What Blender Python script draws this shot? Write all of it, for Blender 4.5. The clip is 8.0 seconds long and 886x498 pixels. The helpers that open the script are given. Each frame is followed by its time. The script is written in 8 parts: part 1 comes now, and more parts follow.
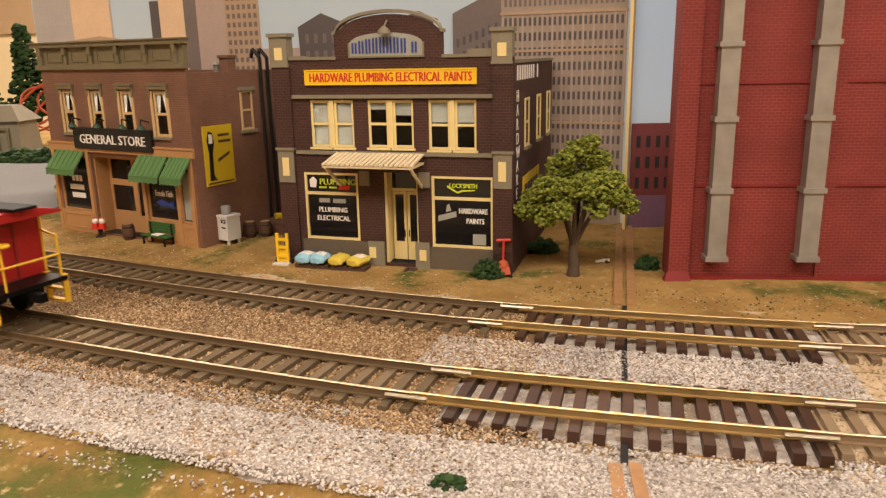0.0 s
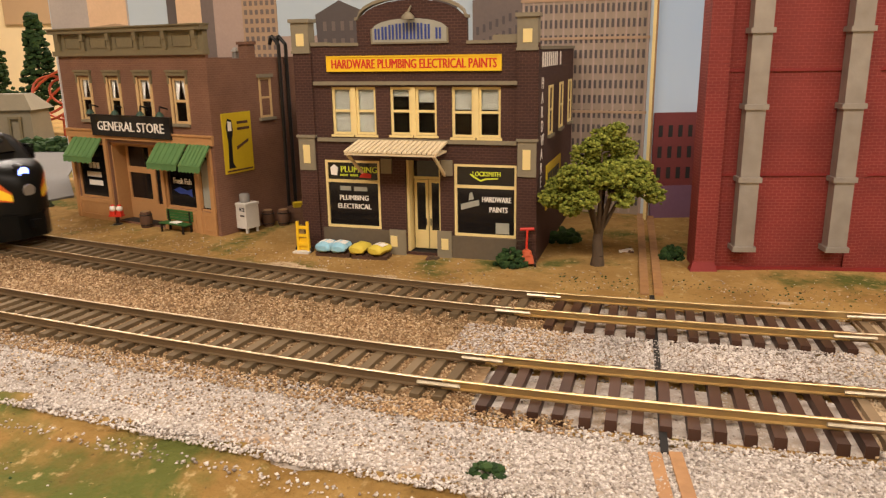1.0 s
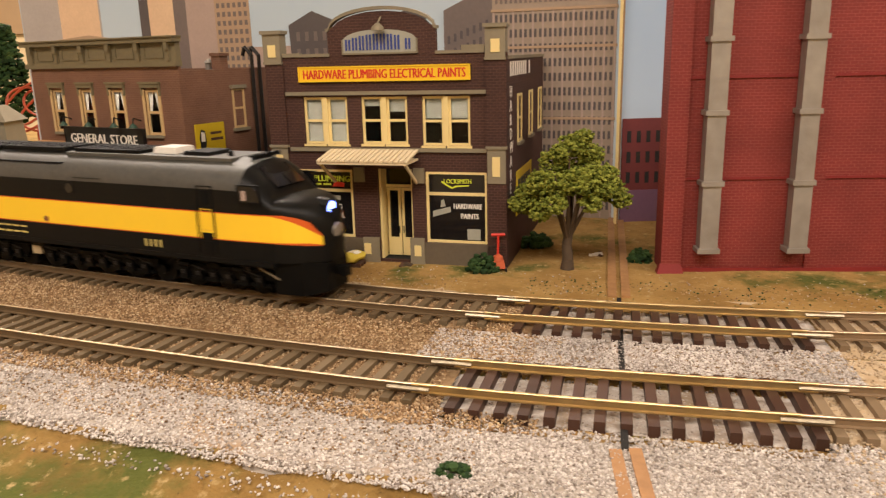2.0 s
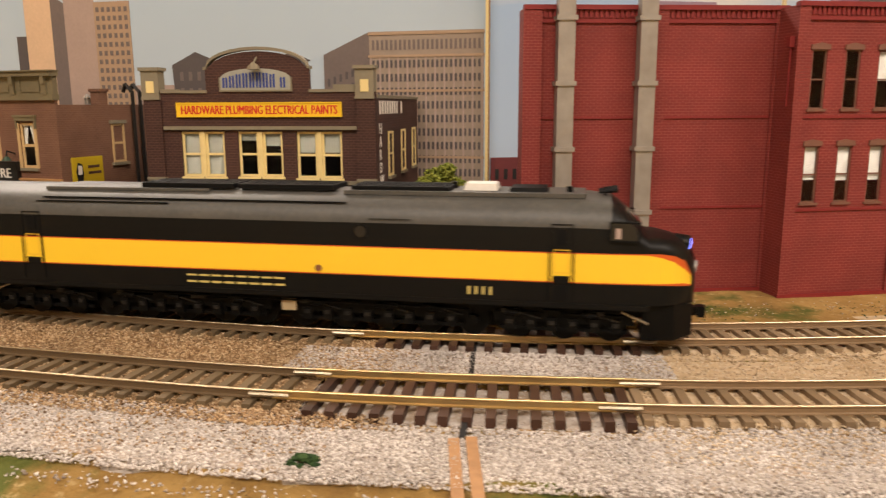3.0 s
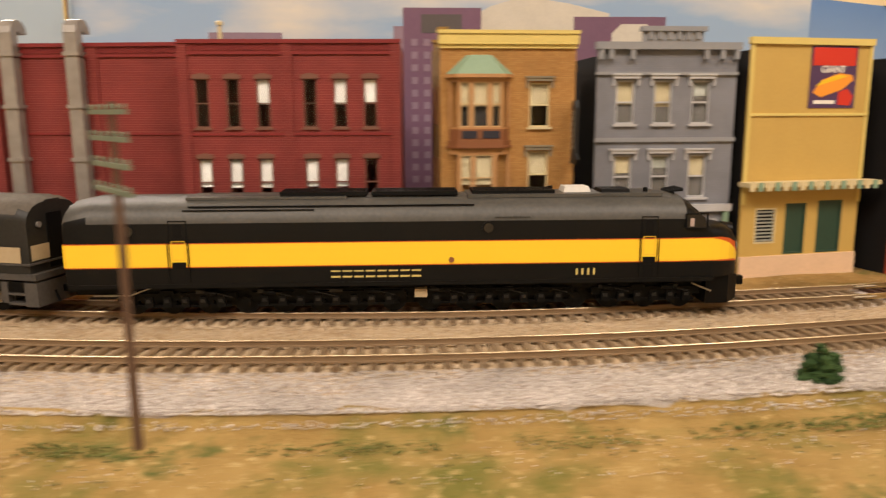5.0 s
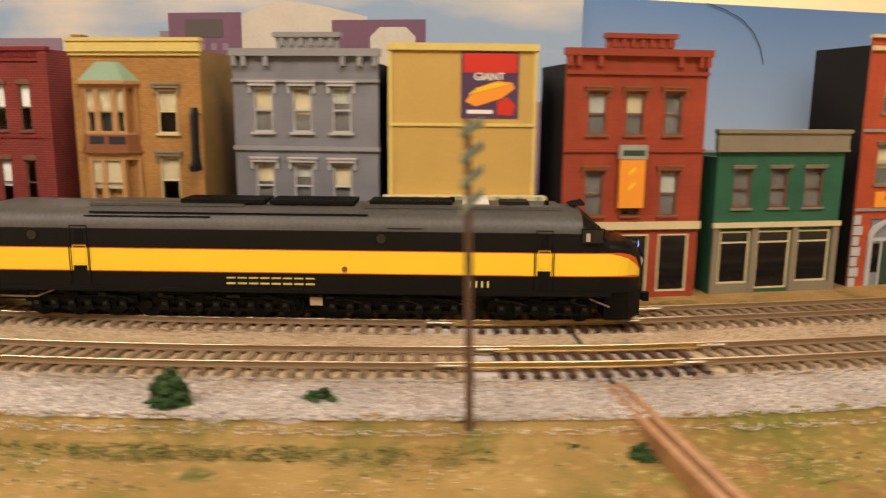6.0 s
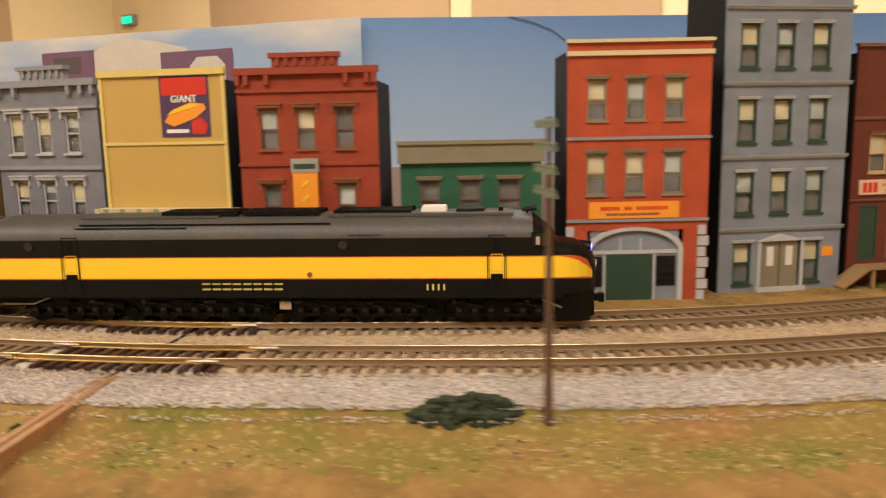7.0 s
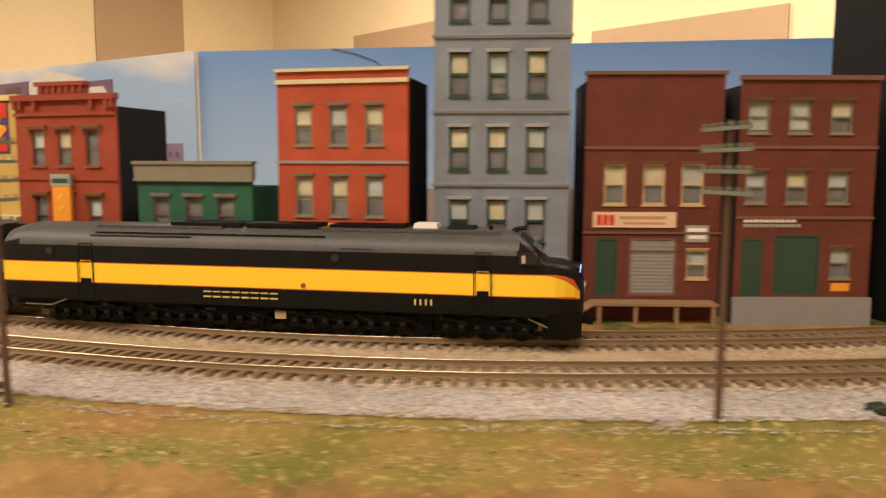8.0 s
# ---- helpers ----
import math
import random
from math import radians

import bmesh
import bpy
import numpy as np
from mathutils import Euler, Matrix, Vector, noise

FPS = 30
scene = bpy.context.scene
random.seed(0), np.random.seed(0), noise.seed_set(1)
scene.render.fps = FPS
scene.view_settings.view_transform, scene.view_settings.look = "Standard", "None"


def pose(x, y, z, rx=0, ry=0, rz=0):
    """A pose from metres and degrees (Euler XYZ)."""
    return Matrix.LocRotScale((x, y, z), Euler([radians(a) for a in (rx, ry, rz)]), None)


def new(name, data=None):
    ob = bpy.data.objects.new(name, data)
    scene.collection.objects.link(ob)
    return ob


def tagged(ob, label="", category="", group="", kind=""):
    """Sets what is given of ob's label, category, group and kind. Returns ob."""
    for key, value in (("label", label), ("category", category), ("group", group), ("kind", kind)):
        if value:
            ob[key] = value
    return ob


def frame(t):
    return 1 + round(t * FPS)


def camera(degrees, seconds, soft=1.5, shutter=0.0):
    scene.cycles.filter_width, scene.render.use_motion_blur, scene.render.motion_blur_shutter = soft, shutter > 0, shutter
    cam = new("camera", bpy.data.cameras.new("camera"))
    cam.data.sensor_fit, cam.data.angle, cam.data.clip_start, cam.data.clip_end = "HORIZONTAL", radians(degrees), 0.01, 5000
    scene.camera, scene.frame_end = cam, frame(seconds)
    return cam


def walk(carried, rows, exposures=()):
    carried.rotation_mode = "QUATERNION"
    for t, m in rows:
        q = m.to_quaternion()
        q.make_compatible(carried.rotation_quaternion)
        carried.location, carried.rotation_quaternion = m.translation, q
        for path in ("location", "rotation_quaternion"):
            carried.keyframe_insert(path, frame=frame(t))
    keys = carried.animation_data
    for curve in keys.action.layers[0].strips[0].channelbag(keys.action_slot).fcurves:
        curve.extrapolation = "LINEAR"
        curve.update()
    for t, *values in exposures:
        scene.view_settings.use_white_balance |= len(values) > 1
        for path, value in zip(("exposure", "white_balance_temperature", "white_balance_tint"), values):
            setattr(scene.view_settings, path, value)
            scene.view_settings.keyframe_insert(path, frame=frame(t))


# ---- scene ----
cam = camera(61.0, 8.0, soft=1.3, shutter=0.35)
PATH = [
    (0.0, pose(0.0045, 0.0010, 0.0957, 75.61, 1.09, 8.92)),
    (0.5, pose(0.0012, 0.0034, 0.0930, 75.06, 1.31, 9.31)),
    (1.0, pose(-0.0035, 0.0021, 0.0932, 75.10, 0.88, 9.35)),
    (1.2, pose(-0.0052, 0.0011, 0.0935, 75.12, 0.77, 9.22)),
    (2.3, pose(0.0029, -0.0069, 0.0963, 75.60, 2.06, 6.22)),
    (2.5, pose(0.0003, -0.0149, 0.0985, 75.44, 2.22, 4.45)),
    (3.0, pose(0.0171, -0.0227, 0.0895, 79.12, 0.25, 0.54)),
    (3.5, pose(0.0576, -0.0385, 0.0914, 78.90, 0.37, 1.30)),
    (4.0, pose(0.1379, -0.0669, 0.0959, 78.87, -0.17, 0.54)),
    (4.5, pose(0.2345, -0.0861, 0.0970, 79.69, 0.13, 3.81)),
    (5.0, pose(0.3514, -0.0652, 0.0946, 79.68, 0.18, 7.87)),
    (5.2, pose(0.3971, -0.0552, 0.1001, 80.01, 0.37, 8.65)),
    (6.3, pose(0.6826, 0.0324, 0.1015, 79.56, -0.51, 22.82)),
    (6.5, pose(0.7247, 0.0519, 0.0934, 80.85, -0.26, 24.48)),
    (7.0, pose(0.8472, 0.0970, 0.0957, 81.20, 1.12, 31.74)),
    (7.5, pose(0.9616, 0.1518, 0.0966, 81.60, -0.39, 39.58)),
    (8.0, pose(1.0568, 0.2366, 0.0889, 83.72, -0.16, 44.78)),
]
walk(cam, PATH, [(0.0, 0.0), (4.0, 0.0), (5.0, -0.06), (6.5, -0.12), (7.5, -0.1), (8.0, -0.03)])

U = 0.0011  # one layout unit: the gauge of the model track is 16.5 of them between rail centres

# ---- light: a closed club room with warm lamps in its ceiling ----
world = bpy.data.worlds.new("room_air")
scene.world = world
world.use_nodes = True
world.node_tree.nodes["Background"].inputs[0].default_value = (1.0, 0.86, 0.7, 1)
world.node_tree.nodes["Background"].inputs[1].default_value = 0.012
LAMPS = [(-0.75, -1.0, 1.46, 29), (0.25, -1.15, 1.46, 27.5), (1.5, -0.55, 1.46, 36), (-1.2, 1.7, 1.46, 70), (0.6, 2.0, 1.46, 46)]
LAMP_COLOUR = (1.0, 0.862, 0.745)


def ceiling_lamps():
    for x, y, z, power in LAMPS:
        data = bpy.data.lights.new("tube_light", "AREA")
        data.shape, data.size, data.size_y = "RECTANGLE", 1.1, 0.55
        data.energy, data.color = power, LAMP_COLOUR
        ob = new("tube_light", data)
        ob.matrix_basis = pose(x, y, z)


ceiling_lamps()

# ---- materials ----
def material(name, base, rough=0.6, metal=0.0, other=None, grain=600.0, amount=0.5, bump=0.15, bumps=900.0, stain=60.0, spec=0.4):
    """A paint, wood, earth or metal with variation at two scales and fine relief."""
    mat = bpy.data.materials.new(name)
    mat.use_nodes = True
    nodes, links = mat.node_tree.nodes, mat.node_tree.links
    shader = nodes["Principled BSDF"]
    where = nodes.new("ShaderNodeTexCoord")
    other = other or tuple(c * 0.72 for c in base)
    fine = nodes.new("ShaderNodeTexNoise")
    fine.inputs["Scale"].default_value, fine.inputs["Detail"].default_value = grain, 4
    broad = nodes.new("ShaderNodeTexNoise")
    broad.inputs["Scale"].default_value, broad.inputs["Detail"].default_value = stain, 3
    both = nodes.new("ShaderNodeMath")
    both.operation = "MULTIPLY_ADD"
    ramp = nodes.new("ShaderNodeValToRGB")
    ramp.color_ramp.elements[0].position, ramp.color_ramp.elements[1].position = 0.5 - 0.18, 0.5 + 0.2
    mix = nodes.new("ShaderNodeMix")
    mix.data_type = "RGBA"
    mix.inputs["A"].default_value, mix.inputs["B"].default_value = (*base, 1), (*other, 1)
    links.new(where.outputs["Object"], fine.inputs["Vector"])
    links.new(where.outputs["Object"], broad.inputs["Vector"])
    links.new(fine.outputs["Fac"], both.inputs[0])
    both.inputs[1].default_value = 0.5
    half = nodes.new("ShaderNodeMath")
    half.operation = "MULTIPLY"
    half.inputs[1].default_value = 0.5
    links.new(broad.outputs["Fac"], half.inputs[0])
    links.new(half.outputs[0], both.inputs[2])
    links.new(both.outputs[0], ramp.inputs["Fac"])
    scale = nodes.new("ShaderNodeMath")
    scale.operation = "MULTIPLY"
    scale.inputs[1].default_value = amount
    links.new(ramp.outputs["Color"], scale.inputs[0])
    links.new(scale.outputs[0], mix.inputs["Factor"])
    links.new(mix.outputs["Result"], shader.inputs["Base Color"])
    shader.inputs["Roughness"].default_value, shader.inputs["Metallic"].default_value = rough, metal
    shader.inputs["Specular IOR Level"].default_value = spec
    if bump:
        relief = nodes.new("ShaderNodeTexNoise")
        relief.inputs["Scale"].default_value, relief.inputs["Detail"].default_value = bumps, 3
        lift = nodes.new("ShaderNodeBump")
        lift.inputs["Strength"].default_value, lift.inputs["Distance"].default_value = bump, 0.0006
        links.new(where.outputs["Object"], relief.inputs["Vector"])
        links.new(relief.outputs["Fac"], lift.inputs["Height"])
        links.new(lift.outputs["Normal"], shader.inputs["Normal"])
    return mat


def brickwork(name, base, other, mortar, wide=2.4, high=0.85, rough=0.7, depth=0.5, joint=0.09):
    """Moulded brick courses in layout units, laid along the wall's local x and z."""
    mat = bpy.data.materials.new(name)
    mat.use_nodes = True
    nodes, links = mat.node_tree.nodes, mat.node_tree.links
    shader = nodes["Principled BSDF"]
    where = nodes.new("ShaderNodeTexCoord")
    parts_of = nodes.new("ShaderNodeSeparateXYZ")
    along = nodes.new("ShaderNodeMath")
    along.operation = "ADD"
    flat = nodes.new("ShaderNodeCombineXYZ")
    links.new(where.outputs["Object"], parts_of.inputs[0])
    links.new(parts_of.outputs["X"], along.inputs[0])
    links.new(parts_of.outputs["Y"], along.inputs[1])
    links.new(along.outputs[0], flat.inputs["X"])
    links.new(parts_of.outputs["Z"], flat.inputs["Y"])
    brick = nodes.new("ShaderNodeTexBrick")
    brick.inputs["Scale"].default_value = 1.0
    brick.inputs["Brick Width"].default_value, brick.inputs["Row Height"].default_value = wide * U, high * U
    brick.inputs["Mortar Size"].default_value = joint * U
    brick.inputs["Mortar Smooth"].default_value = 0.4
    brick.inputs["Color1"].default_value, brick.inputs["Color2"].default_value = (*base, 1), (*other, 1)
    brick.inputs["Mortar"].default_value = (*mortar, 1)
    links.new(flat.outputs[0], brick.inputs["Vector"])
    stain = nodes.new("ShaderNodeTexNoise")
    stain.inputs["Scale"].default_value, stain.inputs["Detail"].default_value = 45.0, 5
    links.new(where.outputs["Object"], stain.inputs["Vector"])
    ramp = nodes.new("ShaderNodeMapRange")
    ramp.inputs["From Min"].default_value, ramp.inputs["From Max"].default_value = 0.35, 0.7
    ramp.inputs["To Min"].default_value, ramp.inputs["To Max"].default_value = 1.08, 0.8
    links.new(stain.outputs["Fac"], ramp.inputs["Value"])
    tint = nodes.new("ShaderNodeVectorMath")
    tint.operation = "SCALE"
    links.new(brick.outputs["Color"], tint.inputs[0])
    links.new(ramp.outputs["Result"], tint.inputs["Scale"])
    links.new(tint.outputs[0], shader.inputs["Base Color"])
    lift = nodes.new("ShaderNodeBump")
    lift.inputs["Strength"].default_value, lift.inputs["Distance"].default_value, lift.invert = depth, 0.0003, True
    links.new(brick.outputs["Fac"], lift.inputs["Height"])
    links.new(lift.outputs["Normal"], shader.inputs["Normal"])
    shader.inputs["Roughness"].default_value = rough
    shader.inputs["Specular IOR Level"].default_value = 0.3
    return mat


def pieces(name, colours, rough=0.85, island=True, bump=0.3):
    """Stones or leaves, each with its own shade."""
    mat = bpy.data.materials.new(name)
    mat.use_nodes = True
    nodes, links = mat.node_tree.nodes, mat.node_tree.links
    shader = nodes["Principled BSDF"]
    source = nodes.new("ShaderNodeNewGeometry") if island else nodes.new("ShaderNodeObjectInfo")
    ramp = nodes.new("ShaderNodeValToRGB")
    ramp.color_ramp.elements[0].color = (*colours[0], 1)
    ramp.color_ramp.elements[1].color = (*colours[-1], 1)
    for i, c in enumerate(colours[1:-1], 1):
        ramp.color_ramp.elements.new(i / (len(colours) - 1)).color = (*c, 1)
    links.new(source.outputs["Random Per Island" if island else "Random"], ramp.inputs["Fac"])
    where = nodes.new("ShaderNodeTexCoord")
    broad = nodes.new("ShaderNodeTexNoise")
    broad.inputs["Scale"].default_value, broad.inputs["Detail"].default_value = 35.0, 4
    links.new(where.outputs["Object"], broad.inputs["Vector"])
    span = nodes.new("ShaderNodeMapRange")
    span.inputs["From Min"].default_value, span.inputs["From Max"].default_value = 0.3, 0.7
    span.inputs["To Min"].default_value, span.inputs["To Max"].default_value = 1.12, 0.78
    links.new(broad.outputs["Fac"], span.inputs["Value"])
    tint = nodes.new("ShaderNodeVectorMath")
    tint.operation = "SCALE"
    links.new(ramp.outputs["Color"], tint.inputs[0])
    links.new(span.outputs["Result"], tint.inputs["Scale"])
    links.new(tint.outputs[0], shader.inputs["Base Color"])
    shader.inputs["Roughness"].default_value = rough
    shader.inputs["Specular IOR Level"].default_value = 0.2
    return mat


def turf(name, layers, rough=0.95):
    """Scenic earth: layers of (colour, noise scale, threshold, softness) over the first colour."""
    mat = bpy.data.materials.new(name)
    mat.use_nodes = True
    nodes, links = mat.node_tree.nodes, mat.node_tree.links
    shader = nodes["Principled BSDF"]
    where = nodes.new("ShaderNodeTexCoord")
    last = None
    for i, (colour, size, level, soft) in enumerate(layers):
        if last is None:
            rgb = nodes.new("ShaderNodeRGB")
            rgb.outputs[0].default_value = (*colour, 1)
            last = rgb.outputs[0]
            continue
        grain = nodes.new("ShaderNodeTexNoise")
        grain.noise_dimensions = "4D"
        grain.inputs["W"].default_value = i * 3.7
        grain.inputs["Scale"].default_value, grain.inputs["Detail"].default_value = size, 6
        grain.inputs["Roughness"].default_value = 0.65
        links.new(where.outputs["Object"], grain.inputs["Vector"])
        span = nodes.new("ShaderNodeMapRange")
        span.inputs["From Min"].default_value, span.inputs["From Max"].default_value = level - soft, level + soft
        links.new(grain.outputs["Fac"], span.inputs["Value"])
        mix = nodes.new("ShaderNodeMix")
        mix.data_type = "RGBA"
        links.new(span.outputs["Result"], mix.inputs["Factor"])
        links.new(last, mix.inputs["A"])
        mix.inputs["B"].default_value = (*colour, 1)
        last = mix.outputs["Result"]
    links.new(last, shader.inputs["Base Color"])
    relief = nodes.new("ShaderNodeTexNoise")
    relief.inputs["Scale"].default_value, relief.inputs["Detail"].default_value = 700.0, 5
    lift = nodes.new("ShaderNodeBump")
    lift.inputs["Strength"].default_value, lift.inputs["Distance"].default_value = 0.6, 0.0012
    links.new(where.outputs["Object"], relief.inputs["Vector"])
    links.new(relief.outputs["Fac"], lift.inputs["Height"])
    links.new(lift.outputs["Normal"], shader.inputs["Normal"])
    shader.inputs["Roughness"].default_value = rough
    shader.inputs["Specular IOR Level"].default_value = 0.1
    return mat


def glowing(name, colour, strength):
    mat = bpy.data.materials.new(name)
    mat.use_nodes = True
    shader = mat.node_tree.nodes["Principled BSDF"]
    shader.inputs["Base Color"].default_value = (*colour, 1)
    shader.inputs["Emission Color"].default_value = (*colour, 1)
    shader.inputs["Emission Strength"].default_value = strength
    return mat


def glass(name, tint=(0.9, 0.92, 0.92)):
    mat = bpy.data.materials.new(name)
    mat.use_nodes = True
    shader = mat.node_tree.nodes["Principled BSDF"]
    shader.inputs["Base Color"].default_value = (*tint, 1)
    shader.inputs["Roughness"].default_value = 0.06
    shader.inputs["Transmission Weight"].default_value = 1.0
    shader.inputs["IOR"].default_value = 1.2
    return mat


def gradient_print(name, low, high, z0, z1, cloud=None):
    """A printed sky sheet: hue runs from low to high up the sheet, with printed clouds."""
    mat = bpy.data.materials.new(name)
    mat.use_nodes = True
    nodes, links = mat.node_tree.nodes, mat.node_tree.links
    shader = nodes["Principled BSDF"]
    where = nodes.new("ShaderNodeTexCoord")
    xyz = nodes.new("ShaderNodeSeparateXYZ")
    links.new(where.outputs["Object"], xyz.inputs[0])
    span = nodes.new("ShaderNodeMapRange")
    span.inputs["From Min"].default_value, span.inputs["From Max"].default_value = z0 * U, z1 * U
    links.new(xyz.outputs["Z"], span.inputs["Value"])
    mix = nodes.new("ShaderNodeMix")
    mix.data_type = "RGBA"
    mix.inputs["A"].default_value, mix.inputs["B"].default_value = (*low, 1), (*high, 1)
    links.new(span.outputs["Result"], mix.inputs["Factor"])
    last = mix.outputs["Result"]
    if cloud:
        colour, size, level, soft = cloud
        puff = nodes.new("ShaderNodeTexNoise")
        puff.inputs["Scale"].default_value, puff.inputs["Detail"].default_value = size, 6
        stretch = nodes.new("ShaderNodeMapping")
        stretch.inputs["Scale"].default_value = (0.5, 1, 1.6)
        links.new(where.outputs["Object"], stretch.inputs["Vector"])
        links.new(stretch.outputs[0], puff.inputs["Vector"])
        edge = nodes.new("ShaderNodeMapRange")
        edge.inputs["From Min"].default_value, edge.inputs["From Max"].default_value = level - soft, level + soft
        links.new(puff.outputs["Fac"], edge.inputs["Value"])
        over = nodes.new("ShaderNodeMix")
        over.data_type = "RGBA"
        links.new(edge.outputs["Result"], over.inputs["Factor"])
        links.new(last, over.inputs["A"])
        over.inputs["B"].default_value = (*colour, 1)
        last = over.outputs["Result"]
    links.new(last, shader.inputs["Base Color"])
    shader.inputs["Roughness"].default_value = 0.55
    return mat


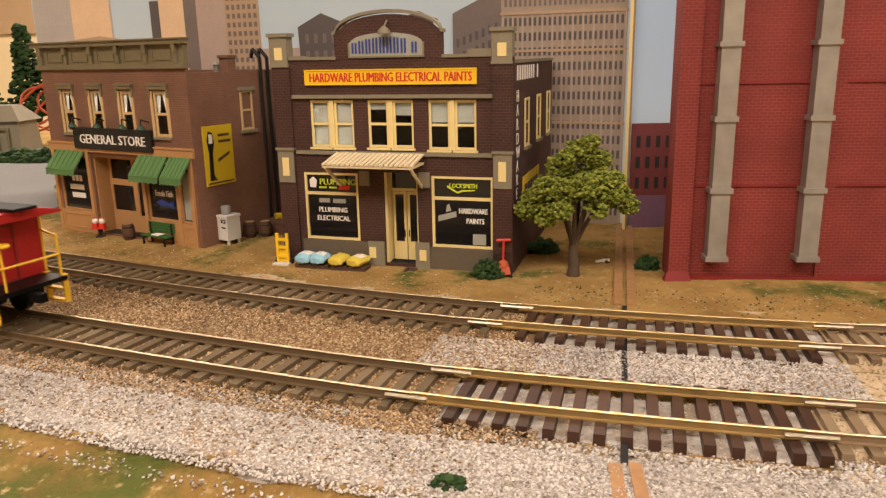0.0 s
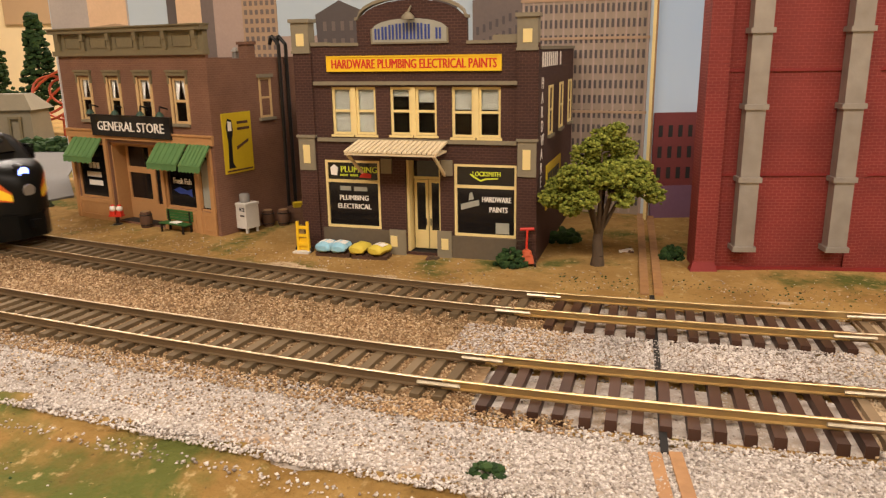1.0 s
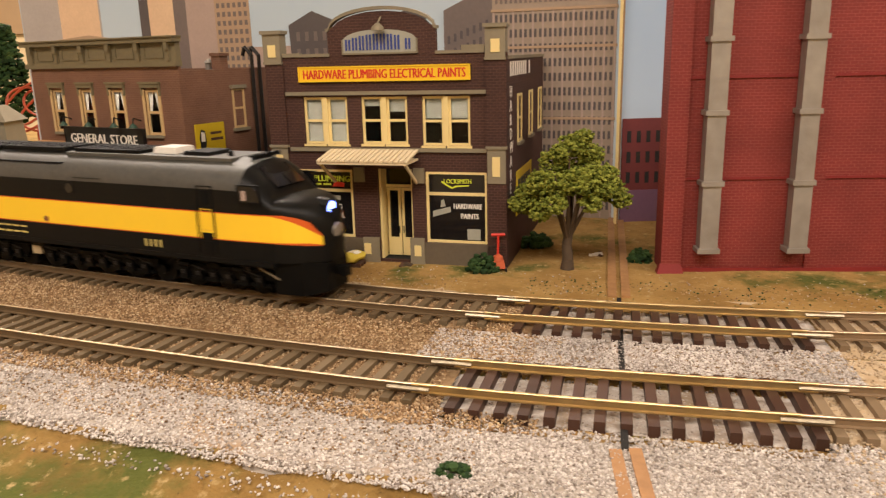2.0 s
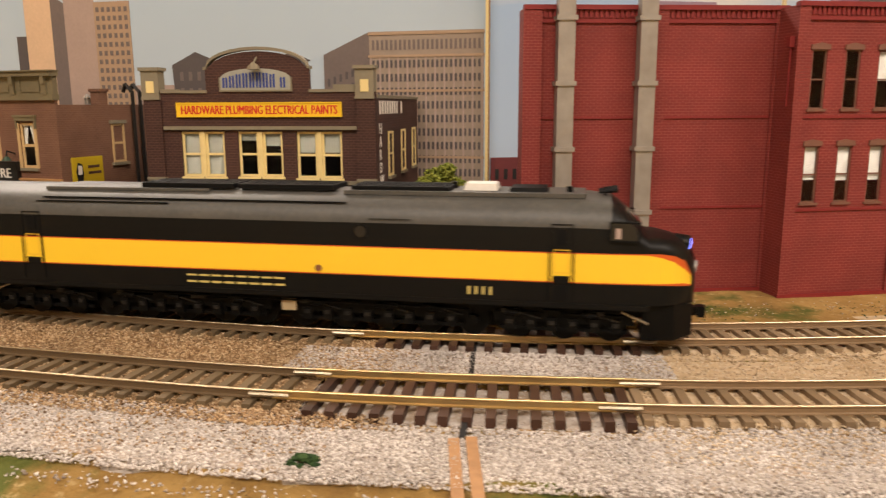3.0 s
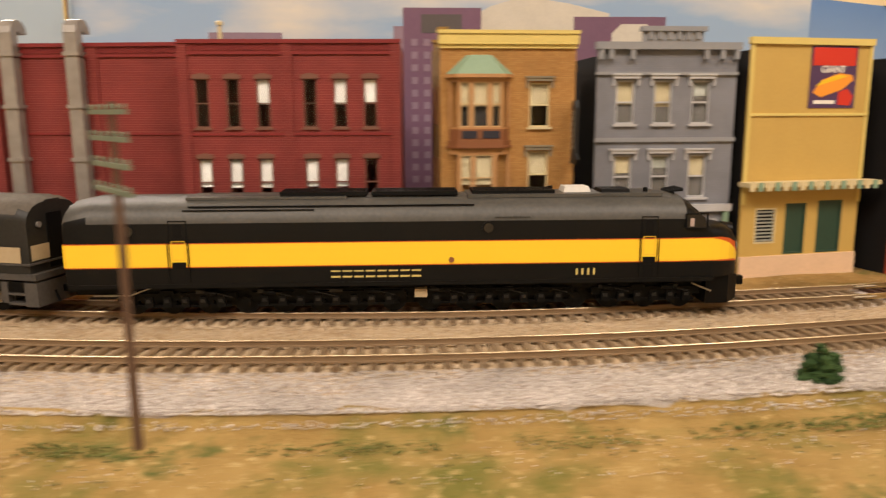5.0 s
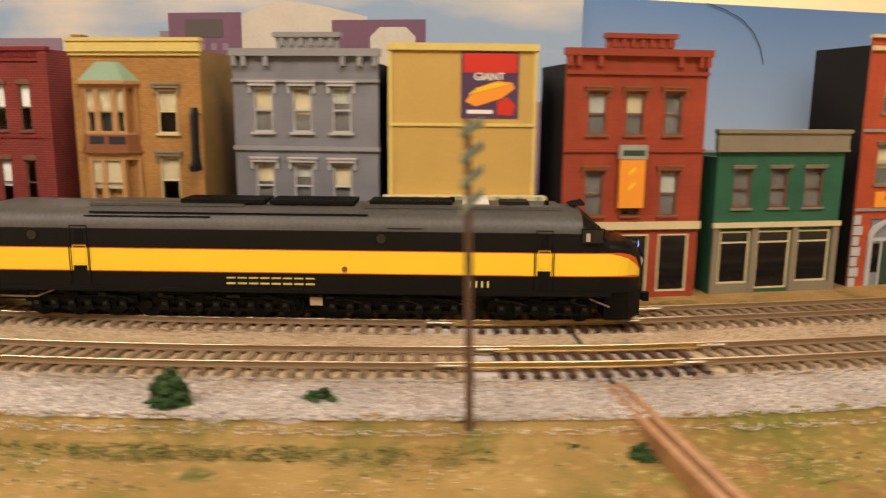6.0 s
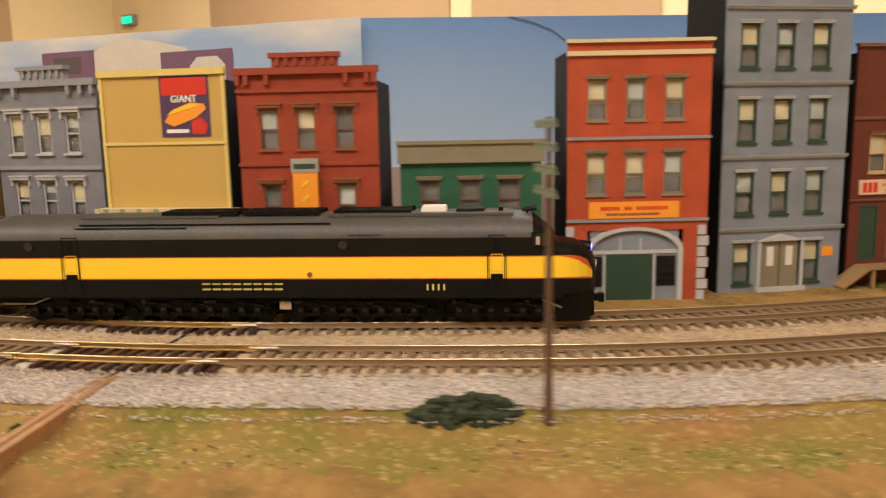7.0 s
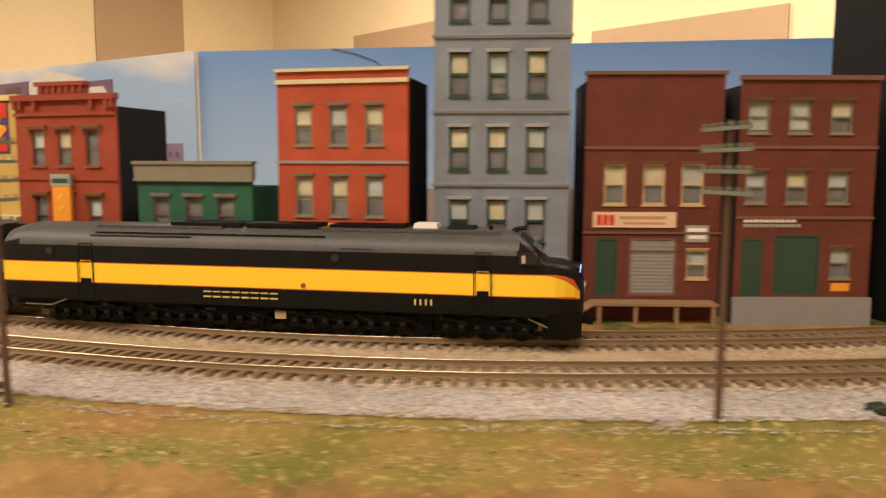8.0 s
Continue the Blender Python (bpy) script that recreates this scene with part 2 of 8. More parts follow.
M = dict(
    earth=turf("earth_turf", [((0.27, 0.158, 0.052), 0, 0, 0), ((0.38, 0.24, 0.085), 40, 0.52, 0.12), ((0.16, 0.095, 0.03), 22, 0.62, 0.08),
                              ((0.085, 0.095, 0.022), 26, 0.585, 0.05), ((0.42, 0.30, 0.14), 260, 0.62, 0.06), ((0.05, 0.03, 0.015), 500, 0.66, 0.05)]),
    front_earth=turf("olive_brown_turf", [((0.205, 0.118, 0.036), 0, 0, 0), ((0.28, 0.175, 0.058), 40, 0.52, 0.12), ((0.12, 0.07, 0.024), 22, 0.6, 0.08),
                                          ((0.09, 0.10, 0.024), 24, 0.55, 0.06), ((0.40, 0.29, 0.135), 260, 0.63, 0.06), ((0.05, 0.03, 0.015), 500, 0.66, 0.05)]),
    meadow=turf("meadow_turf", [((0.19, 0.145, 0.037), 0, 0, 0), ((0.245, 0.16, 0.05), 45, 0.5, 0.12), ((0.135, 0.125, 0.027), 24, 0.53, 0.09), ((0.25, 0.135, 0.05), 16, 0.58, 0.06),
                                ((0.40, 0.30, 0.11), 300, 0.6, 0.06), ((0.11, 0.11, 0.022), 420, 0.64, 0.06)]),
    straw=turf("straw_turf", [((0.235, 0.15, 0.048), 0, 0, 0), ((0.30, 0.20, 0.07), 40, 0.52, 0.12), ((0.125, 0.115, 0.026), 20, 0.56, 0.07), ((0.06, 0.085, 0.02), 28, 0.62, 0.05),
                              ((0.40, 0.29, 0.12), 260, 0.62, 0.06), ((0.08, 0.06, 0.02), 500, 0.66, 0.05)]),
    fringe=turf("brown_turf", [((0.20, 0.115, 0.04), 0, 0, 0), ((0.27, 0.16, 0.055), 50, 0.5, 0.12), ((0.12, 0.085, 0.028), 30, 0.57, 0.08), ((0.33, 0.22, 0.085), 280, 0.62, 0.06)]),
    white_bed=turf("pale_ballast_bed", [((0.38, 0.34, 0.30), 0, 0, 0), ((0.30, 0.25, 0.20), 300, 0.55, 0.1), ((0.33, 0.22, 0.13), 30, 0.62, 0.08)]),
    plaster_bed=turf("grey_plaster_bed", [((0.50, 0.44, 0.39), 0, 0, 0), ((0.40, 0.33, 0.27), 120, 0.55, 0.1), ((0.60, 0.56, 0.52), 420, 0.56, 0.08), ((0.33, 0.24, 0.15), 45, 0.62, 0.06)]),
    brown_bed=turf("brown_ballast_bed", [((0.21, 0.13, 0.066), 0, 0, 0), ((0.32, 0.225, 0.13), 300, 0.55, 0.1), ((0.13, 0.08, 0.045), 60, 0.6, 0.08)]),
    sand_bed=turf("tan_ballast_bed", [((0.47, 0.35, 0.215), 0, 0, 0), ((0.55, 0.44, 0.31), 300, 0.55, 0.1), ((0.34, 0.235, 0.13), 40, 0.6, 0.08)]),
    white_stone=pieces("pale_stones", [(0.20, 0.16, 0.135), (0.39, 0.345, 0.31), (0.49, 0.44, 0.40), (0.56, 0.51, 0.47), (0.68, 0.63, 0.585)]),
    brown_stone=pieces("brown_stones", [(0.13, 0.07, 0.032), (0.29, 0.178, 0.09), (0.41, 0.27, 0.145), (0.60, 0.46, 0.29)]),
    sand_stone=pieces("tan_stones", [(0.34, 0.24, 0.14), (0.50, 0.38, 0.25), (0.64, 0.53, 0.39)]),
    old_tie=pieces("weathered_tie", [(0.105, 0.072, 0.038), (0.135, 0.095, 0.052), (0.17, 0.122, 0.07)], island=False),
    dusty_tie=pieces("dusty_tan_tie", [(0.17, 0.115, 0.065), (0.21, 0.145, 0.085), (0.25, 0.18, 0.11)], island=False),
    dusty_rail=material("dusty_rail", (0.22, 0.145, 0.08), 0.55, 0.1, (0.15, 0.095, 0.05)),
    new_tie=pieces("dark_brown_tie", [(0.045, 0.022, 0.015), (0.06, 0.03, 0.02), (0.075, 0.038, 0.027)], island=False, rough=0.5),
    old_rail=material("weathered_rail", (0.125, 0.082, 0.042), 0.55, 0.1, (0.085, 0.052, 0.027)),
    rail_head=material("polished_rail_head", (0.62, 0.50, 0.33), 0.33, 0.9, (0.36, 0.26, 0.15), grain=120),
    brass=material("brass_rail", (0.60, 0.45, 0.22), 0.32, 0.9, (0.38, 0.26, 0.11), grain=120),
    timber=material("raw_timber", (0.38, 0.20, 0.08), 0.65, 0, (0.19, 0.09, 0.034), grain=300, amount=0.8),
    black=material("black_gap", (0.012, 0.010, 0.009), 0.9, 0),
    road=material("grey_roadway", (0.16, 0.155, 0.15), 0.9, 0, (0.11, 0.105, 0.10), grain=400, stain=30),
    maroon=brickwork("maroon_brick", (0.050, 0.021, 0.016), (0.060, 0.026, 0.02), (0.098, 0.05, 0.037), high=1.1, joint=0.13, depth=0.9),
    gsbrick=brickwork("brown_brick", (0.17, 0.085, 0.055), (0.19, 0.097, 0.062), (0.225, 0.12, 0.078), high=1.0, depth=0.6),
    redbrick=brickwork("deep_red_brick", (0.19, 0.027, 0.023), (0.205, 0.03, 0.025), (0.28, 0.07, 0.058), wide=2.7, high=1.15, depth=0.8, joint=0.12),
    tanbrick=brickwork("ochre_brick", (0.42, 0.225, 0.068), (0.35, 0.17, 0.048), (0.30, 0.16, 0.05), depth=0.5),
    # a darker version of the ochre brick, for side walls and chimneys
    tanside=brickwork("darker_ochre_brick", (0.27, 0.165, 0.045), (0.24, 0.14, 0.04), (0.2, 0.115, 0.035), depth=0.5),
    greywall=brickwork("blue_grey_brick", (0.185, 0.19, 0.215), (0.195, 0.20, 0.225), (0.165, 0.17, 0.19), depth=0.25),
    yellowwall=material("mustard_clapboard", (0.50, 0.335, 0.09), 0.6, 0, (0.41, 0.26, 0.065), amount=0.5),
    orangebrick=brickwork("orange_red_brick", (0.40, 0.068, 0.025), (0.43, 0.078, 0.03), (0.33, 0.055, 0.022), depth=0.35),
    rustbrick=brickwork("rust_red_brick", (0.29, 0.048, 0.02), (0.31, 0.054, 0.023), (0.24, 0.04, 0.018), depth=0.35),
    rusttrim=material("rust_red_trim", (0.27, 0.042, 0.018), 0.6, 0),
    greenwall=brickwork("deep_green_wall", (0.022, 0.10, 0.055), (0.024, 0.11, 0.06), (0.022, 0.085, 0.045), depth=0.25),
    bluewall=brickwork("slate_blue_wall", (0.20, 0.225, 0.265), (0.21, 0.235, 0.275), (0.18, 0.205, 0.24), depth=0.25),
    mbrick=brickwork("brick_maroon_shop", (0.125, 0.03, 0.018), (0.14, 0.036, 0.021), (0.10, 0.025, 0.016), depth=0.35),
    stone=material("weathered_stone_trim", (0.22, 0.19, 0.13), 0.75, 0, (0.15, 0.125, 0.085)),
    basestone=material("dull_brown_base_stone", (0.115, 0.09, 0.06), 0.8, 0, (0.07, 0.052, 0.035)),
    cream=material("cream_paint", (0.72, 0.58, 0.27), 0.5, 0, (0.62, 0.48, 0.2), amount=0.3),
    pale=material("pale_awning", (0.72, 0.60, 0.40), 0.6, 0, (0.6, 0.48, 0.3)),
    tanpaint=material("tan_shopfront_paint", (0.44, 0.235, 0.095), 0.6, 0, (0.33, 0.165, 0.062)),
    window_tan=material("tan_sash_paint", (0.55, 0.38, 0.19), 0.55, 0, (0.42, 0.28, 0.13)),
    olive=material("olive_cornice", (0.17, 0.14, 0.08), 0.65, 0, (0.11, 0.09, 0.05)),
    canvas=material("green_canvas", (0.075, 0.16, 0.05), 0.8, 0, (0.11, 0.22, 0.075), grain=200),
    galv=material("galvanised_duct", (0.34, 0.315, 0.285), 0.48, 0.4, (0.22, 0.20, 0.18), grain=160, stain=40, amount=0.8),
    redtrim=material("deep_red_trim", (0.20, 0.016, 0.016), 0.6, 0, (0.15, 0.012, 0.012)),
    hood=material("brown_hood_paint", (0.17, 0.075, 0.05), 0.6, 0),
    greentrim=material("dark_green_sash", (0.022, 0.055, 0.035), 0.5, 0),
    greytrim=material("grey_trim", (0.25, 0.255, 0.27), 0.6, 0),
    lighttrim=material("pale_grey_trim", (0.45, 0.45, 0.46), 0.6, 0),
    ivory=material("ivory_cornice", (0.62, 0.52, 0.30), 0.6, 0),
    yellowtrim=material("yellow_cornice", (0.66, 0.52, 0.16), 0.6, 0),
    verdigris=material("verdigris_roof", (0.22, 0.32, 0.22), 0.6, 0, (0.16, 0.25, 0.16)),
    brownpaint=material("brown_bay_paint", (0.22, 0.085, 0.035), 0.5, 0),
    blind=material("ivory_blind", (0.43, 0.36, 0.215), 0.7, 0, (0.35, 0.28, 0.16)),
    film=material("grey_window_film", (0.115, 0.105, 0.095), 0.5, 0, (0.075, 0.07, 0.064), stain=120),
    whiteblind=material("white_blind", (0.66, 0.63, 0.58), 0.7, 0),
    dark=material("dark_inside", (0.02, 0.018, 0.017), 0.8, 0),
    roofing=material("black_card_roof", (0.010, 0.009, 0.009), 0.85, 0, spec=0.2),
    shoppane=material("dark_shop_glass", (0.010, 0.009, 0.009), 0.10, 0, bump=0, spec=0.5),
    pane=glass("window_glass"),
    signblack=material("black_sign_board", (0.012, 0.012, 0.012), 0.5, 0),
    signyellow=material("yellow_sign", (0.78, 0.50, 0.02), 0.5, 0, amount=0.15),
    signred=material("red_lettering", (0.55, 0.03, 0.015), 0.5, 0, amount=0.1),
    signblue=material("blue_lettering", (0.025, 0.05, 0.24), 0.5, 0, amount=0.1),
    signwhite=material("white_lettering", (0.78, 0.74, 0.68), 0.5, 0, amount=0.1),
    signgrey=material("grey_sign_panel", (0.32, 0.32, 0.27), 0.6, 0),
    signlime=material("lime_lettering", (0.55, 0.62, 0.04), 0.5, 0, amount=0.1),
    signorange=material("orange_sign", (0.80, 0.30, 0.03), 0.5, 0, amount=0.2),
    posteryellow=material("yellow_poster", (0.58, 0.42, 0.015), 0.6, 0, (0.48, 0.33, 0.01)),
    posterpurple=material("purple_poster", (0.075, 0.035, 0.095), 0.6, 0),
    pipeblack=material("black_pipe", (0.018, 0.015, 0.014), 0.4, 0.3),
    concrete=material("grey_concrete", (0.25, 0.235, 0.22), 0.8, 0),
    wooddock=material("tan_dock_planks", (0.30, 0.18, 0.085), 0.7, 0),
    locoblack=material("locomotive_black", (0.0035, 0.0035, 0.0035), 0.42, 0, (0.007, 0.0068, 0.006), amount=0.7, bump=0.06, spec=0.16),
    # roof grey holds both dust and the light falling from above
    locoroof=material("dusty_toplit_roof_black", (0.045, 0.044, 0.040), 0.52, 0, (0.085, 0.08, 0.07), amount=0.8, bump=0.08, spec=0.5),
    carblack=material("dusty_car_black", (0.012, 0.012, 0.011), 0.45, 0, (0.028, 0.026, 0.022), amount=0.8, bump=0.08, spec=0.3),
    carroof=material("sooty_tan_roof", (0.105, 0.09, 0.07), 0.7, 0, (0.06, 0.05, 0.04), amount=0.9),
    carframe=material("road_grime_grey", (0.075, 0.068, 0.06), 0.7, 0, (0.035, 0.03, 0.026), amount=0.9),
    locoyellow=material("locomotive_yellow", (0.86, 0.56, 0.03), 0.38, 0, amount=0.08, bump=0.02),
    locored=material("red_pinstripe", (0.6, 0.10, 0.015), 0.4, 0, bump=0),
    oily=material("oily_steel", (0.05, 0.048, 0.045), 0.3, 0.6, (0.015, 0.014, 0.013)),
    gear=material("running_gear_black", (0.0025, 0.0025, 0.0025), 0.4, 0.0, (0.005, 0.0048, 0.0045), spec=0.14),
    grille=material("roof_grille_black", (0.003, 0.003, 0.003), 0.6, 0, spec=0.15),
    steel=material("bright_steel", (0.42, 0.36, 0.26), 0.35, 0.8),
    lamp=glowing("blue_white_headlight", (0.16, 0.22, 1.0), 9.0),
    cabred=material("caboose_red", (0.36, 0.012, 0.012), 0.5, 0),
    cabyellow=material("caboose_yellow", (0.75, 0.46, 0.03), 0.5, 0),
    lettering=material("old_gold_lettering", (0.62, 0.50, 0.16), 0.5, 0, bump=0),
    creamstripe=material("dirty_cream_stripe", (0.42, 0.33, 0.20), 0.6, 0, (0.30, 0.22, 0.12)),
    bark=material("tree_bark", (0.075, 0.05, 0.03), 0.9, 0),
    leaf=pieces("olive_foliage", [(0.085, 0.105, 0.014), (0.18, 0.205, 0.03), (0.29, 0.31, 0.058)]),
    tuft=pieces("olive_tufts", [(0.07, 0.085, 0.018), (0.11, 0.125, 0.03), (0.16, 0.165, 0.045)]),
    darkleaf=pieces("dark_green_foliage", [(0.012, 0.03, 0.009), (0.025, 0.055, 0.015), (0.04, 0.075, 0.022)]),
    duskleaf=pieces("dusky_foliage", [(0.018, 0.024, 0.012), (0.03, 0.038, 0.02), (0.045, 0.055, 0.03)]),
    polewood=material("pole_wood", (0.10, 0.055, 0.032), 0.8, 0),
    armgreen=material("green_grey_crossarm", (0.17, 0.20, 0.14), 0.7, 0),
    toyyellow=material("bright_yellow_paint", (0.80, 0.50, 0.02), 0.45, 0, amount=0.2),
    toyred=material("faded_red_paint", (0.45, 0.09, 0.035), 0.5, 0),
    sackblue=material("blue_sack", (0.20, 0.47, 0.62), 0.7, 0, (0.6, 0.68, 0.7)),
    insetblue=material("blue_black_inset", (0.02, 0.022, 0.035), 0.5, 0),
    shopblue=material("dull_blue_canvas", (0.07, 0.19, 0.30), 0.7, 0),
    sackyellow=material("yellow_sack", (0.62, 0.48, 0.06), 0.7, 0),
    benchgreen=material("green_bench_paint", (0.035, 0.12, 0.03), 0.5, 0),
    barrel=material("barrel_wood", (0.09, 0.045, 0.025), 0.8, 0),
    wallcream=material("cream_room_wall", (0.78, 0.63, 0.38), 0.8, 0, amount=0.25, grain=30, stain=3, bump=0.05),
    walltan=material("tan_wall_panel", (0.44, 0.30, 0.17), 0.8, 0, amount=0.25, grain=30, stain=4),
    roomfloor=material("room_carpet", (0.16, 0.12, 0.09), 0.95, 0, grain=60, stain=5),
    ceilingwhite=material("ceiling_tile", (0.75, 0.72, 0.66), 0.9, 0, grain=40, stain=6),
    copper=material("red_tube_paint", (0.42, 0.075, 0.03), 0.5, 0),
    cloth=material("green_table_skirt", (0.02, 0.26, 0.10), 0.8, 0),
    teal=glowing("teal_signal_light", (0.0, 0.8, 0.5), 0.9),
    sky1=gradient_print("hazy_sky_print", (0.52, 0.59, 0.64), (0.40, 0.51, 0.62), 20, 165),
    sky2=gradient_print("cloudy_sky_print", (0.43, 0.53, 0.64), (0.23, 0.36, 0.56), 40, 180, ((0.66, 0.62, 0.55), 9.0, 0.59, 0.07)),
    sky3=gradient_print("blue_sky_print", (0.46, 0.60, 0.76), (0.11, 0.25, 0.56), 60, 165),
    print_tan=material("printed_tan", (0.42, 0.29, 0.19), 0.6, 0, bump=0),
    print_pink=material("printed_pink_stone", (0.42, 0.315, 0.27), 0.6, 0, bump=0),
    print_office=material("printed_office_stone", (0.33, 0.262, 0.205), 0.6, 0, (0.26, 0.2, 0.155), bump=0, stain=140),
    print_shade=material("printed_shaded_stone", (0.17, 0.135, 0.125), 0.6, 0, bump=0),
    print_dark=material("printed_dark", (0.10, 0.085, 0.085), 0.6, 0, bump=0),
    print_peach=material("printed_peach", (0.70, 0.49, 0.32), 0.6, 0, bump=0),
    print_haze=material("printed_grey_haze", (0.42, 0.38, 0.36), 0.6, 0, bump=0),
    print_mauve=material("printed_mauve", (0.27, 0.19, 0.25), 0.6, 0, bump=0),
    print_purple=material("printed_purple", (0.18, 0.095, 0.155), 0.6, 0, bump=0),
    print_red=material("printed_red_brick", (0.16, 0.035, 0.035), 0.6, 0, bump=0),
    print_white=material("printed_white", (0.62, 0.58, 0.50), 0.6, 0, bump=0),
)

# ---- making meshes, in layout units ----
class Geo:
    def __init__(self):
        self.v, self.f, self.m = [], [], []

    def add(self, verts, faces, slot=0):
        k = len(self.v)
        self.v += [tuple(p) for p in verts]
        self.f += [tuple(k + i for i in f) for f in faces]
        self.m += [slot] * len(faces)
        return self

    def box(self, x0, x1, y0, y1, z0, z1, slot=0, taper=0.0):
        t = taper
        p = [(x0, y0, z0), (x1, y0, z0), (x1, y1, z0), (x0, y1, z0), (x0 + t, y0 + t, z1), (x1 - t, y0 + t, z1), (x1 - t, y1 - t, z1), (x0 + t, y1 - t, z1)]
        return self.add(p, [(0, 3, 2, 1), (4, 5, 6, 7), (0, 1, 5, 4), (1, 2, 6, 5), (2, 3, 7, 6), (3, 0, 4, 7)], slot)

    def prism(self, poly, y0, y1, slot=0):
        """poly of (x, z), counter-clockwise as seen from -y, drawn out from y0 to y1."""
        n = len(poly)
        p = [(x, y0, z) for x, z in poly] + [(x, y1, z) for x, z in poly]
        f = [tuple(range(n)), tuple(range(2 * n - 1, n - 1, -1))] + [(i, i + n, (i + 1) % n + n, (i + 1) % n) for i in range(n)]
        return self.add(p, f, slot)

    def slab(self, poly, z0, z1, slot=0):
        """poly of (x, y), counter-clockwise from above."""
        n = len(poly)
        p = [(x, y, z0) for x, y in poly] + [(x, y, z1) for x, y in poly]
        f = [tuple(range(n - 1, -1, -1)), tuple(range(n, 2 * n))] + [(i, (i + 1) % n, (i + 1) % n + n, i + n) for i in range(n)]
        return self.add(p, f, slot)

    def tube(self, a, b, r0, r1=None, n=10, slot=0):
        a, b = Vector(a), Vector(b)
        r1 = r0 if r1 is None else r1
        side = (b - a).to_track_quat("Z", "Y").to_matrix()
        p = []
        for c, r in ((a, r0), (b, r1)):
            for i in range(n):
                w = 2 * math.pi * i / n
                p.append(tuple(c + side @ Vector((r * math.cos(w), r * math.sin(w), 0))))
        f = [(i, (i + 1) % n, (i + 1) % n + n, i + n) for i in range(n)] + [tuple(range(n - 1, -1, -1)), tuple(range(n, 2 * n))]
        return self.add(p, f, slot)

    def lathe(self, rows, n=14, at=(0, 0, 0), slot=0):
        """rows of (radius, z) from bottom to top."""
        p, f = [], []
        for r, z in rows:
            p += [(at[0] + r * math.cos(2 * math.pi * i / n), at[1] + r * math.sin(2 * math.pi * i / n), at[2] + z) for i in range(n)]
        for k in range(len(rows) - 1):
            f += [(k * n + i, k * n + (i + 1) % n, (k + 1) * n + (i + 1) % n, (k + 1) * n + i) for i in range(n)]
        f += [tuple(range(n - 1, -1, -1)), tuple(range((len(rows) - 1) * n, len(rows) * n))]
        return self.add(p, f, slot)

    def loft(self, rings, slot=0, close=True):
        """Rings of equally many points, joined one to the next, ends closed."""
        n, k = len(rings[0]), len(rings)
        p = [q for r in rings for q in r]
        f = [(j * n + i, j * n + (i + 1) % n, (j + 1) * n + (i + 1) % n, (j + 1) * n + i) for j in range(k - 1) for i in range(n if close else n - 1)]
        if close:
            f += [tuple(range(n - 1, -1, -1)), tuple(range((k - 1) * n, k * n))]
        return self.add(p, f, slot)

    def clump(self, at, r, squash=0.8, rng=random):
        """A small ragged ball."""
        p, f, n = [], [], 6
        p.append((at[0], at[1], at[2] - r * squash * rng.uniform(0.7, 1.1)))
        for z in (-0.45, 0.4):
            for i in range(n):
                w, q = 2 * math.pi * (i + rng.random() * 0.5) / n, r * rng.uniform(0.65, 1.15)
                p.append((at[0] + q * math.cos(w), at[1] + q * math.sin(w), at[2] + r * squash * (z + rng.uniform(-0.2, 0.2))))
        p.append((at[0], at[1], at[2] + r * squash * rng.uniform(0.7, 1.1)))
        f += [(0, 1 + (i + 1) % n, 1 + i) for i in range(n)]
        f += [(1 + i, 1 + (i + 1) % n, 7 + (i + 1) % n, 7 + i) for i in range(n)]
        f += [(13, 7 + i, 7 + (i + 1) % n) for i in range(n)]
        return self.add(p, f)

    def mesh(self, name, mats, smooth=False, split=40):
        me = bpy.data.meshes.new(name)
        me.from_pydata([(x * U, y * U, z * U) for x, y, z in self.v], [], self.f)
        for mat in mats if isinstance(mats, (list, tuple)) else [mats]:
            me.materials.append(mat)
        me.polygons.foreach_set("material_index", self.m)
        if smooth:
            me.shade_smooth()
            me.set_sharp_from_angle(angle=radians(split))
        me.update()
        return me


def place(x, y, z=0.0, turn=0.0, rx=0.0, ry=0.0):
    """A pose in layout units."""
    return pose(x * U, y * U, z * U, rx, ry, turn)


def thing(name, m, label, category, group=""):
    ob = new(name)
    ob.empty_display_size = 0.01
    ob.matrix_basis = m
    return tagged(ob, label, category, group)


def part(name, geo, mat, parent=None, label="", m=None, smooth=False, kind=""):
    data = geo if isinstance(geo, bpy.types.Mesh) else geo.mesh(name, mat, smooth)
    ob = new(name, data)
    if m is not None:
        ob.matrix_basis = m
    if parent is not None:
        ob.parent = parent
    return tagged(ob, label, "", "", kind)


def solid(name, geo, mat, label, category, m=None, group="", kind="", smooth=False):
    """A thing that is one mesh."""
    ob = new(name, geo if isinstance(geo, bpy.types.Mesh) else geo.mesh(name, mat, smooth))
    if m is not None:
        ob.matrix_basis = m
    return tagged(ob, label, category, group, kind)


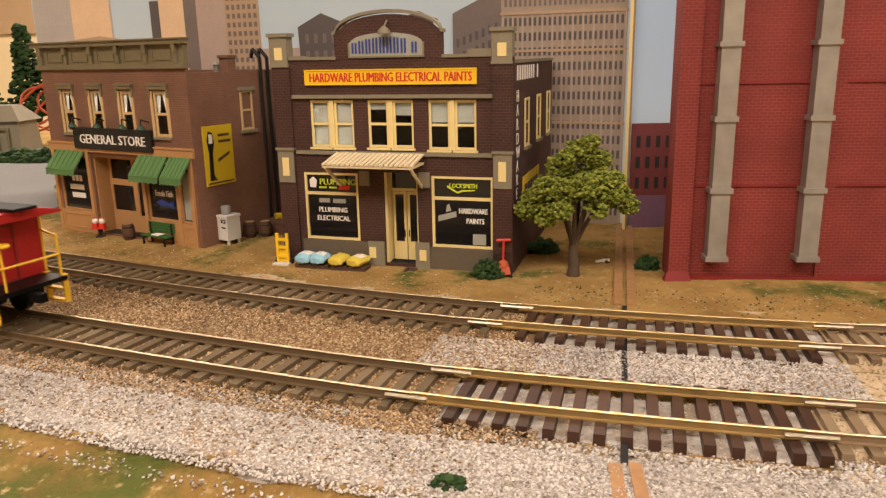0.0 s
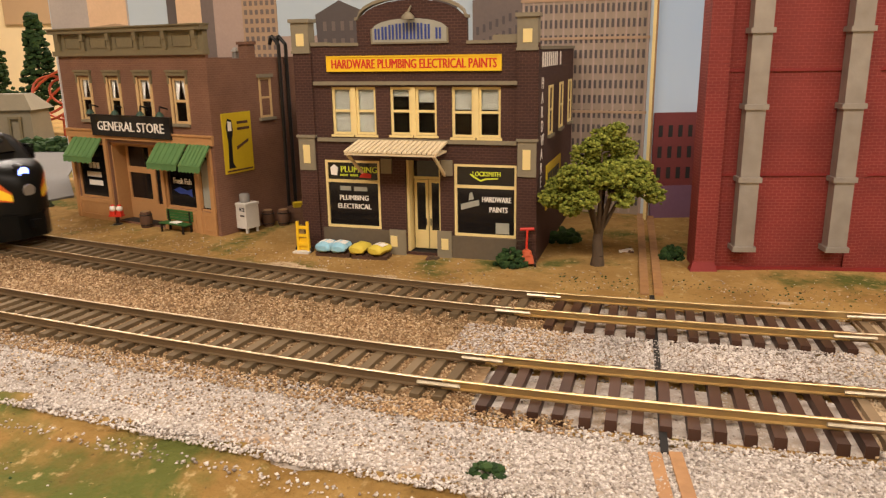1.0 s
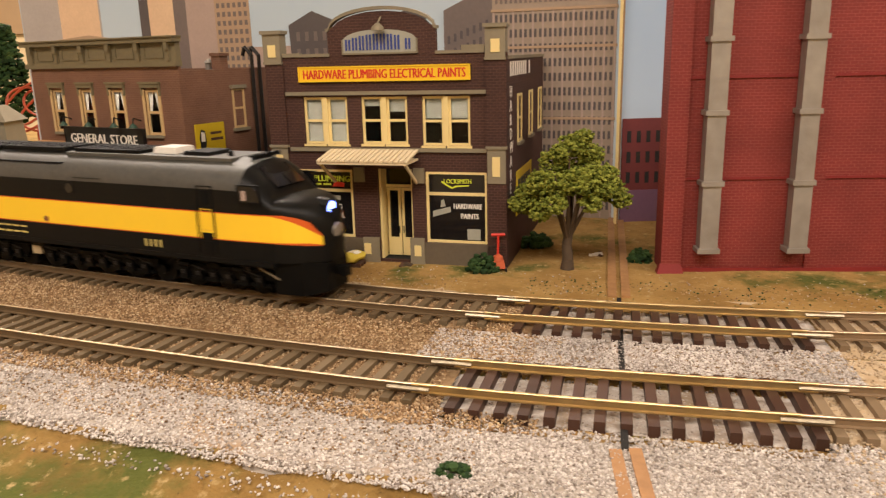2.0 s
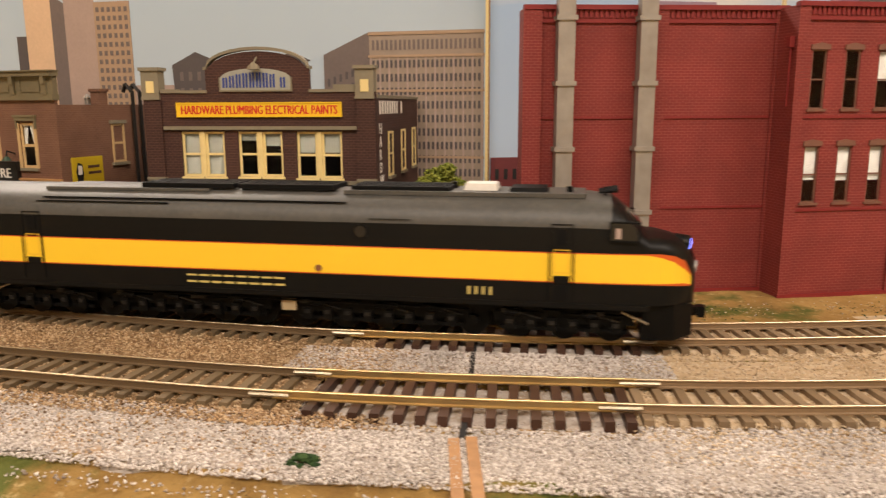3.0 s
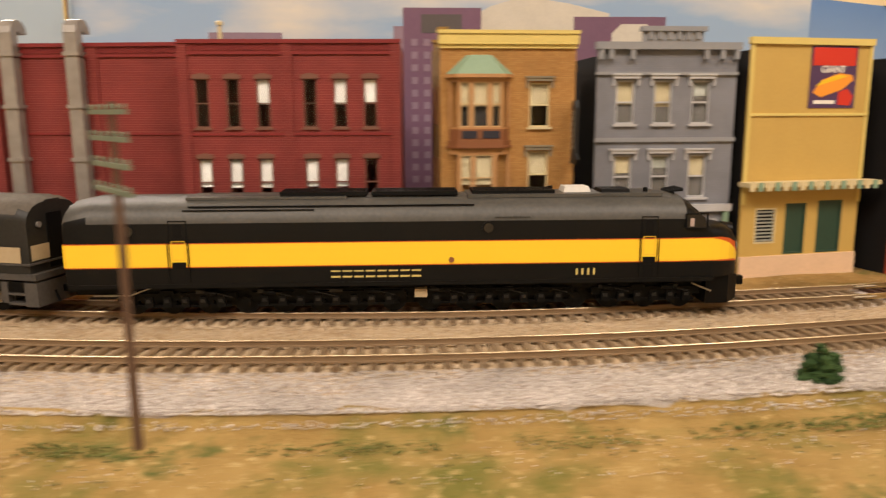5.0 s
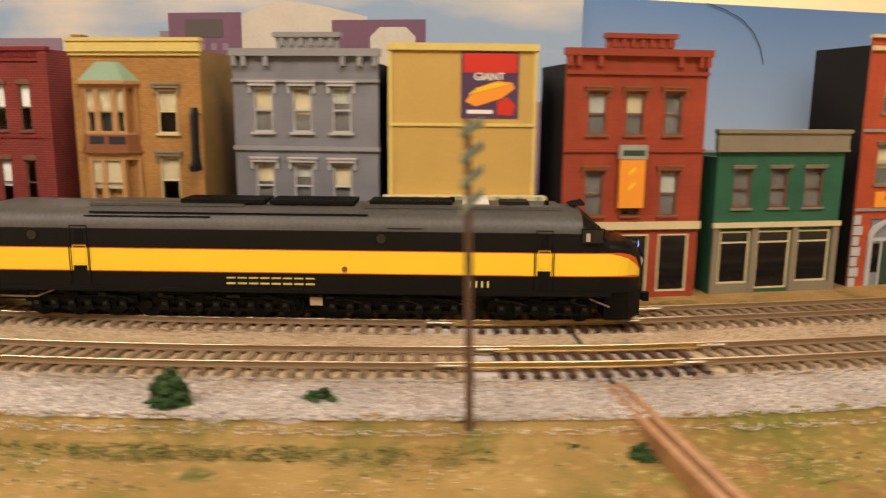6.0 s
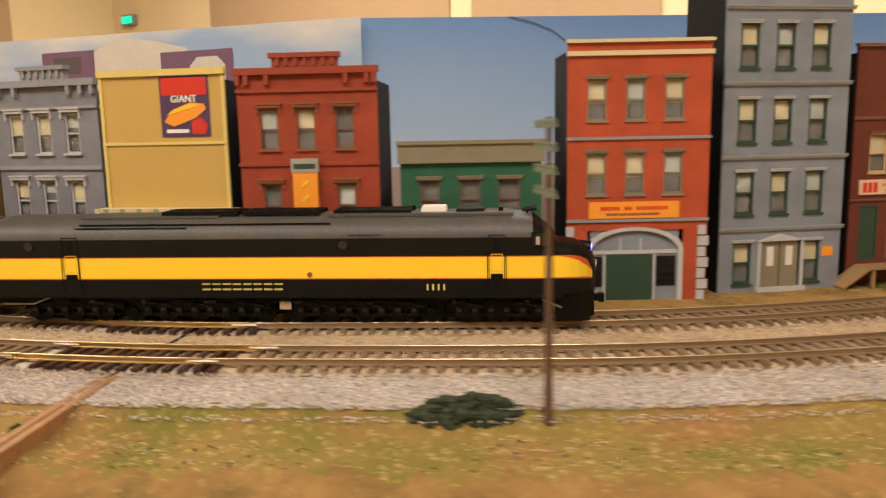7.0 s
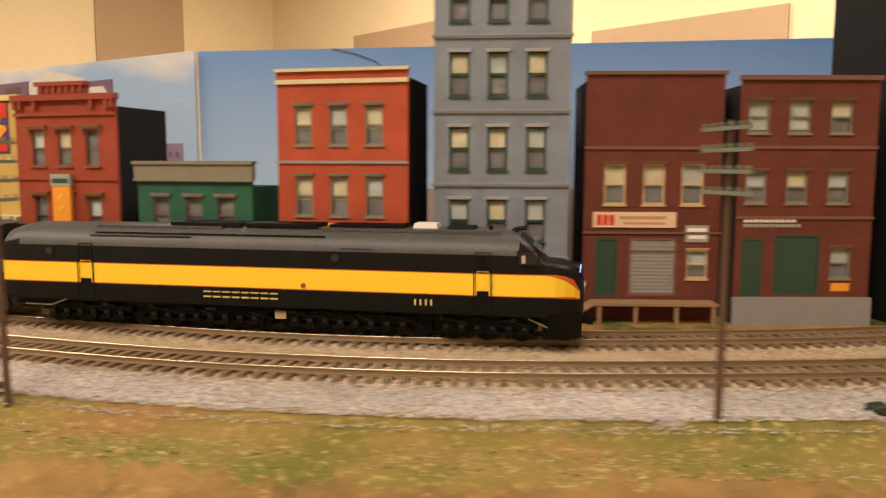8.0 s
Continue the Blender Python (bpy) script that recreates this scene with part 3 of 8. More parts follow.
def wall_with(width, height, thick, holes, z0=0.0):
    """A wall in the xz plane, its outer face at y=0, with holes (x0, x1, z0, z1) that go through."""
    xs = sorted({0, width, *[h[0] for h in holes], *[h[1] for h in holes]})
    zs = sorted({z0, height, *[h[2] for h in holes], *[h[3] for h in holes]})
    full = {}
    for i in range(len(xs) - 1):
        for k in range(len(zs) - 1):
            cx, cz = (xs[i] + xs[i + 1]) / 2, (zs[k] + zs[k + 1]) / 2
            full[i, k] = not any(h[0] < cx < h[1] and h[2] < cz < h[3] for h in holes)
    geo, known = Geo(), {}

    def point(p):
        if p not in known:
            known[p] = len(geo.v)
            geo.v.append(p)
        return known[p]

    for (i, k), whole in full.items():
        if not whole:
            continue
        a, b, c, d = xs[i], xs[i + 1], zs[k], zs[k + 1]
        p = [(a, 0, c), (b, 0, c), (b, 0, d), (a, 0, d), (a, thick, c), (b, thick, c), (b, thick, d), (a, thick, d)]
        f = [(0, 1, 2, 3), (5, 4, 7, 6)]
        for key, face in (((i - 1, k), (4, 0, 3, 7)), ((i + 1, k), (1, 5, 6, 2)), ((i, k - 1), (4, 5, 1, 0)), ((i, k + 1), (3, 2, 6, 7))):
            if not full.get(key, False):
                f.append(face)
        at = [point(q) for q in p]
        geo.f += [tuple(at[n] for n in face) for face in f]
        geo.m += [0] * len(f)
    return geo


def ring(x0, x1, z0, z1, b, y0, y1, geo=None):
    geo = geo or Geo()
    geo.box(x0, x0 + b, y0, y1, z0, z1).box(x1 - b, x1, y0, y1, z0, z1)
    return geo.box(x0 + b, x1 - b, y0, y1, z0, z0 + b).box(x0 + b, x1 - b, y0, y1, z1 - b, z1)


MESHES = {}


def shared(key, build, mat, smooth=False):
    if key not in MESHES:
        MESHES[key] = build().mesh(str(key[0]), mat, smooth)
    return MESHES[key]


def window(parent, x0, x1, z0, z1, sash, trim, shade=None, drop=0.5, hood=None, sill=None, y=0.0, depth=1.0, split=1, bar=0.55, name="window", film=False):
    """A sash window in its opening: frame, two panes, a blind behind, hood and sill in front."""
    w, h = round(x1 - x0, 2), round(z1 - z0, 2)

    def frame_mesh():
        g = ring(0, w, 0, h, bar, depth * 0.4, depth)
        for k in range(1, split):
            g.box(w * k / split - bar * 0.6, w * k / split + bar * 0.6, depth * 0.4, depth, bar, h - bar)
        g.box(bar, w - bar, depth * 0.5, depth * 0.95, h * 0.5 - bar * 0.5, h * 0.5 + bar * 0.5)
        return g

    ob = part(name, shared(("window", w, h, sash.name, depth, split, bar), frame_mesh, sash), None, parent, m=place(x0, y, z0))
    part("pane", shared(("pane", w, h, depth), lambda: Geo().box(bar * 0.5, w - bar * 0.5, depth * 0.72, depth * 0.78, bar * 0.5, h - bar * 0.5), M["pane"]), None, ob).visible_shadow = False
    if film:
        part("window_film", shared(("film", w, h, depth), lambda: Geo().box(0.1, w - 0.1, depth + 0.8, depth + 1.0, 0.1, h - 0.1), M["film"]), None, ob)
    if shade is not None:
        part("blind", shared(("blind", w, h, drop, shade.name, depth), lambda: Geo().box(0.1, w - 0.1, depth + 0.5, depth + 0.7, h * (1 - drop), h - 0.1), shade), None, ob)
    if hood:
        kind, mat, out, high, over = hood
        if kind == "flat":
            build = lambda: Geo().box(-over, w + over, -out, 0.05, h, h + high).box(-over * 1.3, w + over * 1.3, -out * 1.4, 0.05, h + high * 0.75, h + high * 1.05)
        elif kind == "bracket":
            build = lambda: Geo().box(-over, w + over, -out, 0.05, h + high * 0.3, h + high).box(-over, -over + 1.0, -out * 0.7, 0.05, h - high * 0.9, h + high * 0.3).box(w + over - 1.0, w + over, -out * 0.7, 0.05, h - high * 0.9, h + high * 0.3).box(-over * 1.25, w + over * 1.25, -out * 1.35, 0.05, h + high * 0.85, h + high * 1.15)
        else:
            build = lambda: Geo().prism([(-over, h), (w + over, h), (w + over * 0.8, h + high * 0.7), (w / 2, h + high), (-over * 0.8, h + high * 0.7)], -out, 0.05)
        part("window_hood", shared(("window_hood", w, h, kind, out, high, over, mat.name), build, mat), None, ob)
    if sill:
        mat, out, high, over = sill
        part("window_sill", shared(("window_sill", w, out, high, over, mat.name), lambda: Geo().box(-over, w + over, -out, depth * 0.6, -high, 0), mat), None, ob)
    return ob


def words(text, size, mat, parent, m, name="lettering", wide=1.0, thick=0.12, align="LEFT"):
    """Raised letters in Blender's own font; size is the height of capitals in layout units."""
    curve = bpy.data.curves.new(name, "FONT")
    curve.body, curve.size, curve.extrude, curve.align_x = text, size * U * 1.37, thick * U * 0.5, align
    curve.resolution_u = 2
    ob = bpy.data.objects.new(name, curve)
    scene.collection.objects.link(ob)
    bpy.context.view_layer.update()
    data = bpy.data.meshes.new_from_object(ob)
    bpy.data.objects.remove(ob)
    data.materials.clear()
    data.materials.append(mat)
    data.transform(Matrix.Diagonal((wide, 1, 1, 1)))
    # a second set a little beside the first makes the strokes bold
    bold, count = bmesh.new(), len(data.vertices)
    bold.from_mesh(data)
    bold.from_mesh(data)
    bold.verts.ensure_lookup_table()
    bmesh.ops.translate(bold, verts=bold.verts[count:], vec=(size * U * 0.07, 0, -0.02 * U))
    bold.to_mesh(data)
    bold.free()
    out = new(name, data)
    out.matrix_basis = m @ pose(0, 0, 0, 90)
    out.parent = parent
    return out


def bars(text, x, z, high, wide, mat, parent, name="lettering_bar", y=-0.15, step=None):
    """Plain bars, one for each letter, of the writing's size and colour."""
    g = Geo()
    step = step or wide * 1.3
    for i, c in enumerate(text):
        if c != " ":
            g.box(x + i * step, x + i * step + wide, y, y + 0.12, z, z + high)
    return part(name, g, mat, parent)


# ---- the track plan ----
NEAR_RAIL = [(-900, 505), (-780, 438), (-660, 375), (-540, 320), (-420, 275), (-340, 247), (-250, 219), (-172, 198), (-89, 179), (-32, 168), (20, 162), (75, 158), (110, 157.5), (160, 159.5), (216, 166),
             (288, 178.5), (363, 197), (440, 222), (490, 240), (536, 259), (580, 281), (635, 310), (694, 344), (747, 382), (793, 421), (836, 463), (887, 519), (930, 575), (985, 655)]
STEP = 2.0


def even(line):
    run = np.r_[0, np.cumsum(np.linalg.norm(np.diff(line, axis=0), axis=1))]
    s = np.arange(0, run[-1], STEP)
    return np.stack([np.interp(s, run, line[:, 0]), np.interp(s, run, line[:, 1])], 1)


def smooth_line(pts):
    p = [np.array(q, float) for q in pts]
    p = [2 * p[0] - p[1]] + p + [2 * p[-1] - p[-2]]
    out = []
    for i in range(1, len(p) - 2):
        a, b, c, d = p[i - 1 : i + 3]
        for k in range(20):
            u = k / 20
            out.append(0.5 * (2 * b + (c - a) * u + (2 * a - 5 * b + 4 * c - d) * u * u + (3 * b - a - 3 * c + d) * u**3))
    out = np.array(out + [p[-2]])
    for _ in range(60):
        out[1:-1] = 0.5 * out[1:-1] + 0.25 * (out[:-2] + out[2:])
    return even(out)


def normals(line):
    t = np.gradient(line, axis=0)
    t /= np.linalg.norm(t, axis=1)[:, None]
    return np.stack([-t[:, 1], t[:, 0]], 1)


def beside(line, d):
    return even(line + normals(line) * d)


NEAR = smooth_line(NEAR_RAIL)
GAUGE = 8.75  # from the middle of a track to its rail
APART = [(-900, 71), (-217, 69), (-150, 66), (-100, 65.2), (0, 64.6), (60, 63.5), (170, 64.8), (300, 62), (420, 62), (500, 60), (640, 62), (760, 62), (985, 64)]


def apart(x):
    """How far the middle of the back track lies behind the near rail."""
    return np.interp(x, [a for a, _ in APART], [b for _, b in APART])


def behind(line):
    wide = apart(line[:, 0])
    for _ in range(200):
        wide[1:-1] = 0.5 * wide[1:-1] + 0.25 * (wide[:-2] + wide[2:])
    return even(line + normals(line) * wide[:, None])


FRONT, BACK = beside(NEAR, 9.0), behind(NEAR)


def on(line, s):
    k = np.arange(len(line))
    return np.array([np.interp(s / STEP, k, line[:, 0]), np.interp(s / STEP, k, line[:, 1])])


def car_pose(line, s, half):
    a, b = on(line, s - half), on(line, s + half)
    m = (a + b) / 2
    return place(m[0], m[1], RAIL_TOP, math.degrees(math.atan2(b[1] - a[1], b[0] - a[0])))


RAIL_TOP, TIE_TOP = 7.0, 4.6
FLOOR_Z = 3.0  # scenic ground behind the tracks


def offset_of(pts):
    """Signed distance of points from the near rail of the front track, and the nearest place on it."""
    d2 = ((pts[:, None, :] - NEAR[None, ::3, :]) ** 2).sum(2)
    k = d2.argmin(1) * 3
    n = normals(NEAR)[k]
    return ((pts - NEAR[k]) * n).sum(1), NEAR[k], n


def rail_x(line, x):
    return float(np.interp(x, line[:, 0], np.arange(len(line)) * STEP))


# ---- room ----
def room():
    x0, x1, y0, y1, z0, z1 = -2900, 2500, -2200, 2700, -900, 1400
    solid("floor", Geo().box(x0, x1, y0, y1, z0 - 40, z0), M["roomfloor"], "dull brown carpet of the club room", "floor", kind="structure")
    solid("ceiling", Geo().box(x0, x1, y0, y1, z1, z1 + 40), M["ceilingwhite"], "plain white ceiling of the club room", "ceiling", kind="structure")
    solid("wall_north", Geo().box(x0 - 60, x1 + 60, y1, y1 + 60, z0, z1), M["wallcream"], "cream painted room wall in warm light", "wall", kind="structure")
    solid("wall_south", Geo().box(x0 - 60, x1 + 60, y0 - 60, y0, z0, z1), M["wallcream"], "cream painted room wall in warm light", "wall", kind="structure")
    solid("wall_west", Geo().box(x0 - 60, x0, y0, y1, z0, z1), M["wallcream"], "cream painted room wall in warm light", "wall", kind="structure")
    solid("wall_east", Geo().box(x1, x1 + 60, y0, y1, z0, z1), M["wallcream"], "cream painted room wall in warm light", "wall", kind="structure")
    for a, b, c, d in ((-2140, -800, 300, 740), (-700, 25, 300, 590)):
        solid("wall_panel", Geo().box(a, b, y1 - 12, y1 - 3, c - 100, d), M["walltan"], "flat tan board fixed on the cream room wall", "wall panel", group="wall boards")
    # shading on the west wall, put in as a tan slab
    solid("wall_panel", Geo().box(x0 + 3, x0 + 12, 1690, 2144, 200, z1), M["walltan"], "tall tan board fixed on the cream room wall", "wall panel", group="wall boards")
    for x, z in ((-2743, 697), (298, 435)):
        ob = thing("signal_light", place(x, y1 - 20, z), "small glowing teal signal light on the room wall", "wall light", "wall lights")
        part("housing", Geo().box(-46, 46, -10, 17, -26, 26), M["concrete"], ob)
        part("lens", Geo().box(-38, 38, -16, -10.5, -18, 18), M["teal"], ob, "glowing teal lens")


# ---- ground ----
def ground():
    step = 7.0
    xs, ys = np.arange(-905, 1110, step), np.arange(20, 960, step)
    gx, gy = np.meshgrid(xs, ys)
    pts = np.stack([gx.ravel(), gy.ravel()], 1)
    d, foot, n = offset_of(pts)
    edge = d < -92
    gone = d < -92 - step * 1.5
    pts[edge] = foot[edge] - n[edge] * 92
    z = np.full(len(pts), FLOOR_Z)
    front = np.clip((-36 - d) / 15, 0, 1)
    z -= front * 4.8 + np.clip((-70 - d) / 22, 0, 1) * 5
    bumpy = np.array([noise.noise(Vector((x * 0.03, y * 0.03, 0))) * 1.2 + noise.noise(Vector((x * 0.11, y * 0.11, 4))) * 0.5 for x, y in pts])
    quiet = np.where((d > -34) & (d < 82), 0.1, 1.0)
    z += bumpy * quiet * np.where(d > 82, 0.5, 1.0)
    z = np.where((d > -34) & (d < 82), 1.9, z)
    cols = len(xs)
    faces, slots = [], []
    for r in range(len(ys) - 1):
        for c in range(cols - 1):
            f = (r * cols + c, r * cols + c + 1, (r + 1) * cols + c + 1, (r + 1) * cols + c)
            if not all(gone[i] or edge[i] for i in f):
                faces.append(f)
                x, y = pts[f[0]]
                wander = 7 * noise.noise(Vector((x * 0.02, y * 0.02, 9)))
                low = d[f[0]] + wander < -74
                slots.append(0 if d[f[0]] > -20 else 4 if x < 150 + wander * 4 else 2 if x < 505 + (250 - y) * 0.55 + wander * 4 else 3 if low else 1)
    g = Geo()
    g.v, g.f, g.m = [(p[0], p[1], h) for p, h in zip(pts, z)], faces, slots
    solid("ground", g, [M["earth"], M["meadow"], M["straw"], M["fringe"], M["front_earth"]], "brown and olive scenic turf of the model landscape", "ground", kind="structure", smooth=True)
    skirt = Geo()
    line = beside(NEAR, -92)
    for i in range(0, len(line) - 6, 6):
        a, b = line[i], line[i + 6]
        k = len(skirt.v)
        skirt.v += [(a[0], a[1], -9), (b[0], b[1], -9), (b[0], b[1], -420), (a[0], a[1], -420)]
        skirt.f.append((k + 3, k + 2, k + 1, k))
        skirt.m.append(0)
    ob = solid("table_skirt", skirt, M["cloth"], "green cloth skirt hung from the layout's front edge", "table skirt", kind="structure")
    thick = ob.modifiers.new("thickness", "SOLIDIFY")
    thick.thickness = 3 * U


def strip(line_from, line_to, x0, x1, z, geo):
    """A band along the track between two offsets and two places of x."""
    d0, d1 = line_from, line_to
    s0, s1 = rail_x(NEAR, x0), rail_x(NEAR, x1)
    k = np.arange(int(s0 / STEP), int(s1 / STEP) + 1, 2)
    n = normals(NEAR)
    cols = 9
    base = len(geo.v)
    for i in k:
        for j in range(cols):
            u = j / (cols - 1)
            w = 2.2 * noise.noise(Vector((NEAR[i, 0] * 0.05, u * 3, d0))) if j in (0, cols - 1) else 0
            p = NEAR[i] + n[i] * (d0 + (d1 - d0) * u + w)
            h = z - (1.6 if j in (0, cols - 1) else 0)
            geo.v.append((p[0], p[1], h))
    for a in range(len(k) - 1):
        for j in range(cols - 1):
            geo.f.append((base + a * cols + j, base + (a + 1) * cols + j, base + (a + 1) * cols + j + 1, base + a * cols + j + 1))
            geo.m.append(0)
    geo.f[-(len(k) - 1) * (cols - 1):] = [f[::-1] for f in geo.f[-(len(k) - 1) * (cols - 1):]]
    return geo


def stones(count, d0, d1, x0, x1, z, size, rng, fade=0.0):
    """Loose stones scattered between two offsets along the track."""
    s = rng.uniform(rail_x(NEAR, x0), rail_x(NEAR, x1), count)
    u = rng.random(count)
    if fade:
        u = np.where(rng.random(count) < fade, rng.normal(0, 0.12, count), u)
    d = d0 + (d1 - d0) * u
    k, n = np.arange(len(NEAR)), normals(NEAR)
    p = np.stack([np.interp(s / STEP, k, NEAR[:, a] ) + np.interp(s / STEP, k, n[:, a]) * d for a in (0, 1)], 1)
    r = size * rng.uniform(0.5, 1.25, count)
    shape = np.array([(1, 0, 0), (-1, 0, 0), (0, 1, 0), (0, -1, 0), (0, 0, 1), (0, 0, -1)], float)
    v = shape[None] * r[:, None, None] * rng.uniform(0.6, 1.2, (count, 6, 1)) + rng.normal(0, 0.16, (count, 6, 3)) * r[:, None, None]
    a, b = rng.uniform(0, 6.283, count), rng.uniform(0, 3.14, count)
    ca, sa, cb, sb = np.cos(a), np.sin(a), np.cos(b), np.sin(b)
    x, y, w = v[..., 0], v[..., 1], v[..., 2]
    x, w = x * cb[:, None] - w * sb[:, None], x * sb[:, None] + w * cb[:, None]
    x, y = x * ca[:, None] - y * sa[:, None], x * sa[:, None] + y * ca[:, None]
    out = np.stack([x + p[:, :1], y + p[:, 1:], w * 0.75 + z + r[:, None] * 0.25], 2).reshape(-1, 3) * U
    tri = np.array([(0, 2, 4), (2, 1, 4), (1, 3, 4), (3, 0, 4), (2, 0, 5), (1, 2, 5), (3, 1, 5), (0, 3, 5)])
    f = (tri[None] + (np.arange(count) * 6)[:, None, None]).reshape(-1, 3)
    return out, f


def stone_field(name, label, mat, batches):
    vs, fs, k = [], [], 0
    for v, f in batches:
        vs.append(v)
        fs.append(f + k)
        k += len(v)
    v, f = np.concatenate(vs), np.concatenate(fs)
    me = bpy.data.meshes.new(name)
    me.vertices.add(len(v))
    me.vertices.foreach_set("co", v.ravel())
    me.loops.add(len(f) * 3)
    me.loops.foreach_set("vertex_index", f.ravel().astype(np.int32))
    me.polygons.add(len(f))
    me.polygons.foreach_set("loop_start", np.arange(0, len(f) * 3, 3, dtype=np.int32))
    me.update(calc_edges=True)
    me.materials.append(mat)
    return tagged(new(name, me), label, "ballast", kind="stuff")


def ballast():
    rng = np.random.default_rng(5)
    solid("ballast_shoulder", strip(-39, -9, -26, 66, 2.95, strip(-39, -5, 62, 960, 3.0, strip(-39, -5, -700, -22, 3.0, Geo()))), M["white_bed"], "pale grey ballast shoulder along the front track", "ballast", kind="structure")
    g = Geo()
    for d0, d1, x0, x1 in ((-5, 22, 62, 486), (-5, 22, 557, 960), (47, 81, 80, 465), (46, 77, 531, 960)):
        strip(d0, d1, x0, x1, 3.25, g)
    p = strip(-9, 22, -26, 66, 2.3, Geo())
    for d0, d1, x0, x1, z in ((47, 81, -8, 80, 2.3), (-5, 22, 486, 557, 3.25), (46, 77, 465, 531, 3.25)):
        strip(d0, d1, x0, x1, z, p)
    solid("joint_bed", p, M["plaster_bed"], "pale grey plaster bed under the bridge ties", "ballast", kind="structure")
    solid("ballast_bed", g, M["sand_bed"], "tan ballast bed under the tracks", "ballast", kind="structure")
    g = strip(22, 47, -700, 8, 3.0, Geo())
    strip(22, 47, 8, 80, 3.0, g)
    strip(-5, 22, -700, -22, 3.25, g)
    strip(47, 83, -700, -8, 3.25, g)
    solid("ballast_between", g, M["brown_bed"], "brown ballast between and under the tracks", "ballast", kind="structure")
    solid("ballast_between_east", strip(22, 47, 80, 960, 3.0, Geo()), M["sand_bed"], "tan ballast between the two tracks", "ballast", kind="structure")
    solid("ballast_edge", strip(82, 93, -700, 300, 2.9, Geo()), M["sand_bed"], "tan gravel along the back track", "ballast", kind="structure")
    stone_field("pale_ballast", "loose pale grey ballast stones", M["white_stone"], [
        stones(29000, -39.5, -5, -330, -22, 2.9, 0.5, rng), stones(9500, -39.5, -9.5, -25, 65, 2.9, 0.5, rng), stones(25000, -39.5, -5, 62, 330, 2.9, 0.5, rng), stones(26000, -39.5, -5, 330, 930, 2.9, 0.62, rng),
        stones(5200, -37, -46, -330, 930, 1.2, 0.5, rng), stones(9500, 21, 49, -6, 80, 3.0, 0.5, rng), stones(2600, 23, 49, -40, 0, 3.1, 0.45, rng),
        stones(2600, -9, 20, -16, 58, 2.1, 0.4, rng), stones(2300, 49, 80, -2, 76, 2.1, 0.4, rng), stones(3400, 79, 90, -60, 110, 2.2, 0.45, rng),
        stones(420, 88, 116, -300, 260, 3.1, 0.36, rng), stones(900, -49, -72, -300, 900, -1.9, 0.42, rng)])
    stone_field("brown_ballast", "loose brown ballast stones between the tracks", M["brown_stone"], [
        stones(26000, 20, 49, -330, 2, 3.0, 0.48, rng), stones(15000, -5, 22, -330, -27, 3.3, 0.42, rng), stones(15000, 48, 82, -330, -14, 3.3, 0.42, rng),
        stones(6600, 79, 93, -330, 40, 2.7, 0.42, rng), stones(1500, 92, 106, -330, 260, 3.0, 0.36, rng), stones(6500, -13, -4, -330, 0, 3.2, 0.48, rng), stones(2600, -30, -11, -330, -10, 3.2, 0.4, rng), stones(700, -14, 4, -44, -24, 3.2, 0.6, rng), stones(500, 49, 80, -32, -12, 3.3, 0.55, rng)])
    stone_field("tan_ballast", "loose tan ballast stones along the tracks", M["sand_stone"], [
        stones(20000, 19, 50, 66, 930, 3.0, 0.52, rng), stones(6000, -5, 21, 62, 484, 3.2, 0.42, rng), stones(5000, -5, 21, 559, 930, 3.2, 0.42, rng), stones(5600, 48, 79, 80, 463, 3.2, 0.42, rng), stones(5000, 47, 77, 533, 930, 3.2, 0.42, rng),
        stones(4500, 76, 88, 60, 930, 2.6, 0.45, rng), stones(5000, -14, -4, 60, 930, 3.1, 0.5, rng), stones(1600, -26, -8, 62, 260, 3.1, 0.45, rng)])


def rail_mesh(line, s0, s1, d, head):
    """A rail with foot, web and head between two places along a line."""
    mid = beside(line, d) if d else line
    k = np.arange(int(s0 / STEP), int(s1 / STEP) + 1)
    k = k[k < len(mid)]
    n = normals(mid)
    form = [(-0.8, 4.6), (0.8, 4.6), (0.8, 4.85), (0.2, 5.15), (0.2, 6.25), (0.42, 6.45), (0.42, 6.85), (0.3, 7.0), (-0.3, 7.0), (-0.42, 6.85), (-0.42, 6.45), (-0.2, 6.25), (-0.2, 5.15), (-0.8, 4.85)]
    rings = [[(mid[i, 0] + n[i, 0] * a, mid[i, 1] + n[i, 1] * a, h) for a, h in form] for i in k]
    g = Geo().loft(rings)
    if head:
        for q in range(len(k) - 1):
            for side in (6, 7, 8):
                g.m[q * len(form) + side] = 1
    return g


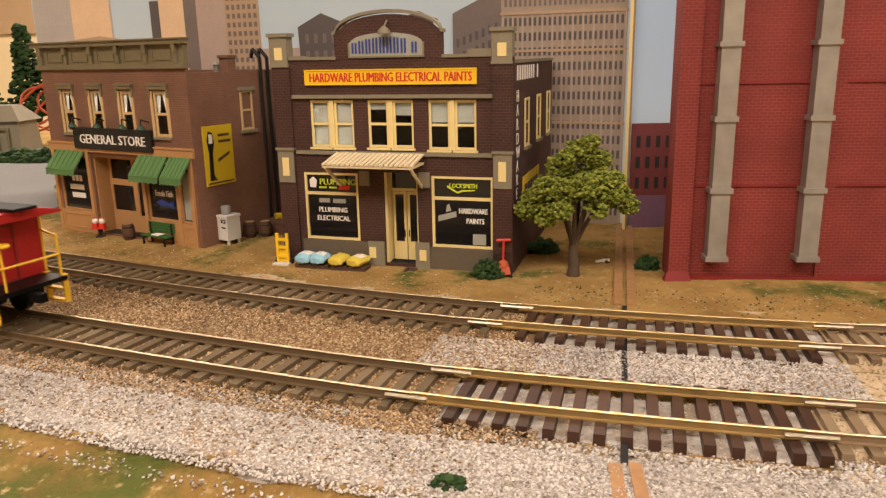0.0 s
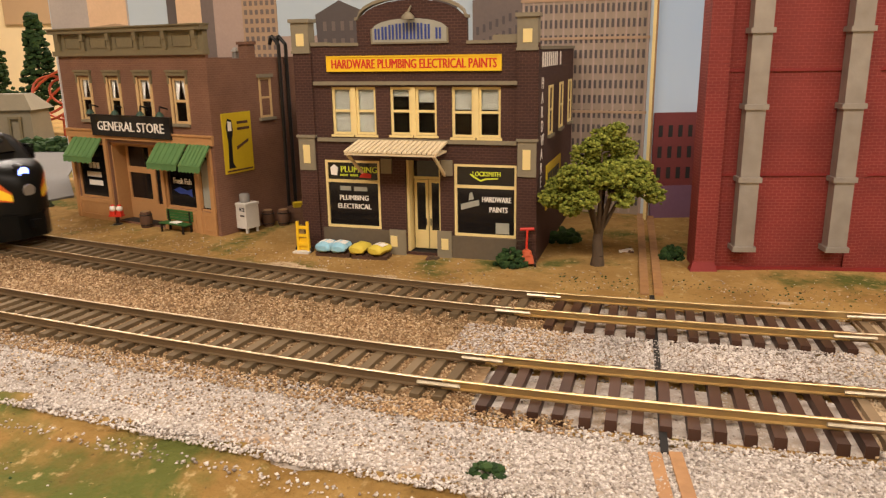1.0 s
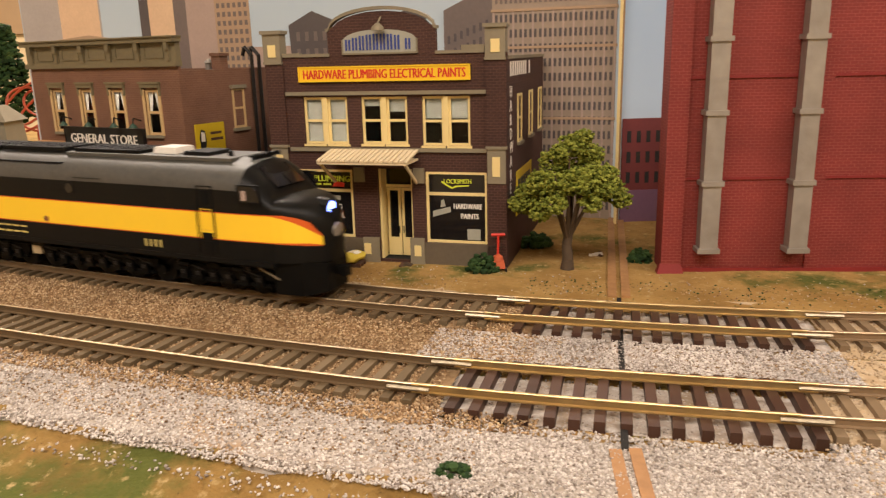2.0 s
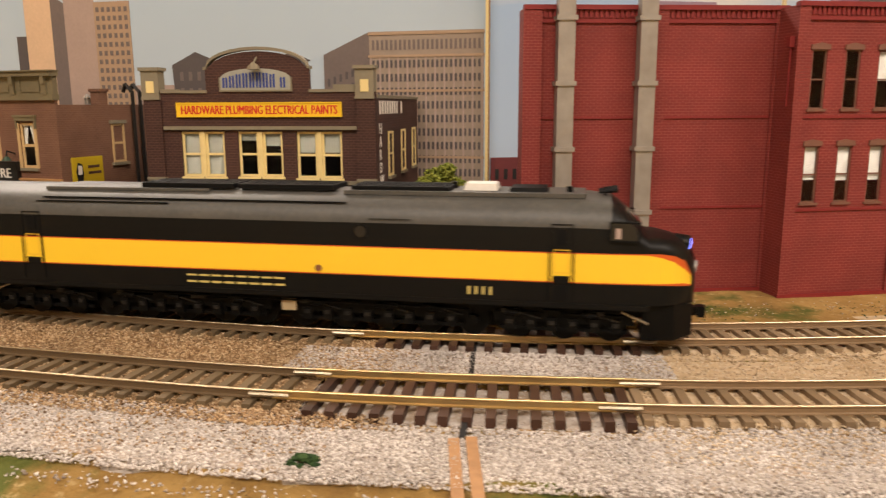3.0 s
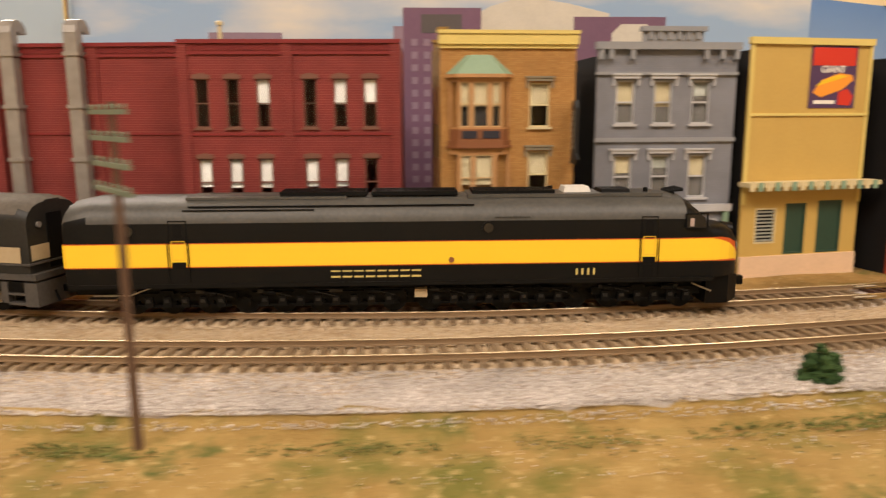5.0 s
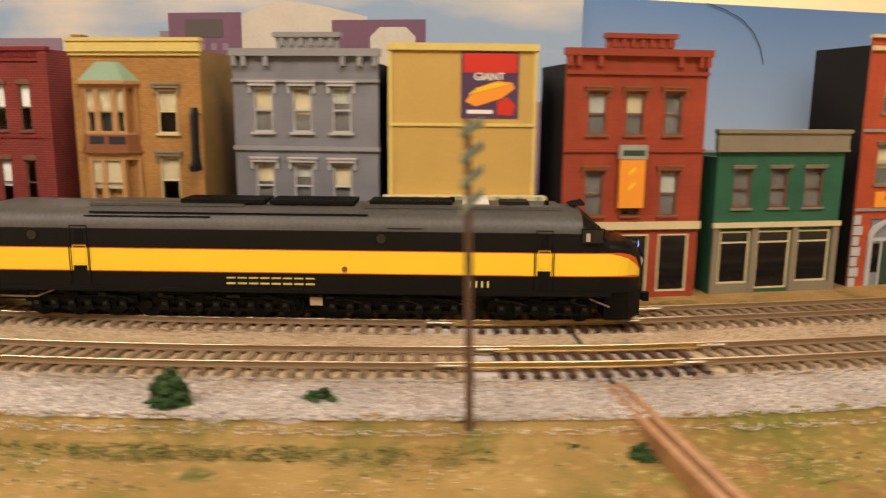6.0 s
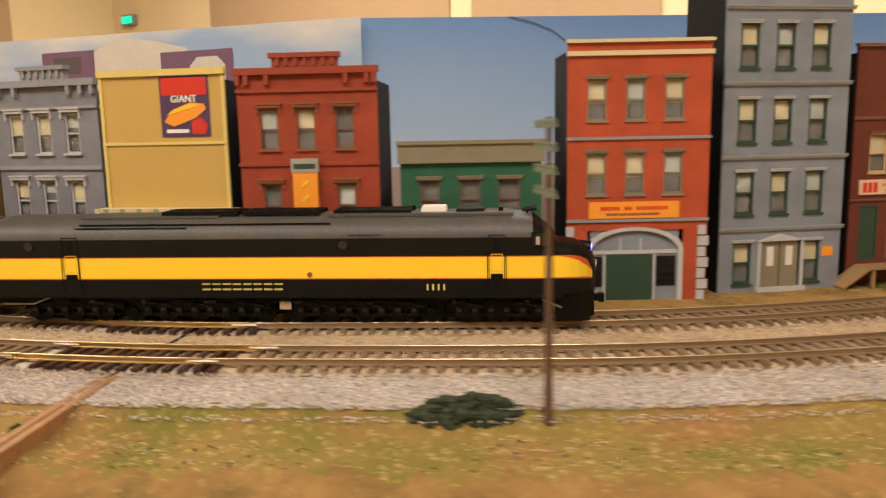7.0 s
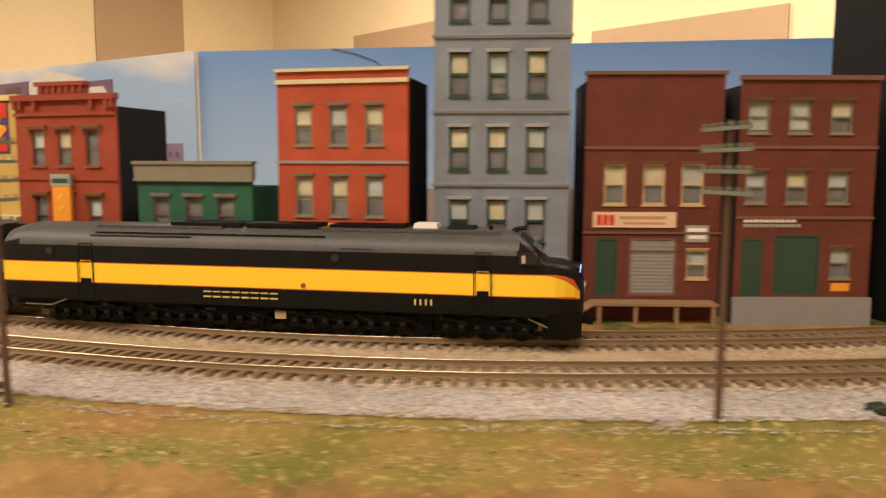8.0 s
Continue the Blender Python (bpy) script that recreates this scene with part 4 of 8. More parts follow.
def track(name, line, label, bridges, x0, x1):
    ob = thing(name, place(0, 0), label, "railway track")
    s0, s1 = rail_x(line, x0), rail_x(line, x1)
    cuts = [s0] + [s for a, b in bridges for s in (rail_x(line, a) - 3, rail_x(line, b) + 3)] + [s1]
    first = rail_x(line, 0)  # east of the first joint the track lies dusted with tan ballast
    for d in (-GAUGE, GAUGE):
        for a, b in zip(cuts[0::2], cuts[1::2]):
            part("rail", rail_mesh(line, a, b, d, True), [M["dusty_rail" if a > first else "old_rail"], M["rail_head"]], ob, "weathered rail with a polished head")
    n = normals(line)
    skip = [(rail_x(line, a) - 4, rail_x(line, b) + 4) for a, b in bridges]
    old = Geo().box(-1.4, 1.4, -13.8, 13.8, 2.6, TIE_TOP, taper=0.15).mesh("tie", M["old_tie"])
    dusty = Geo().box(-1.4, 1.4, -13.8, 13.8, 2.6, TIE_TOP, taper=0.15).mesh("tie", M["dusty_tie"])
    fresh = Geo().box(-1.4, 1.4, -15.6, 15.6, 1.4, TIE_TOP + 0.1, taper=0.1).mesh("tie", M["new_tie"])

    def lay(data, s, rng, wobble):
        i = min(int(s / STEP), len(line) - 1)
        p = on(line, s)
        turn = math.degrees(math.atan2(-n[i, 0], n[i, 1])) + rng.uniform(-wobble, wobble)
        part("tie", data, None, ob, m=place(p[0], p[1], 0, turn))

    rng = random.Random(3)
    s = s0 + 3
    while s < s1 - 3:
        if not any(a < s < b for a, b in skip):
            lay(dusty if s > first else old, s, rng, 1.2)
        s += 6.0
    for a, b in bridges:
        sa, sb = rail_x(line, a), rail_x(line, b)
        for d in (-GAUGE, GAUGE):
            part("bridge_rail", rail_mesh_raised(line, sa - 2.5, sb + 2.5, d), M["brass"], ob, "bare brass bridge rail across the module joint")
            for e, off in ((sa - 9, -1.6), (sb - 2, -1.6)):
                part("joint_bar", side_bar(line, e, e + 11, d + off), M["steel"], ob)
        s = sa + 4.6
        while s < sb + 1.9:
            lay(fresh, s, rng, 1.5)
            s += 5.78
    return ob


def side_bar(line, s0, s1, d):
    """A thin bar laid along a rail's side."""
    a, b = on(beside(line, d), s0), on(beside(line, d), s1)
    return Geo().tube((a[0], a[1], 6.2), (b[0], b[1], 6.2), 0.55, n=6)


def rail_mesh_raised(line, s0, s1, d):
    g = rail_mesh(line, s0, s1, d, False)
    g.v = [(x, y, z + 0.12) for x, y, z in g.v]
    return g


def joint(name, a, b, c, e, far):
    """Timber ends of two modules with the dark gap between them; a to b in front of the tracks, c to e behind."""
    a, b, c, e = [np.array(q, float) for q in (a, b, c, e)]
    ob = thing(name, place(0, 0), "raw timber module ends with a dark gap between", "module joint")

    def beam(p, q, off, wide, z0, z1, mat, nm):
        t = (q - p) / np.linalg.norm(q - p)
        n = np.array([-t[1], t[0]])
        poly = [p + n * (off - wide / 2), p + n * (off + wide / 2), q + n * (off + wide / 2), q + n * (off - wide / 2)]
        part(nm, Geo().slab([tuple(v) for v in poly][::-1], z0, z1), mat, ob)

    beam(a, b, -2.1, 2.7, -12, 3.6, M["timber"], "timber_edge")
    beam(a, b, 2.1, 2.7, -12, 3.3, M["timber"], "timber_edge")
    beam(a, b, 0, 1.5, -12, 1.6, M["black"], "joint_gap")
    beam(b, c, 0, 1.6, -2, 3.4, M["black"], "joint_gap")
    if far:
        beam(c, e, -2.3, 3.0, -6, 4.2, M["timber"], "timber_edge")
        beam(c, e, 2.3, 3.0, -6, 3.8, M["timber"], "timber_edge")
        beam(c, e, 0, 1.6, -6, 2.2, M["black"], "joint_gap")


room()
ground()
ballast()
track("front_track", FRONT, "weathered model railway track on brown ballast", [(-24, 60), (487, 556)], -690, 940)
track("back_track", BACK, "weathered model railway track on brown ballast", [(-10, 78), (466, 530)], -680, 900)
joint("module_joint", (20.5, 62), (18.2, 147), (25.9, 251), (36.5, 396), True)
joint("module_joint", (573, 166), (531.5, 244.5), (500, 318), (478, 372), False)


# ---- buildings ----
BASE = FLOOR_Z - 0.4  # walls stand a little in the turf


def shell(name, p, q, label, depth, height, wall, side, holes, thick=1.6, category="building", group="", roof=None, front_high=None):
    """Four walls and a roof over the front edge p to q. Returns the thing; its x runs along the front, y into it, z up from the baseboard."""
    p, q = np.array(p, float), np.array(q, float)
    wide = float(np.linalg.norm(q - p))
    turn = math.degrees(math.atan2(q[1] - p[1], q[0] - p[0]))
    ob = thing(name, place(p[0], p[1], 0, turn), label, category, group)
    top = front_high or height
    part("wall_front", wall_with(wide, top, thick, holes, BASE), wall, ob)
    part("wall_side", Geo().box(0, thick, thick, depth, BASE, height), side, ob)
    part("wall_side", Geo().box(wide - thick, wide, thick, depth, BASE, height), side, ob)
    part("wall_back", Geo().box(thick, wide - thick, depth - thick, depth, BASE, height), side, ob)
    part("roof", Geo().box(thick, wide - thick, thick, depth - thick, height - 4.0, height - 2.6), roof or M["roofing"], ob)
    # floor coloured near black so the rooms behind the windows look unlit
    part("inner_floor", Geo().box(thick, wide - thick, thick, depth - thick, BASE, BASE + 0.8), M["dark"], ob)
    return ob, wide


def arch(x0, x1, z0, rise, n=12):
    """The points of a shallow arch from right to left."""
    c, h = (x0 + x1) / 2, (x1 - x0) / 2
    return [(c + h * math.cos(math.pi * i / n), z0 + rise * math.sin(math.pi * i / n)) for i in range(n + 1)]


def hardware_store():
    hole = [(15.3, 34.3, 51.8, 70.6), (40.4, 59.6, 51.9, 70.6), (65.7, 85.0, 51.4, 70.6), (10.8, 34.9, 13.0, 41.3), (66.4, 91.5, 12.2, 41.1), (45.8, 60.5, 4.0, 42.0)]
    ob, w = shell("hardware_store", (-113.1, 301), (-14.5, 288), "maroon brick two-storey hardware store with cream windows and arched parapet", 96, 84, M["maroon"], M["maroon"], hole, front_high=86.5)
    part("parapet", Geo().prism([(27.5, 86.5), (72, 86.5), (72, 96)] + arch(29.4, 70.2, 95.8, 7.2)[1:-1] + [(27.5, 96)], 0.0, 2.2), M["maroon"], ob)
    curve = [(72.6, 96.0)] + arch(28.2, 71.4, 96.2, 7.6) + [(26.9, 96.0)]
    cap = Geo().loft([[(x, -0.7, z - 0.2), (x, -0.7, z + 1.0), (x, 2.6, z + 1.0), (x, 2.6, z - 0.2)] for x, z in curve])
    part("arch_coping", cap, M["stone"], ob)
    for x0, x1, y0, y1, z0, z1 in ((7.5, 15, -0.6, 2.4, 86.5, 88.0), (15, 28, -0.6, 2.4, 86.4, 87.6), (71.8, 82, -0.6, 2.4, 86.5, 87.7), (82, 91, -0.6, 2.4, 86.6, 89.5), (w - 2.1, w + 0.5, 2.5, 96.5, 84, 85.3), (-0.5, 2.1, 2.5, 96.5, 84, 85.3)):
        part("coping", Geo().box(x0, x1, y0, y1, z0, z1), M["stone"], ob)
    for x in (-0.5, 91.3):
        post = part("pier_cap", Geo().box(x, x + 7.6, -1.2, 4.4, 84.6, 95.6).box(x - 0.7, x + 8.3, -1.9, 5.1, 95.6, 97.0).box(x - 0.3, x + 7.9, -1.5, 4.7, 83.8, 84.8), M["stone"], ob)
        part("yellow_tablet", Geo().box(x + 2.2, x + 5.6, -1.45, -1.2, 86.6, 91.4), M["cream"], post)
        low = part("pilaster_block", Geo().box(x + 0.6, x + 7.8, -1.5, 0, 37.0, 50.4).box(x, x + 8.4, -2.0, 0, 50.4, 51.4), M["stone"], ob)
        part("yellow_tablet", Geo().box(x + 2.6, x + 5.6, -1.75, -1.5, 39.8, 47.4), M["cream"], low)
        part("pilaster", Geo().box(x + 0.2, x + 8.0, -0.9, 0, BASE, 84), M["maroon"], ob)
    part("stone_ledge", Geo().box(8.1, 91.4, -1.3, 0, 71.4, 72.8), M["stone"], ob)
    part("stone_band", Geo().box(8.4, 91.4, -0.9, 0, 48.9, 50.4), M["stone"], ob)
    part("stone_base", Geo().box(9, 45, -0.9, 0, BASE, 12.8).box(62, 99, -0.9, 0, BASE, 12.0), M["basestone"], ob)
    part("stone_base", Geo().box(39, 46, -1.8, -0.9, BASE, 13.5).box(59.5, 65.5, -1.8, -0.9, BASE, 14.0), M["stone"], ob, "stone pier beside the door")
    for x in (38, 59.8):
        part("yellow_tablet", Geo().box(x + 1.5, x + 4.4, -2.1, -1.8, 6.5, 11.0), M["cream"], ob)
    for x in (36.0, 61.5):
        part("door_capital", Geo().box(x, x + 4.4, -1.4, 0, 36.5, 42.5), M["stone"], ob)
    for i, (a, b, c, d) in enumerate(hole[:3]):
        for k in range(2):
            m = (a + b) / 2
            x0, x1 = (a, m - 0.9) if k == 0 else (m + 0.9, b)
            window(ob, x0, x1, c, d, M["cream"], M["cream"], M["signgrey"], (0.95, 0.32, 0.45)[i] if (i, k) != (1, 0) else 0.2, sill=(M["cream"], 0.8, 0.9, 0.6), y=0.3, bar=1.0)
        part("window_mullion", Geo().box((a + b) / 2 - 0.95, (a + b) / 2 + 0.95, -0.1, 1.4, c, d), M["cream"], ob)
    for a, b, c, d, split in ((*hole[3], 32.6), (*hole[4], 32.2)):
        shop = part("shop_window", ring(a, b, c, d, 1.0, 0.1, 1.5, Geo()).box(a + 1, b - 1, 0.1, 1.5, split - 0.6, split + 0.6), M["cream"], ob)
        part("pane", Geo().box(a + 0.8, b - 0.8, 0.9, 1.1, c + 0.8, split), M["shoppane"], shop)
        part("pane", Geo().box(a + 0.8, b - 0.8, 0.9, 1.1, split, d - 0.8), M["shoppane"], shop)
    # recessed double door
    part("porch_wall", Geo().box(45.8, 46.8, 1.6, 8, 4, 42).box(59.5, 60.5, 1.6, 8, 4, 42).box(46.8, 59.5, 7.4, 8.2, 33.2, 42), M["cream"], ob, "cream boarded porch side")
    for x in (47.2, 53.5):
        door = part("door", ring(x, x + 5.9, 4.2, 33.0, 1.1, 7.0, 7.8, Geo()).box(x + 1.1, x + 4.8, 7.0, 7.8, 5.3, 12), M["cream"], ob)
        part("pane", Geo().box(x + 1.0, x + 4.9, 7.3, 7.5, 11.5, 32.2), M["shoppane"], door)
        part("handle", Geo().box(x + (4.9 if x < 50 else 0.5), x + (5.3 if x < 50 else 0.9), 6.5, 7.0, 14, 17), M["pipeblack"], door)
    part("fanlight", Geo().box(47.2, 59.2, 7.0, 7.3, 34.5, 41), M["shoppane"], ob)
    canopy = part("canopy", Geo().prism([(26.5, 45.6), (63.5, 45.6), (63.5, 46.4), (26.5, 46.4)], -15, -0.2), M["pale"], ob, "pale slatted canopy over the door")
    slats = Geo()
    for i in range(19):
        x = 26.5 + i * 2.0
        slats.add([(x, -0.2, 49.4), (x + 1.5, -0.2, 49.4), (x + 1.5, -15.4, 46.6), (x, -15.4, 46.6), (x, -0.2, 50.1), (x + 1.5, -0.2, 50.1), (x + 1.5, -15.4, 47.3), (x, -15.4, 47.3)], [(0, 1, 2, 3), (7, 6, 5, 4), (0, 4, 5, 1), (1, 5, 6, 2), (2, 6, 7, 3), (3, 7, 4, 0)])
    part("canopy_slats", slats, M["pale"], ob)
    part("canopy_strut", Geo().tube((62.6, -14, 45.6), (62.6, -0.3, 36.5), 0.7, n=6), M["pale"], ob)
    part("canopy_strut", Geo().tube((27.4, -14, 45.6), (27.4, -0.3, 36.5), 0.7, n=6), M["pale"], ob)
    # signs
    sign = part("name_sign", Geo().prism([(34.2, 87.6), (64.2, 87.6), (64.2, 92.6)] + arch(34.6, 63.8, 92.6, 3.6)[1:-1] + [(34.2, 92.6)], -0.5, 0.0), M["signgrey"], ob, "arched grey name board with a row of blue bars")
    part("sign_edge", Geo().box(33.6, 64.8, -0.7, 0, 86.9, 87.6).box(33.6, 34.2, -0.7, 0, 87.6, 92.6).box(64.2, 64.8, -0.7, 0, 87.6, 92.6), M["stone"], sign)
    for i in range(10):
        if i != 8:
            rise = 2.4 * math.sin(math.pi * (i + 0.5) / 10)
            x = 35.2 + i * 2.9 - (1.4 if i == 9 else 0)
            part("blue_bar", Geo().box(x, x + 0.75, -0.75, -0.5, 88.5, 92.2 + rise), M["signblue"], sign)
            part("blue_bar", Geo().box(x + 1.35, x + 2.1, -0.75, -0.5, 88.5, 92.2 + rise), M["signblue"], sign)
    sign = part("trade_sign", ring(14.2, 85.4, 76.6, 82.6, 0.5, -1.0, 0, Geo()).box(14.7, 84.9, -0.7, 0, 77.1, 82.1), M["signyellow"], ob, "yellow sign board with red capitals")
    words("HARDWARE PLUMBING ELECTRICAL PAINTS", 3.7, M["signred"], sign, place(49.8, -0.8, 77.8), wide=0.665, align="CENTER")
    words("PLUMBING", 2.6, M["signlime"], ob, place(17.2, 0.75, 36.2), wide=0.95)
    part("sign_picture", Geo().prism([(13.0, 35), (15.6, 34.8), (16.2, 38), (14.4, 39.4), (12.8, 38)], 0.7, 0.88), M["signwhite"], ob)
    part("sign_picture", Geo().prism([(25.5, 34.2), (30.6, 34.0), (31, 35.6), (27, 36.4)], 0.7, 0.88), M["signred"], ob)
    bars("aaaa aaaa", 17, 34.6, 0.8, 0.7, M["signlime"], ob, y=0.75)
    words("PLUMBING", 2.2, M["signwhite"], ob, place(22.8, 0.75, 24.6), wide=0.9, align="CENTER")
    words("ELECTRICAL", 2.2, M["signwhite"], ob, place(22.8, 0.75, 21.0), wide=0.9, align="CENTER")
    part("window_card", Geo().box(16.8, 21.6, 0.7, 0.88, 28.6, 30.4).box(23.0, 28.8, 0.7, 0.88, 28.5, 30.3), M["signgrey"], ob)
    words("LOCKSMITH", 1.9, M["signlime"], ob, place(79.2, 0.75, 36.4), wide=0.8, align="CENTER")
    part("sign_picture", Geo().prism([(72.5, 36.8), (75, 35.2), (77, 34.2), (79, 35.0), (84, 35.4), (84, 35.8), (78.6, 35.6), (77, 34.9), (75.2, 35.8), (72.8, 37.4)], 0.7, 0.88), M["signlime"], ob)
    words("HARDWARE", 2.2, M["signwhite"], ob, place(83.2, 0.75, 26.2), wide=0.7, align="CENTER")
    words("PAINTS", 2.2, M["signwhite"], ob, place(84.0, 0.75, 22.2), wide=0.75, align="CENTER")
    part("sign_picture", Geo().prism([(68.8, 22.6), (76.4, 24.8), (76.2, 27), (68.8, 25)], 0.7, 0.88).prism([(72, 26.6), (74.2, 27.2), (73.4, 30), (72.4, 29.4)], 0.7, 0.88), M["signgrey"], ob)
    part("window_card", Geo().box(83.0, 88.4, 0.7, 0.88, 13.6, 18), M["signgrey"], ob)
    part("wall_lamp", Geo().lathe([(2.6, 0), (2.4, 1.2), (1.0, 2.6), (0.3, 2.9)], 12, (50, -3.4, 95.6)).tube((50, -3.4, 98.2), (50, 0.5, 100.8), 0.4, n=6), M["stone"], ob, smooth=True)
    # east side
    for y in (26, 55, 83):
        win = part("window", ring(0, 9.5, 0, 19.5, 1.0, -0.6, 0.8, Geo()).box(1, 8.5, -0.2, 0.6, 9.3, 10.2), M["cream"], ob, m=place(w, y - 4, 50.5, 90))
        part("pane", Geo().box(0.8, 8.7, 0.1, 0.25, 0.8, 18.7), M["shoppane"], win)
        part("window_sill", Geo().box(-0.8, 10.3, -1.4, 0, -1.2, 0), M["stone"], win)
    lettering = part("painted_bars", Geo(), M["signwhite"], ob, "painted white bars, once letters")
    for i in range(10):
        if i != 8:
            part("white_bar", Geo().box(6.0 + i * 5.0, 9.0 + i * 5.0, -0.16, 0, 77.5, 83.0), M["signwhite"], lettering, m=place(w, 0, 0, 90))
    for i, c in enumerate("HARDWARE"):
        words(c, 4.6, M["signwhite"], ob, place(w + 0.1, 5.0, 69.5 - i * 5.4, 90), wide=1.1)
    part("side_poster", Geo().box(19, 58, -0.4, 0, 20, 38.5), M["posteryellow"], ob, "yellow poster on the side wall", m=place(w, 0, 0, 90))
    bars("aaaaa", 22, 29, 6, 5, M["signblack"], ob, y=-0.55).matrix_basis = place(w, 0, 0, 90)


def general_store():
    hole = [(14.0, 21.9, 53.6, 74.0), (35.6, 43.4, 53.6, 74.0), (57.0, 65.2, 53.6, 74.0), (79.6, 88.4, 53.6, 74.0), (4.0, 27.0, 14.0, 42), (29.5, 66.5, 3.5, 43.0), (68.5, 89.5, 14.0, 42), (91.0, 98.5, 14.0, 40)]
    ob, w = shell("general_store", (-255, 352), (-159, 316), "brown brick general store with olive cornice and green awnings", 80, 82, M["gsbrick"], M["gsbrick"], hole, front_high=86)
    part("cornice", Geo().box(-2, w + 0.5, -1.5, 2.2, 84, 86.4).box(-2.5, w + 1, -2.8, 2.2, 94.4, 96.4).box(-1, w, -0.6, 2.2, 86.4, 94.4).prism([(-3.2, 96.4), (w + 1.4, 96.4), (w + 1.4, 97), (-3.2, 97)], -3.6, 2.4), M["olive"], ob, "olive panelled cornice")
    for i in range(6):
        x = 3 + i * (w - 8) / 5
        part("cornice_bracket", Geo().box(x, x + 2.2, -2.6, -0.6, 91.0, 94.4).box(x + 0.2, x + 2.0, -1.9, -0.6, 86.4, 91.0), M["olive"], ob)
    for i in range(5):
        x = 3 + i * (w - 8) / 5
        part("cornice_panel", ring(x + 4.6, x + (w - 8) / 5 - 2.2, 87.6, 93.2, 0.5, -1.0, -0.6, Geo()), M["olive"], ob)
    for a, b, c, d in hole[:4]:
        win = window(ob, a, b, c, d, M["window_tan"], M["window_tan"], None, 0.5, hood=("bracket", M["olive"], 1.2, 3.0, 1.8), sill=(M["stone"], 1.2, 1.2, 1.0), bar=1.2)
        part("window_jamb", Geo().box(a - 1.5, a, -0.5, 0.4, c, d), M["window_tan"], win, m=place(-a, 0, -c))
        part("window_jamb", Geo().box(b, b + 1.5, -0.5, 0.4, c, d), M["window_tan"], win, m=place(-a, 0, -c))
        half = (b - a) / 2
        for side in (0, 1):
            part("curtain", Geo().prism([(0.9, 10), (2.2, 10), (half - 0.3, 19.6), (0.9, 19.6)] if side == 0 else [(2 * half - 2.2, 10), (2 * half - 0.9, 10), (2 * half - 0.9, 19.6), (half + 0.3, 19.6)], 1.4, 1.55), M["whiteblind"], win, "parted white curtain")
    sign = part("name_sign", Geo().box(22.1, 77.5, -2.0, -0.4, 46.6, 56.2), M["signblack"], ob, "long black sign board with white capitals")
    words("GENERAL STORE", 4.6, M["signwhite"], sign, place(49.8, -2.1, 49.0), wide=1.0, align="CENTER")
    part("sign_edge", ring(21.8, 77.8, 46.3, 56.5, 0.4, -2.2, -0.4, Geo()), M["pipeblack"], sign)
    for x in (26, 44, 62, 75):
        lamp = part("gooseneck_lamp", Geo().tube((x, 0, 60), (x + 1, -5, 61.5), 0.35, n=6).tube((x + 1, -5, 61.5), (x + 1, -5.5, 58.6), 0.35, n=6), M["pipeblack"], ob)
        part("lamp_shade", Geo().lathe([(2.2, 0), (1.2, 1.4), (0.5, 2.0)], 10, (x + 1, -5.5, 57.2)), M["greentrim"], lamp)
    part("stone_band", Geo().box(-0.6, w + 0.4, -1.2, 0, 44.6, 48.2).box(-0.8, w + 0.6, -1.7, 0, 48.2, 49.0), M["tanpaint"], ob, "tan timber band over the shopfront")
    for x in (0.4, 27.2, 66.6, 89.4, w - 4.0):
        part("pilaster", Geo().box(x, x + 2.2, -1.2, 0, BASE, 44.6), M["tanpaint"], ob)
    for a, b in ((2.6, 27.2), (68.8, 89.4), (91.6, w - 1.8)):
        part("stall_riser", Geo().box(a, b, -0.8, 0, BASE, 13.8), M["tanpaint"], ob)
        part("riser_panel", ring(a + 1.5, b - 1.5, 5, 12.4, 0.6, -1.1, -0.8, Geo()), M["tanpaint"], ob)
    for a, b, c, d in (hole[4], hole[6], hole[7]):
        shop = part("shop_window", ring(a, b, c, d, 0.9, 0.1, 1.4, Geo()), M["tanpaint"], ob)
        part("pane", Geo().box(a + 0.6, b - 0.6, 0.8, 1.0, c + 0.6, d - 0.6), M["shoppane"], shop)
    part("window_card", Geo().box(92.4, 97.4, 0.55, 0.78, 15.5, 38), M["signgrey"], ob)
    bars("aaa", 12.0, 29.0, 3.0, 2.2, M["signwhite"], ob, y=0.6)
    part("window_notice", Geo().box(9.5, 20.5, 0.6, 0.78, 24.6, 27.2).box(10.5, 21, 0.6, 0.78, 20.4, 23), M["signwhite"], ob)
    words("Fresh Fish", 2.9, M["signwhite"], ob, place(79.2, 0.6, 25.6), wide=0.75, align="CENTER")
    part("fish_picture", Geo().prism([(73, 22.5), (77, 20.8), (82, 21), (85, 19.8), (85, 23.6), (82, 22.6), (77, 24)], 0.6, 0.78), M["signblue"], ob)
    # porch with doors
    part("porch_ceiling", Geo().box(29.5, 66.5, 1.6, 10, 41.6, 43), M["tanpaint"], ob)
    for x in (29.5, 65.7):
        part("porch_wall", Geo().box(x, x + 0.8, 1.6, 10, 3.5, 41.6), M["tanpaint"], ob)
    back = part("porch_front", wall_with(35.4, 41.6, 1.0, [(1.5, 17, 14, 27), (1.5, 17, 30, 40), (20.5, 25.0, 12, 32), (28, 32.5, 12, 32), (20, 33, 34, 40)], 3.5), M["tanpaint"], ob, m=place(30.3, 9, 0))
    part("pane", Geo().box(1, 34, 0.6, 0.8, 11, 41), M["shoppane"], back)
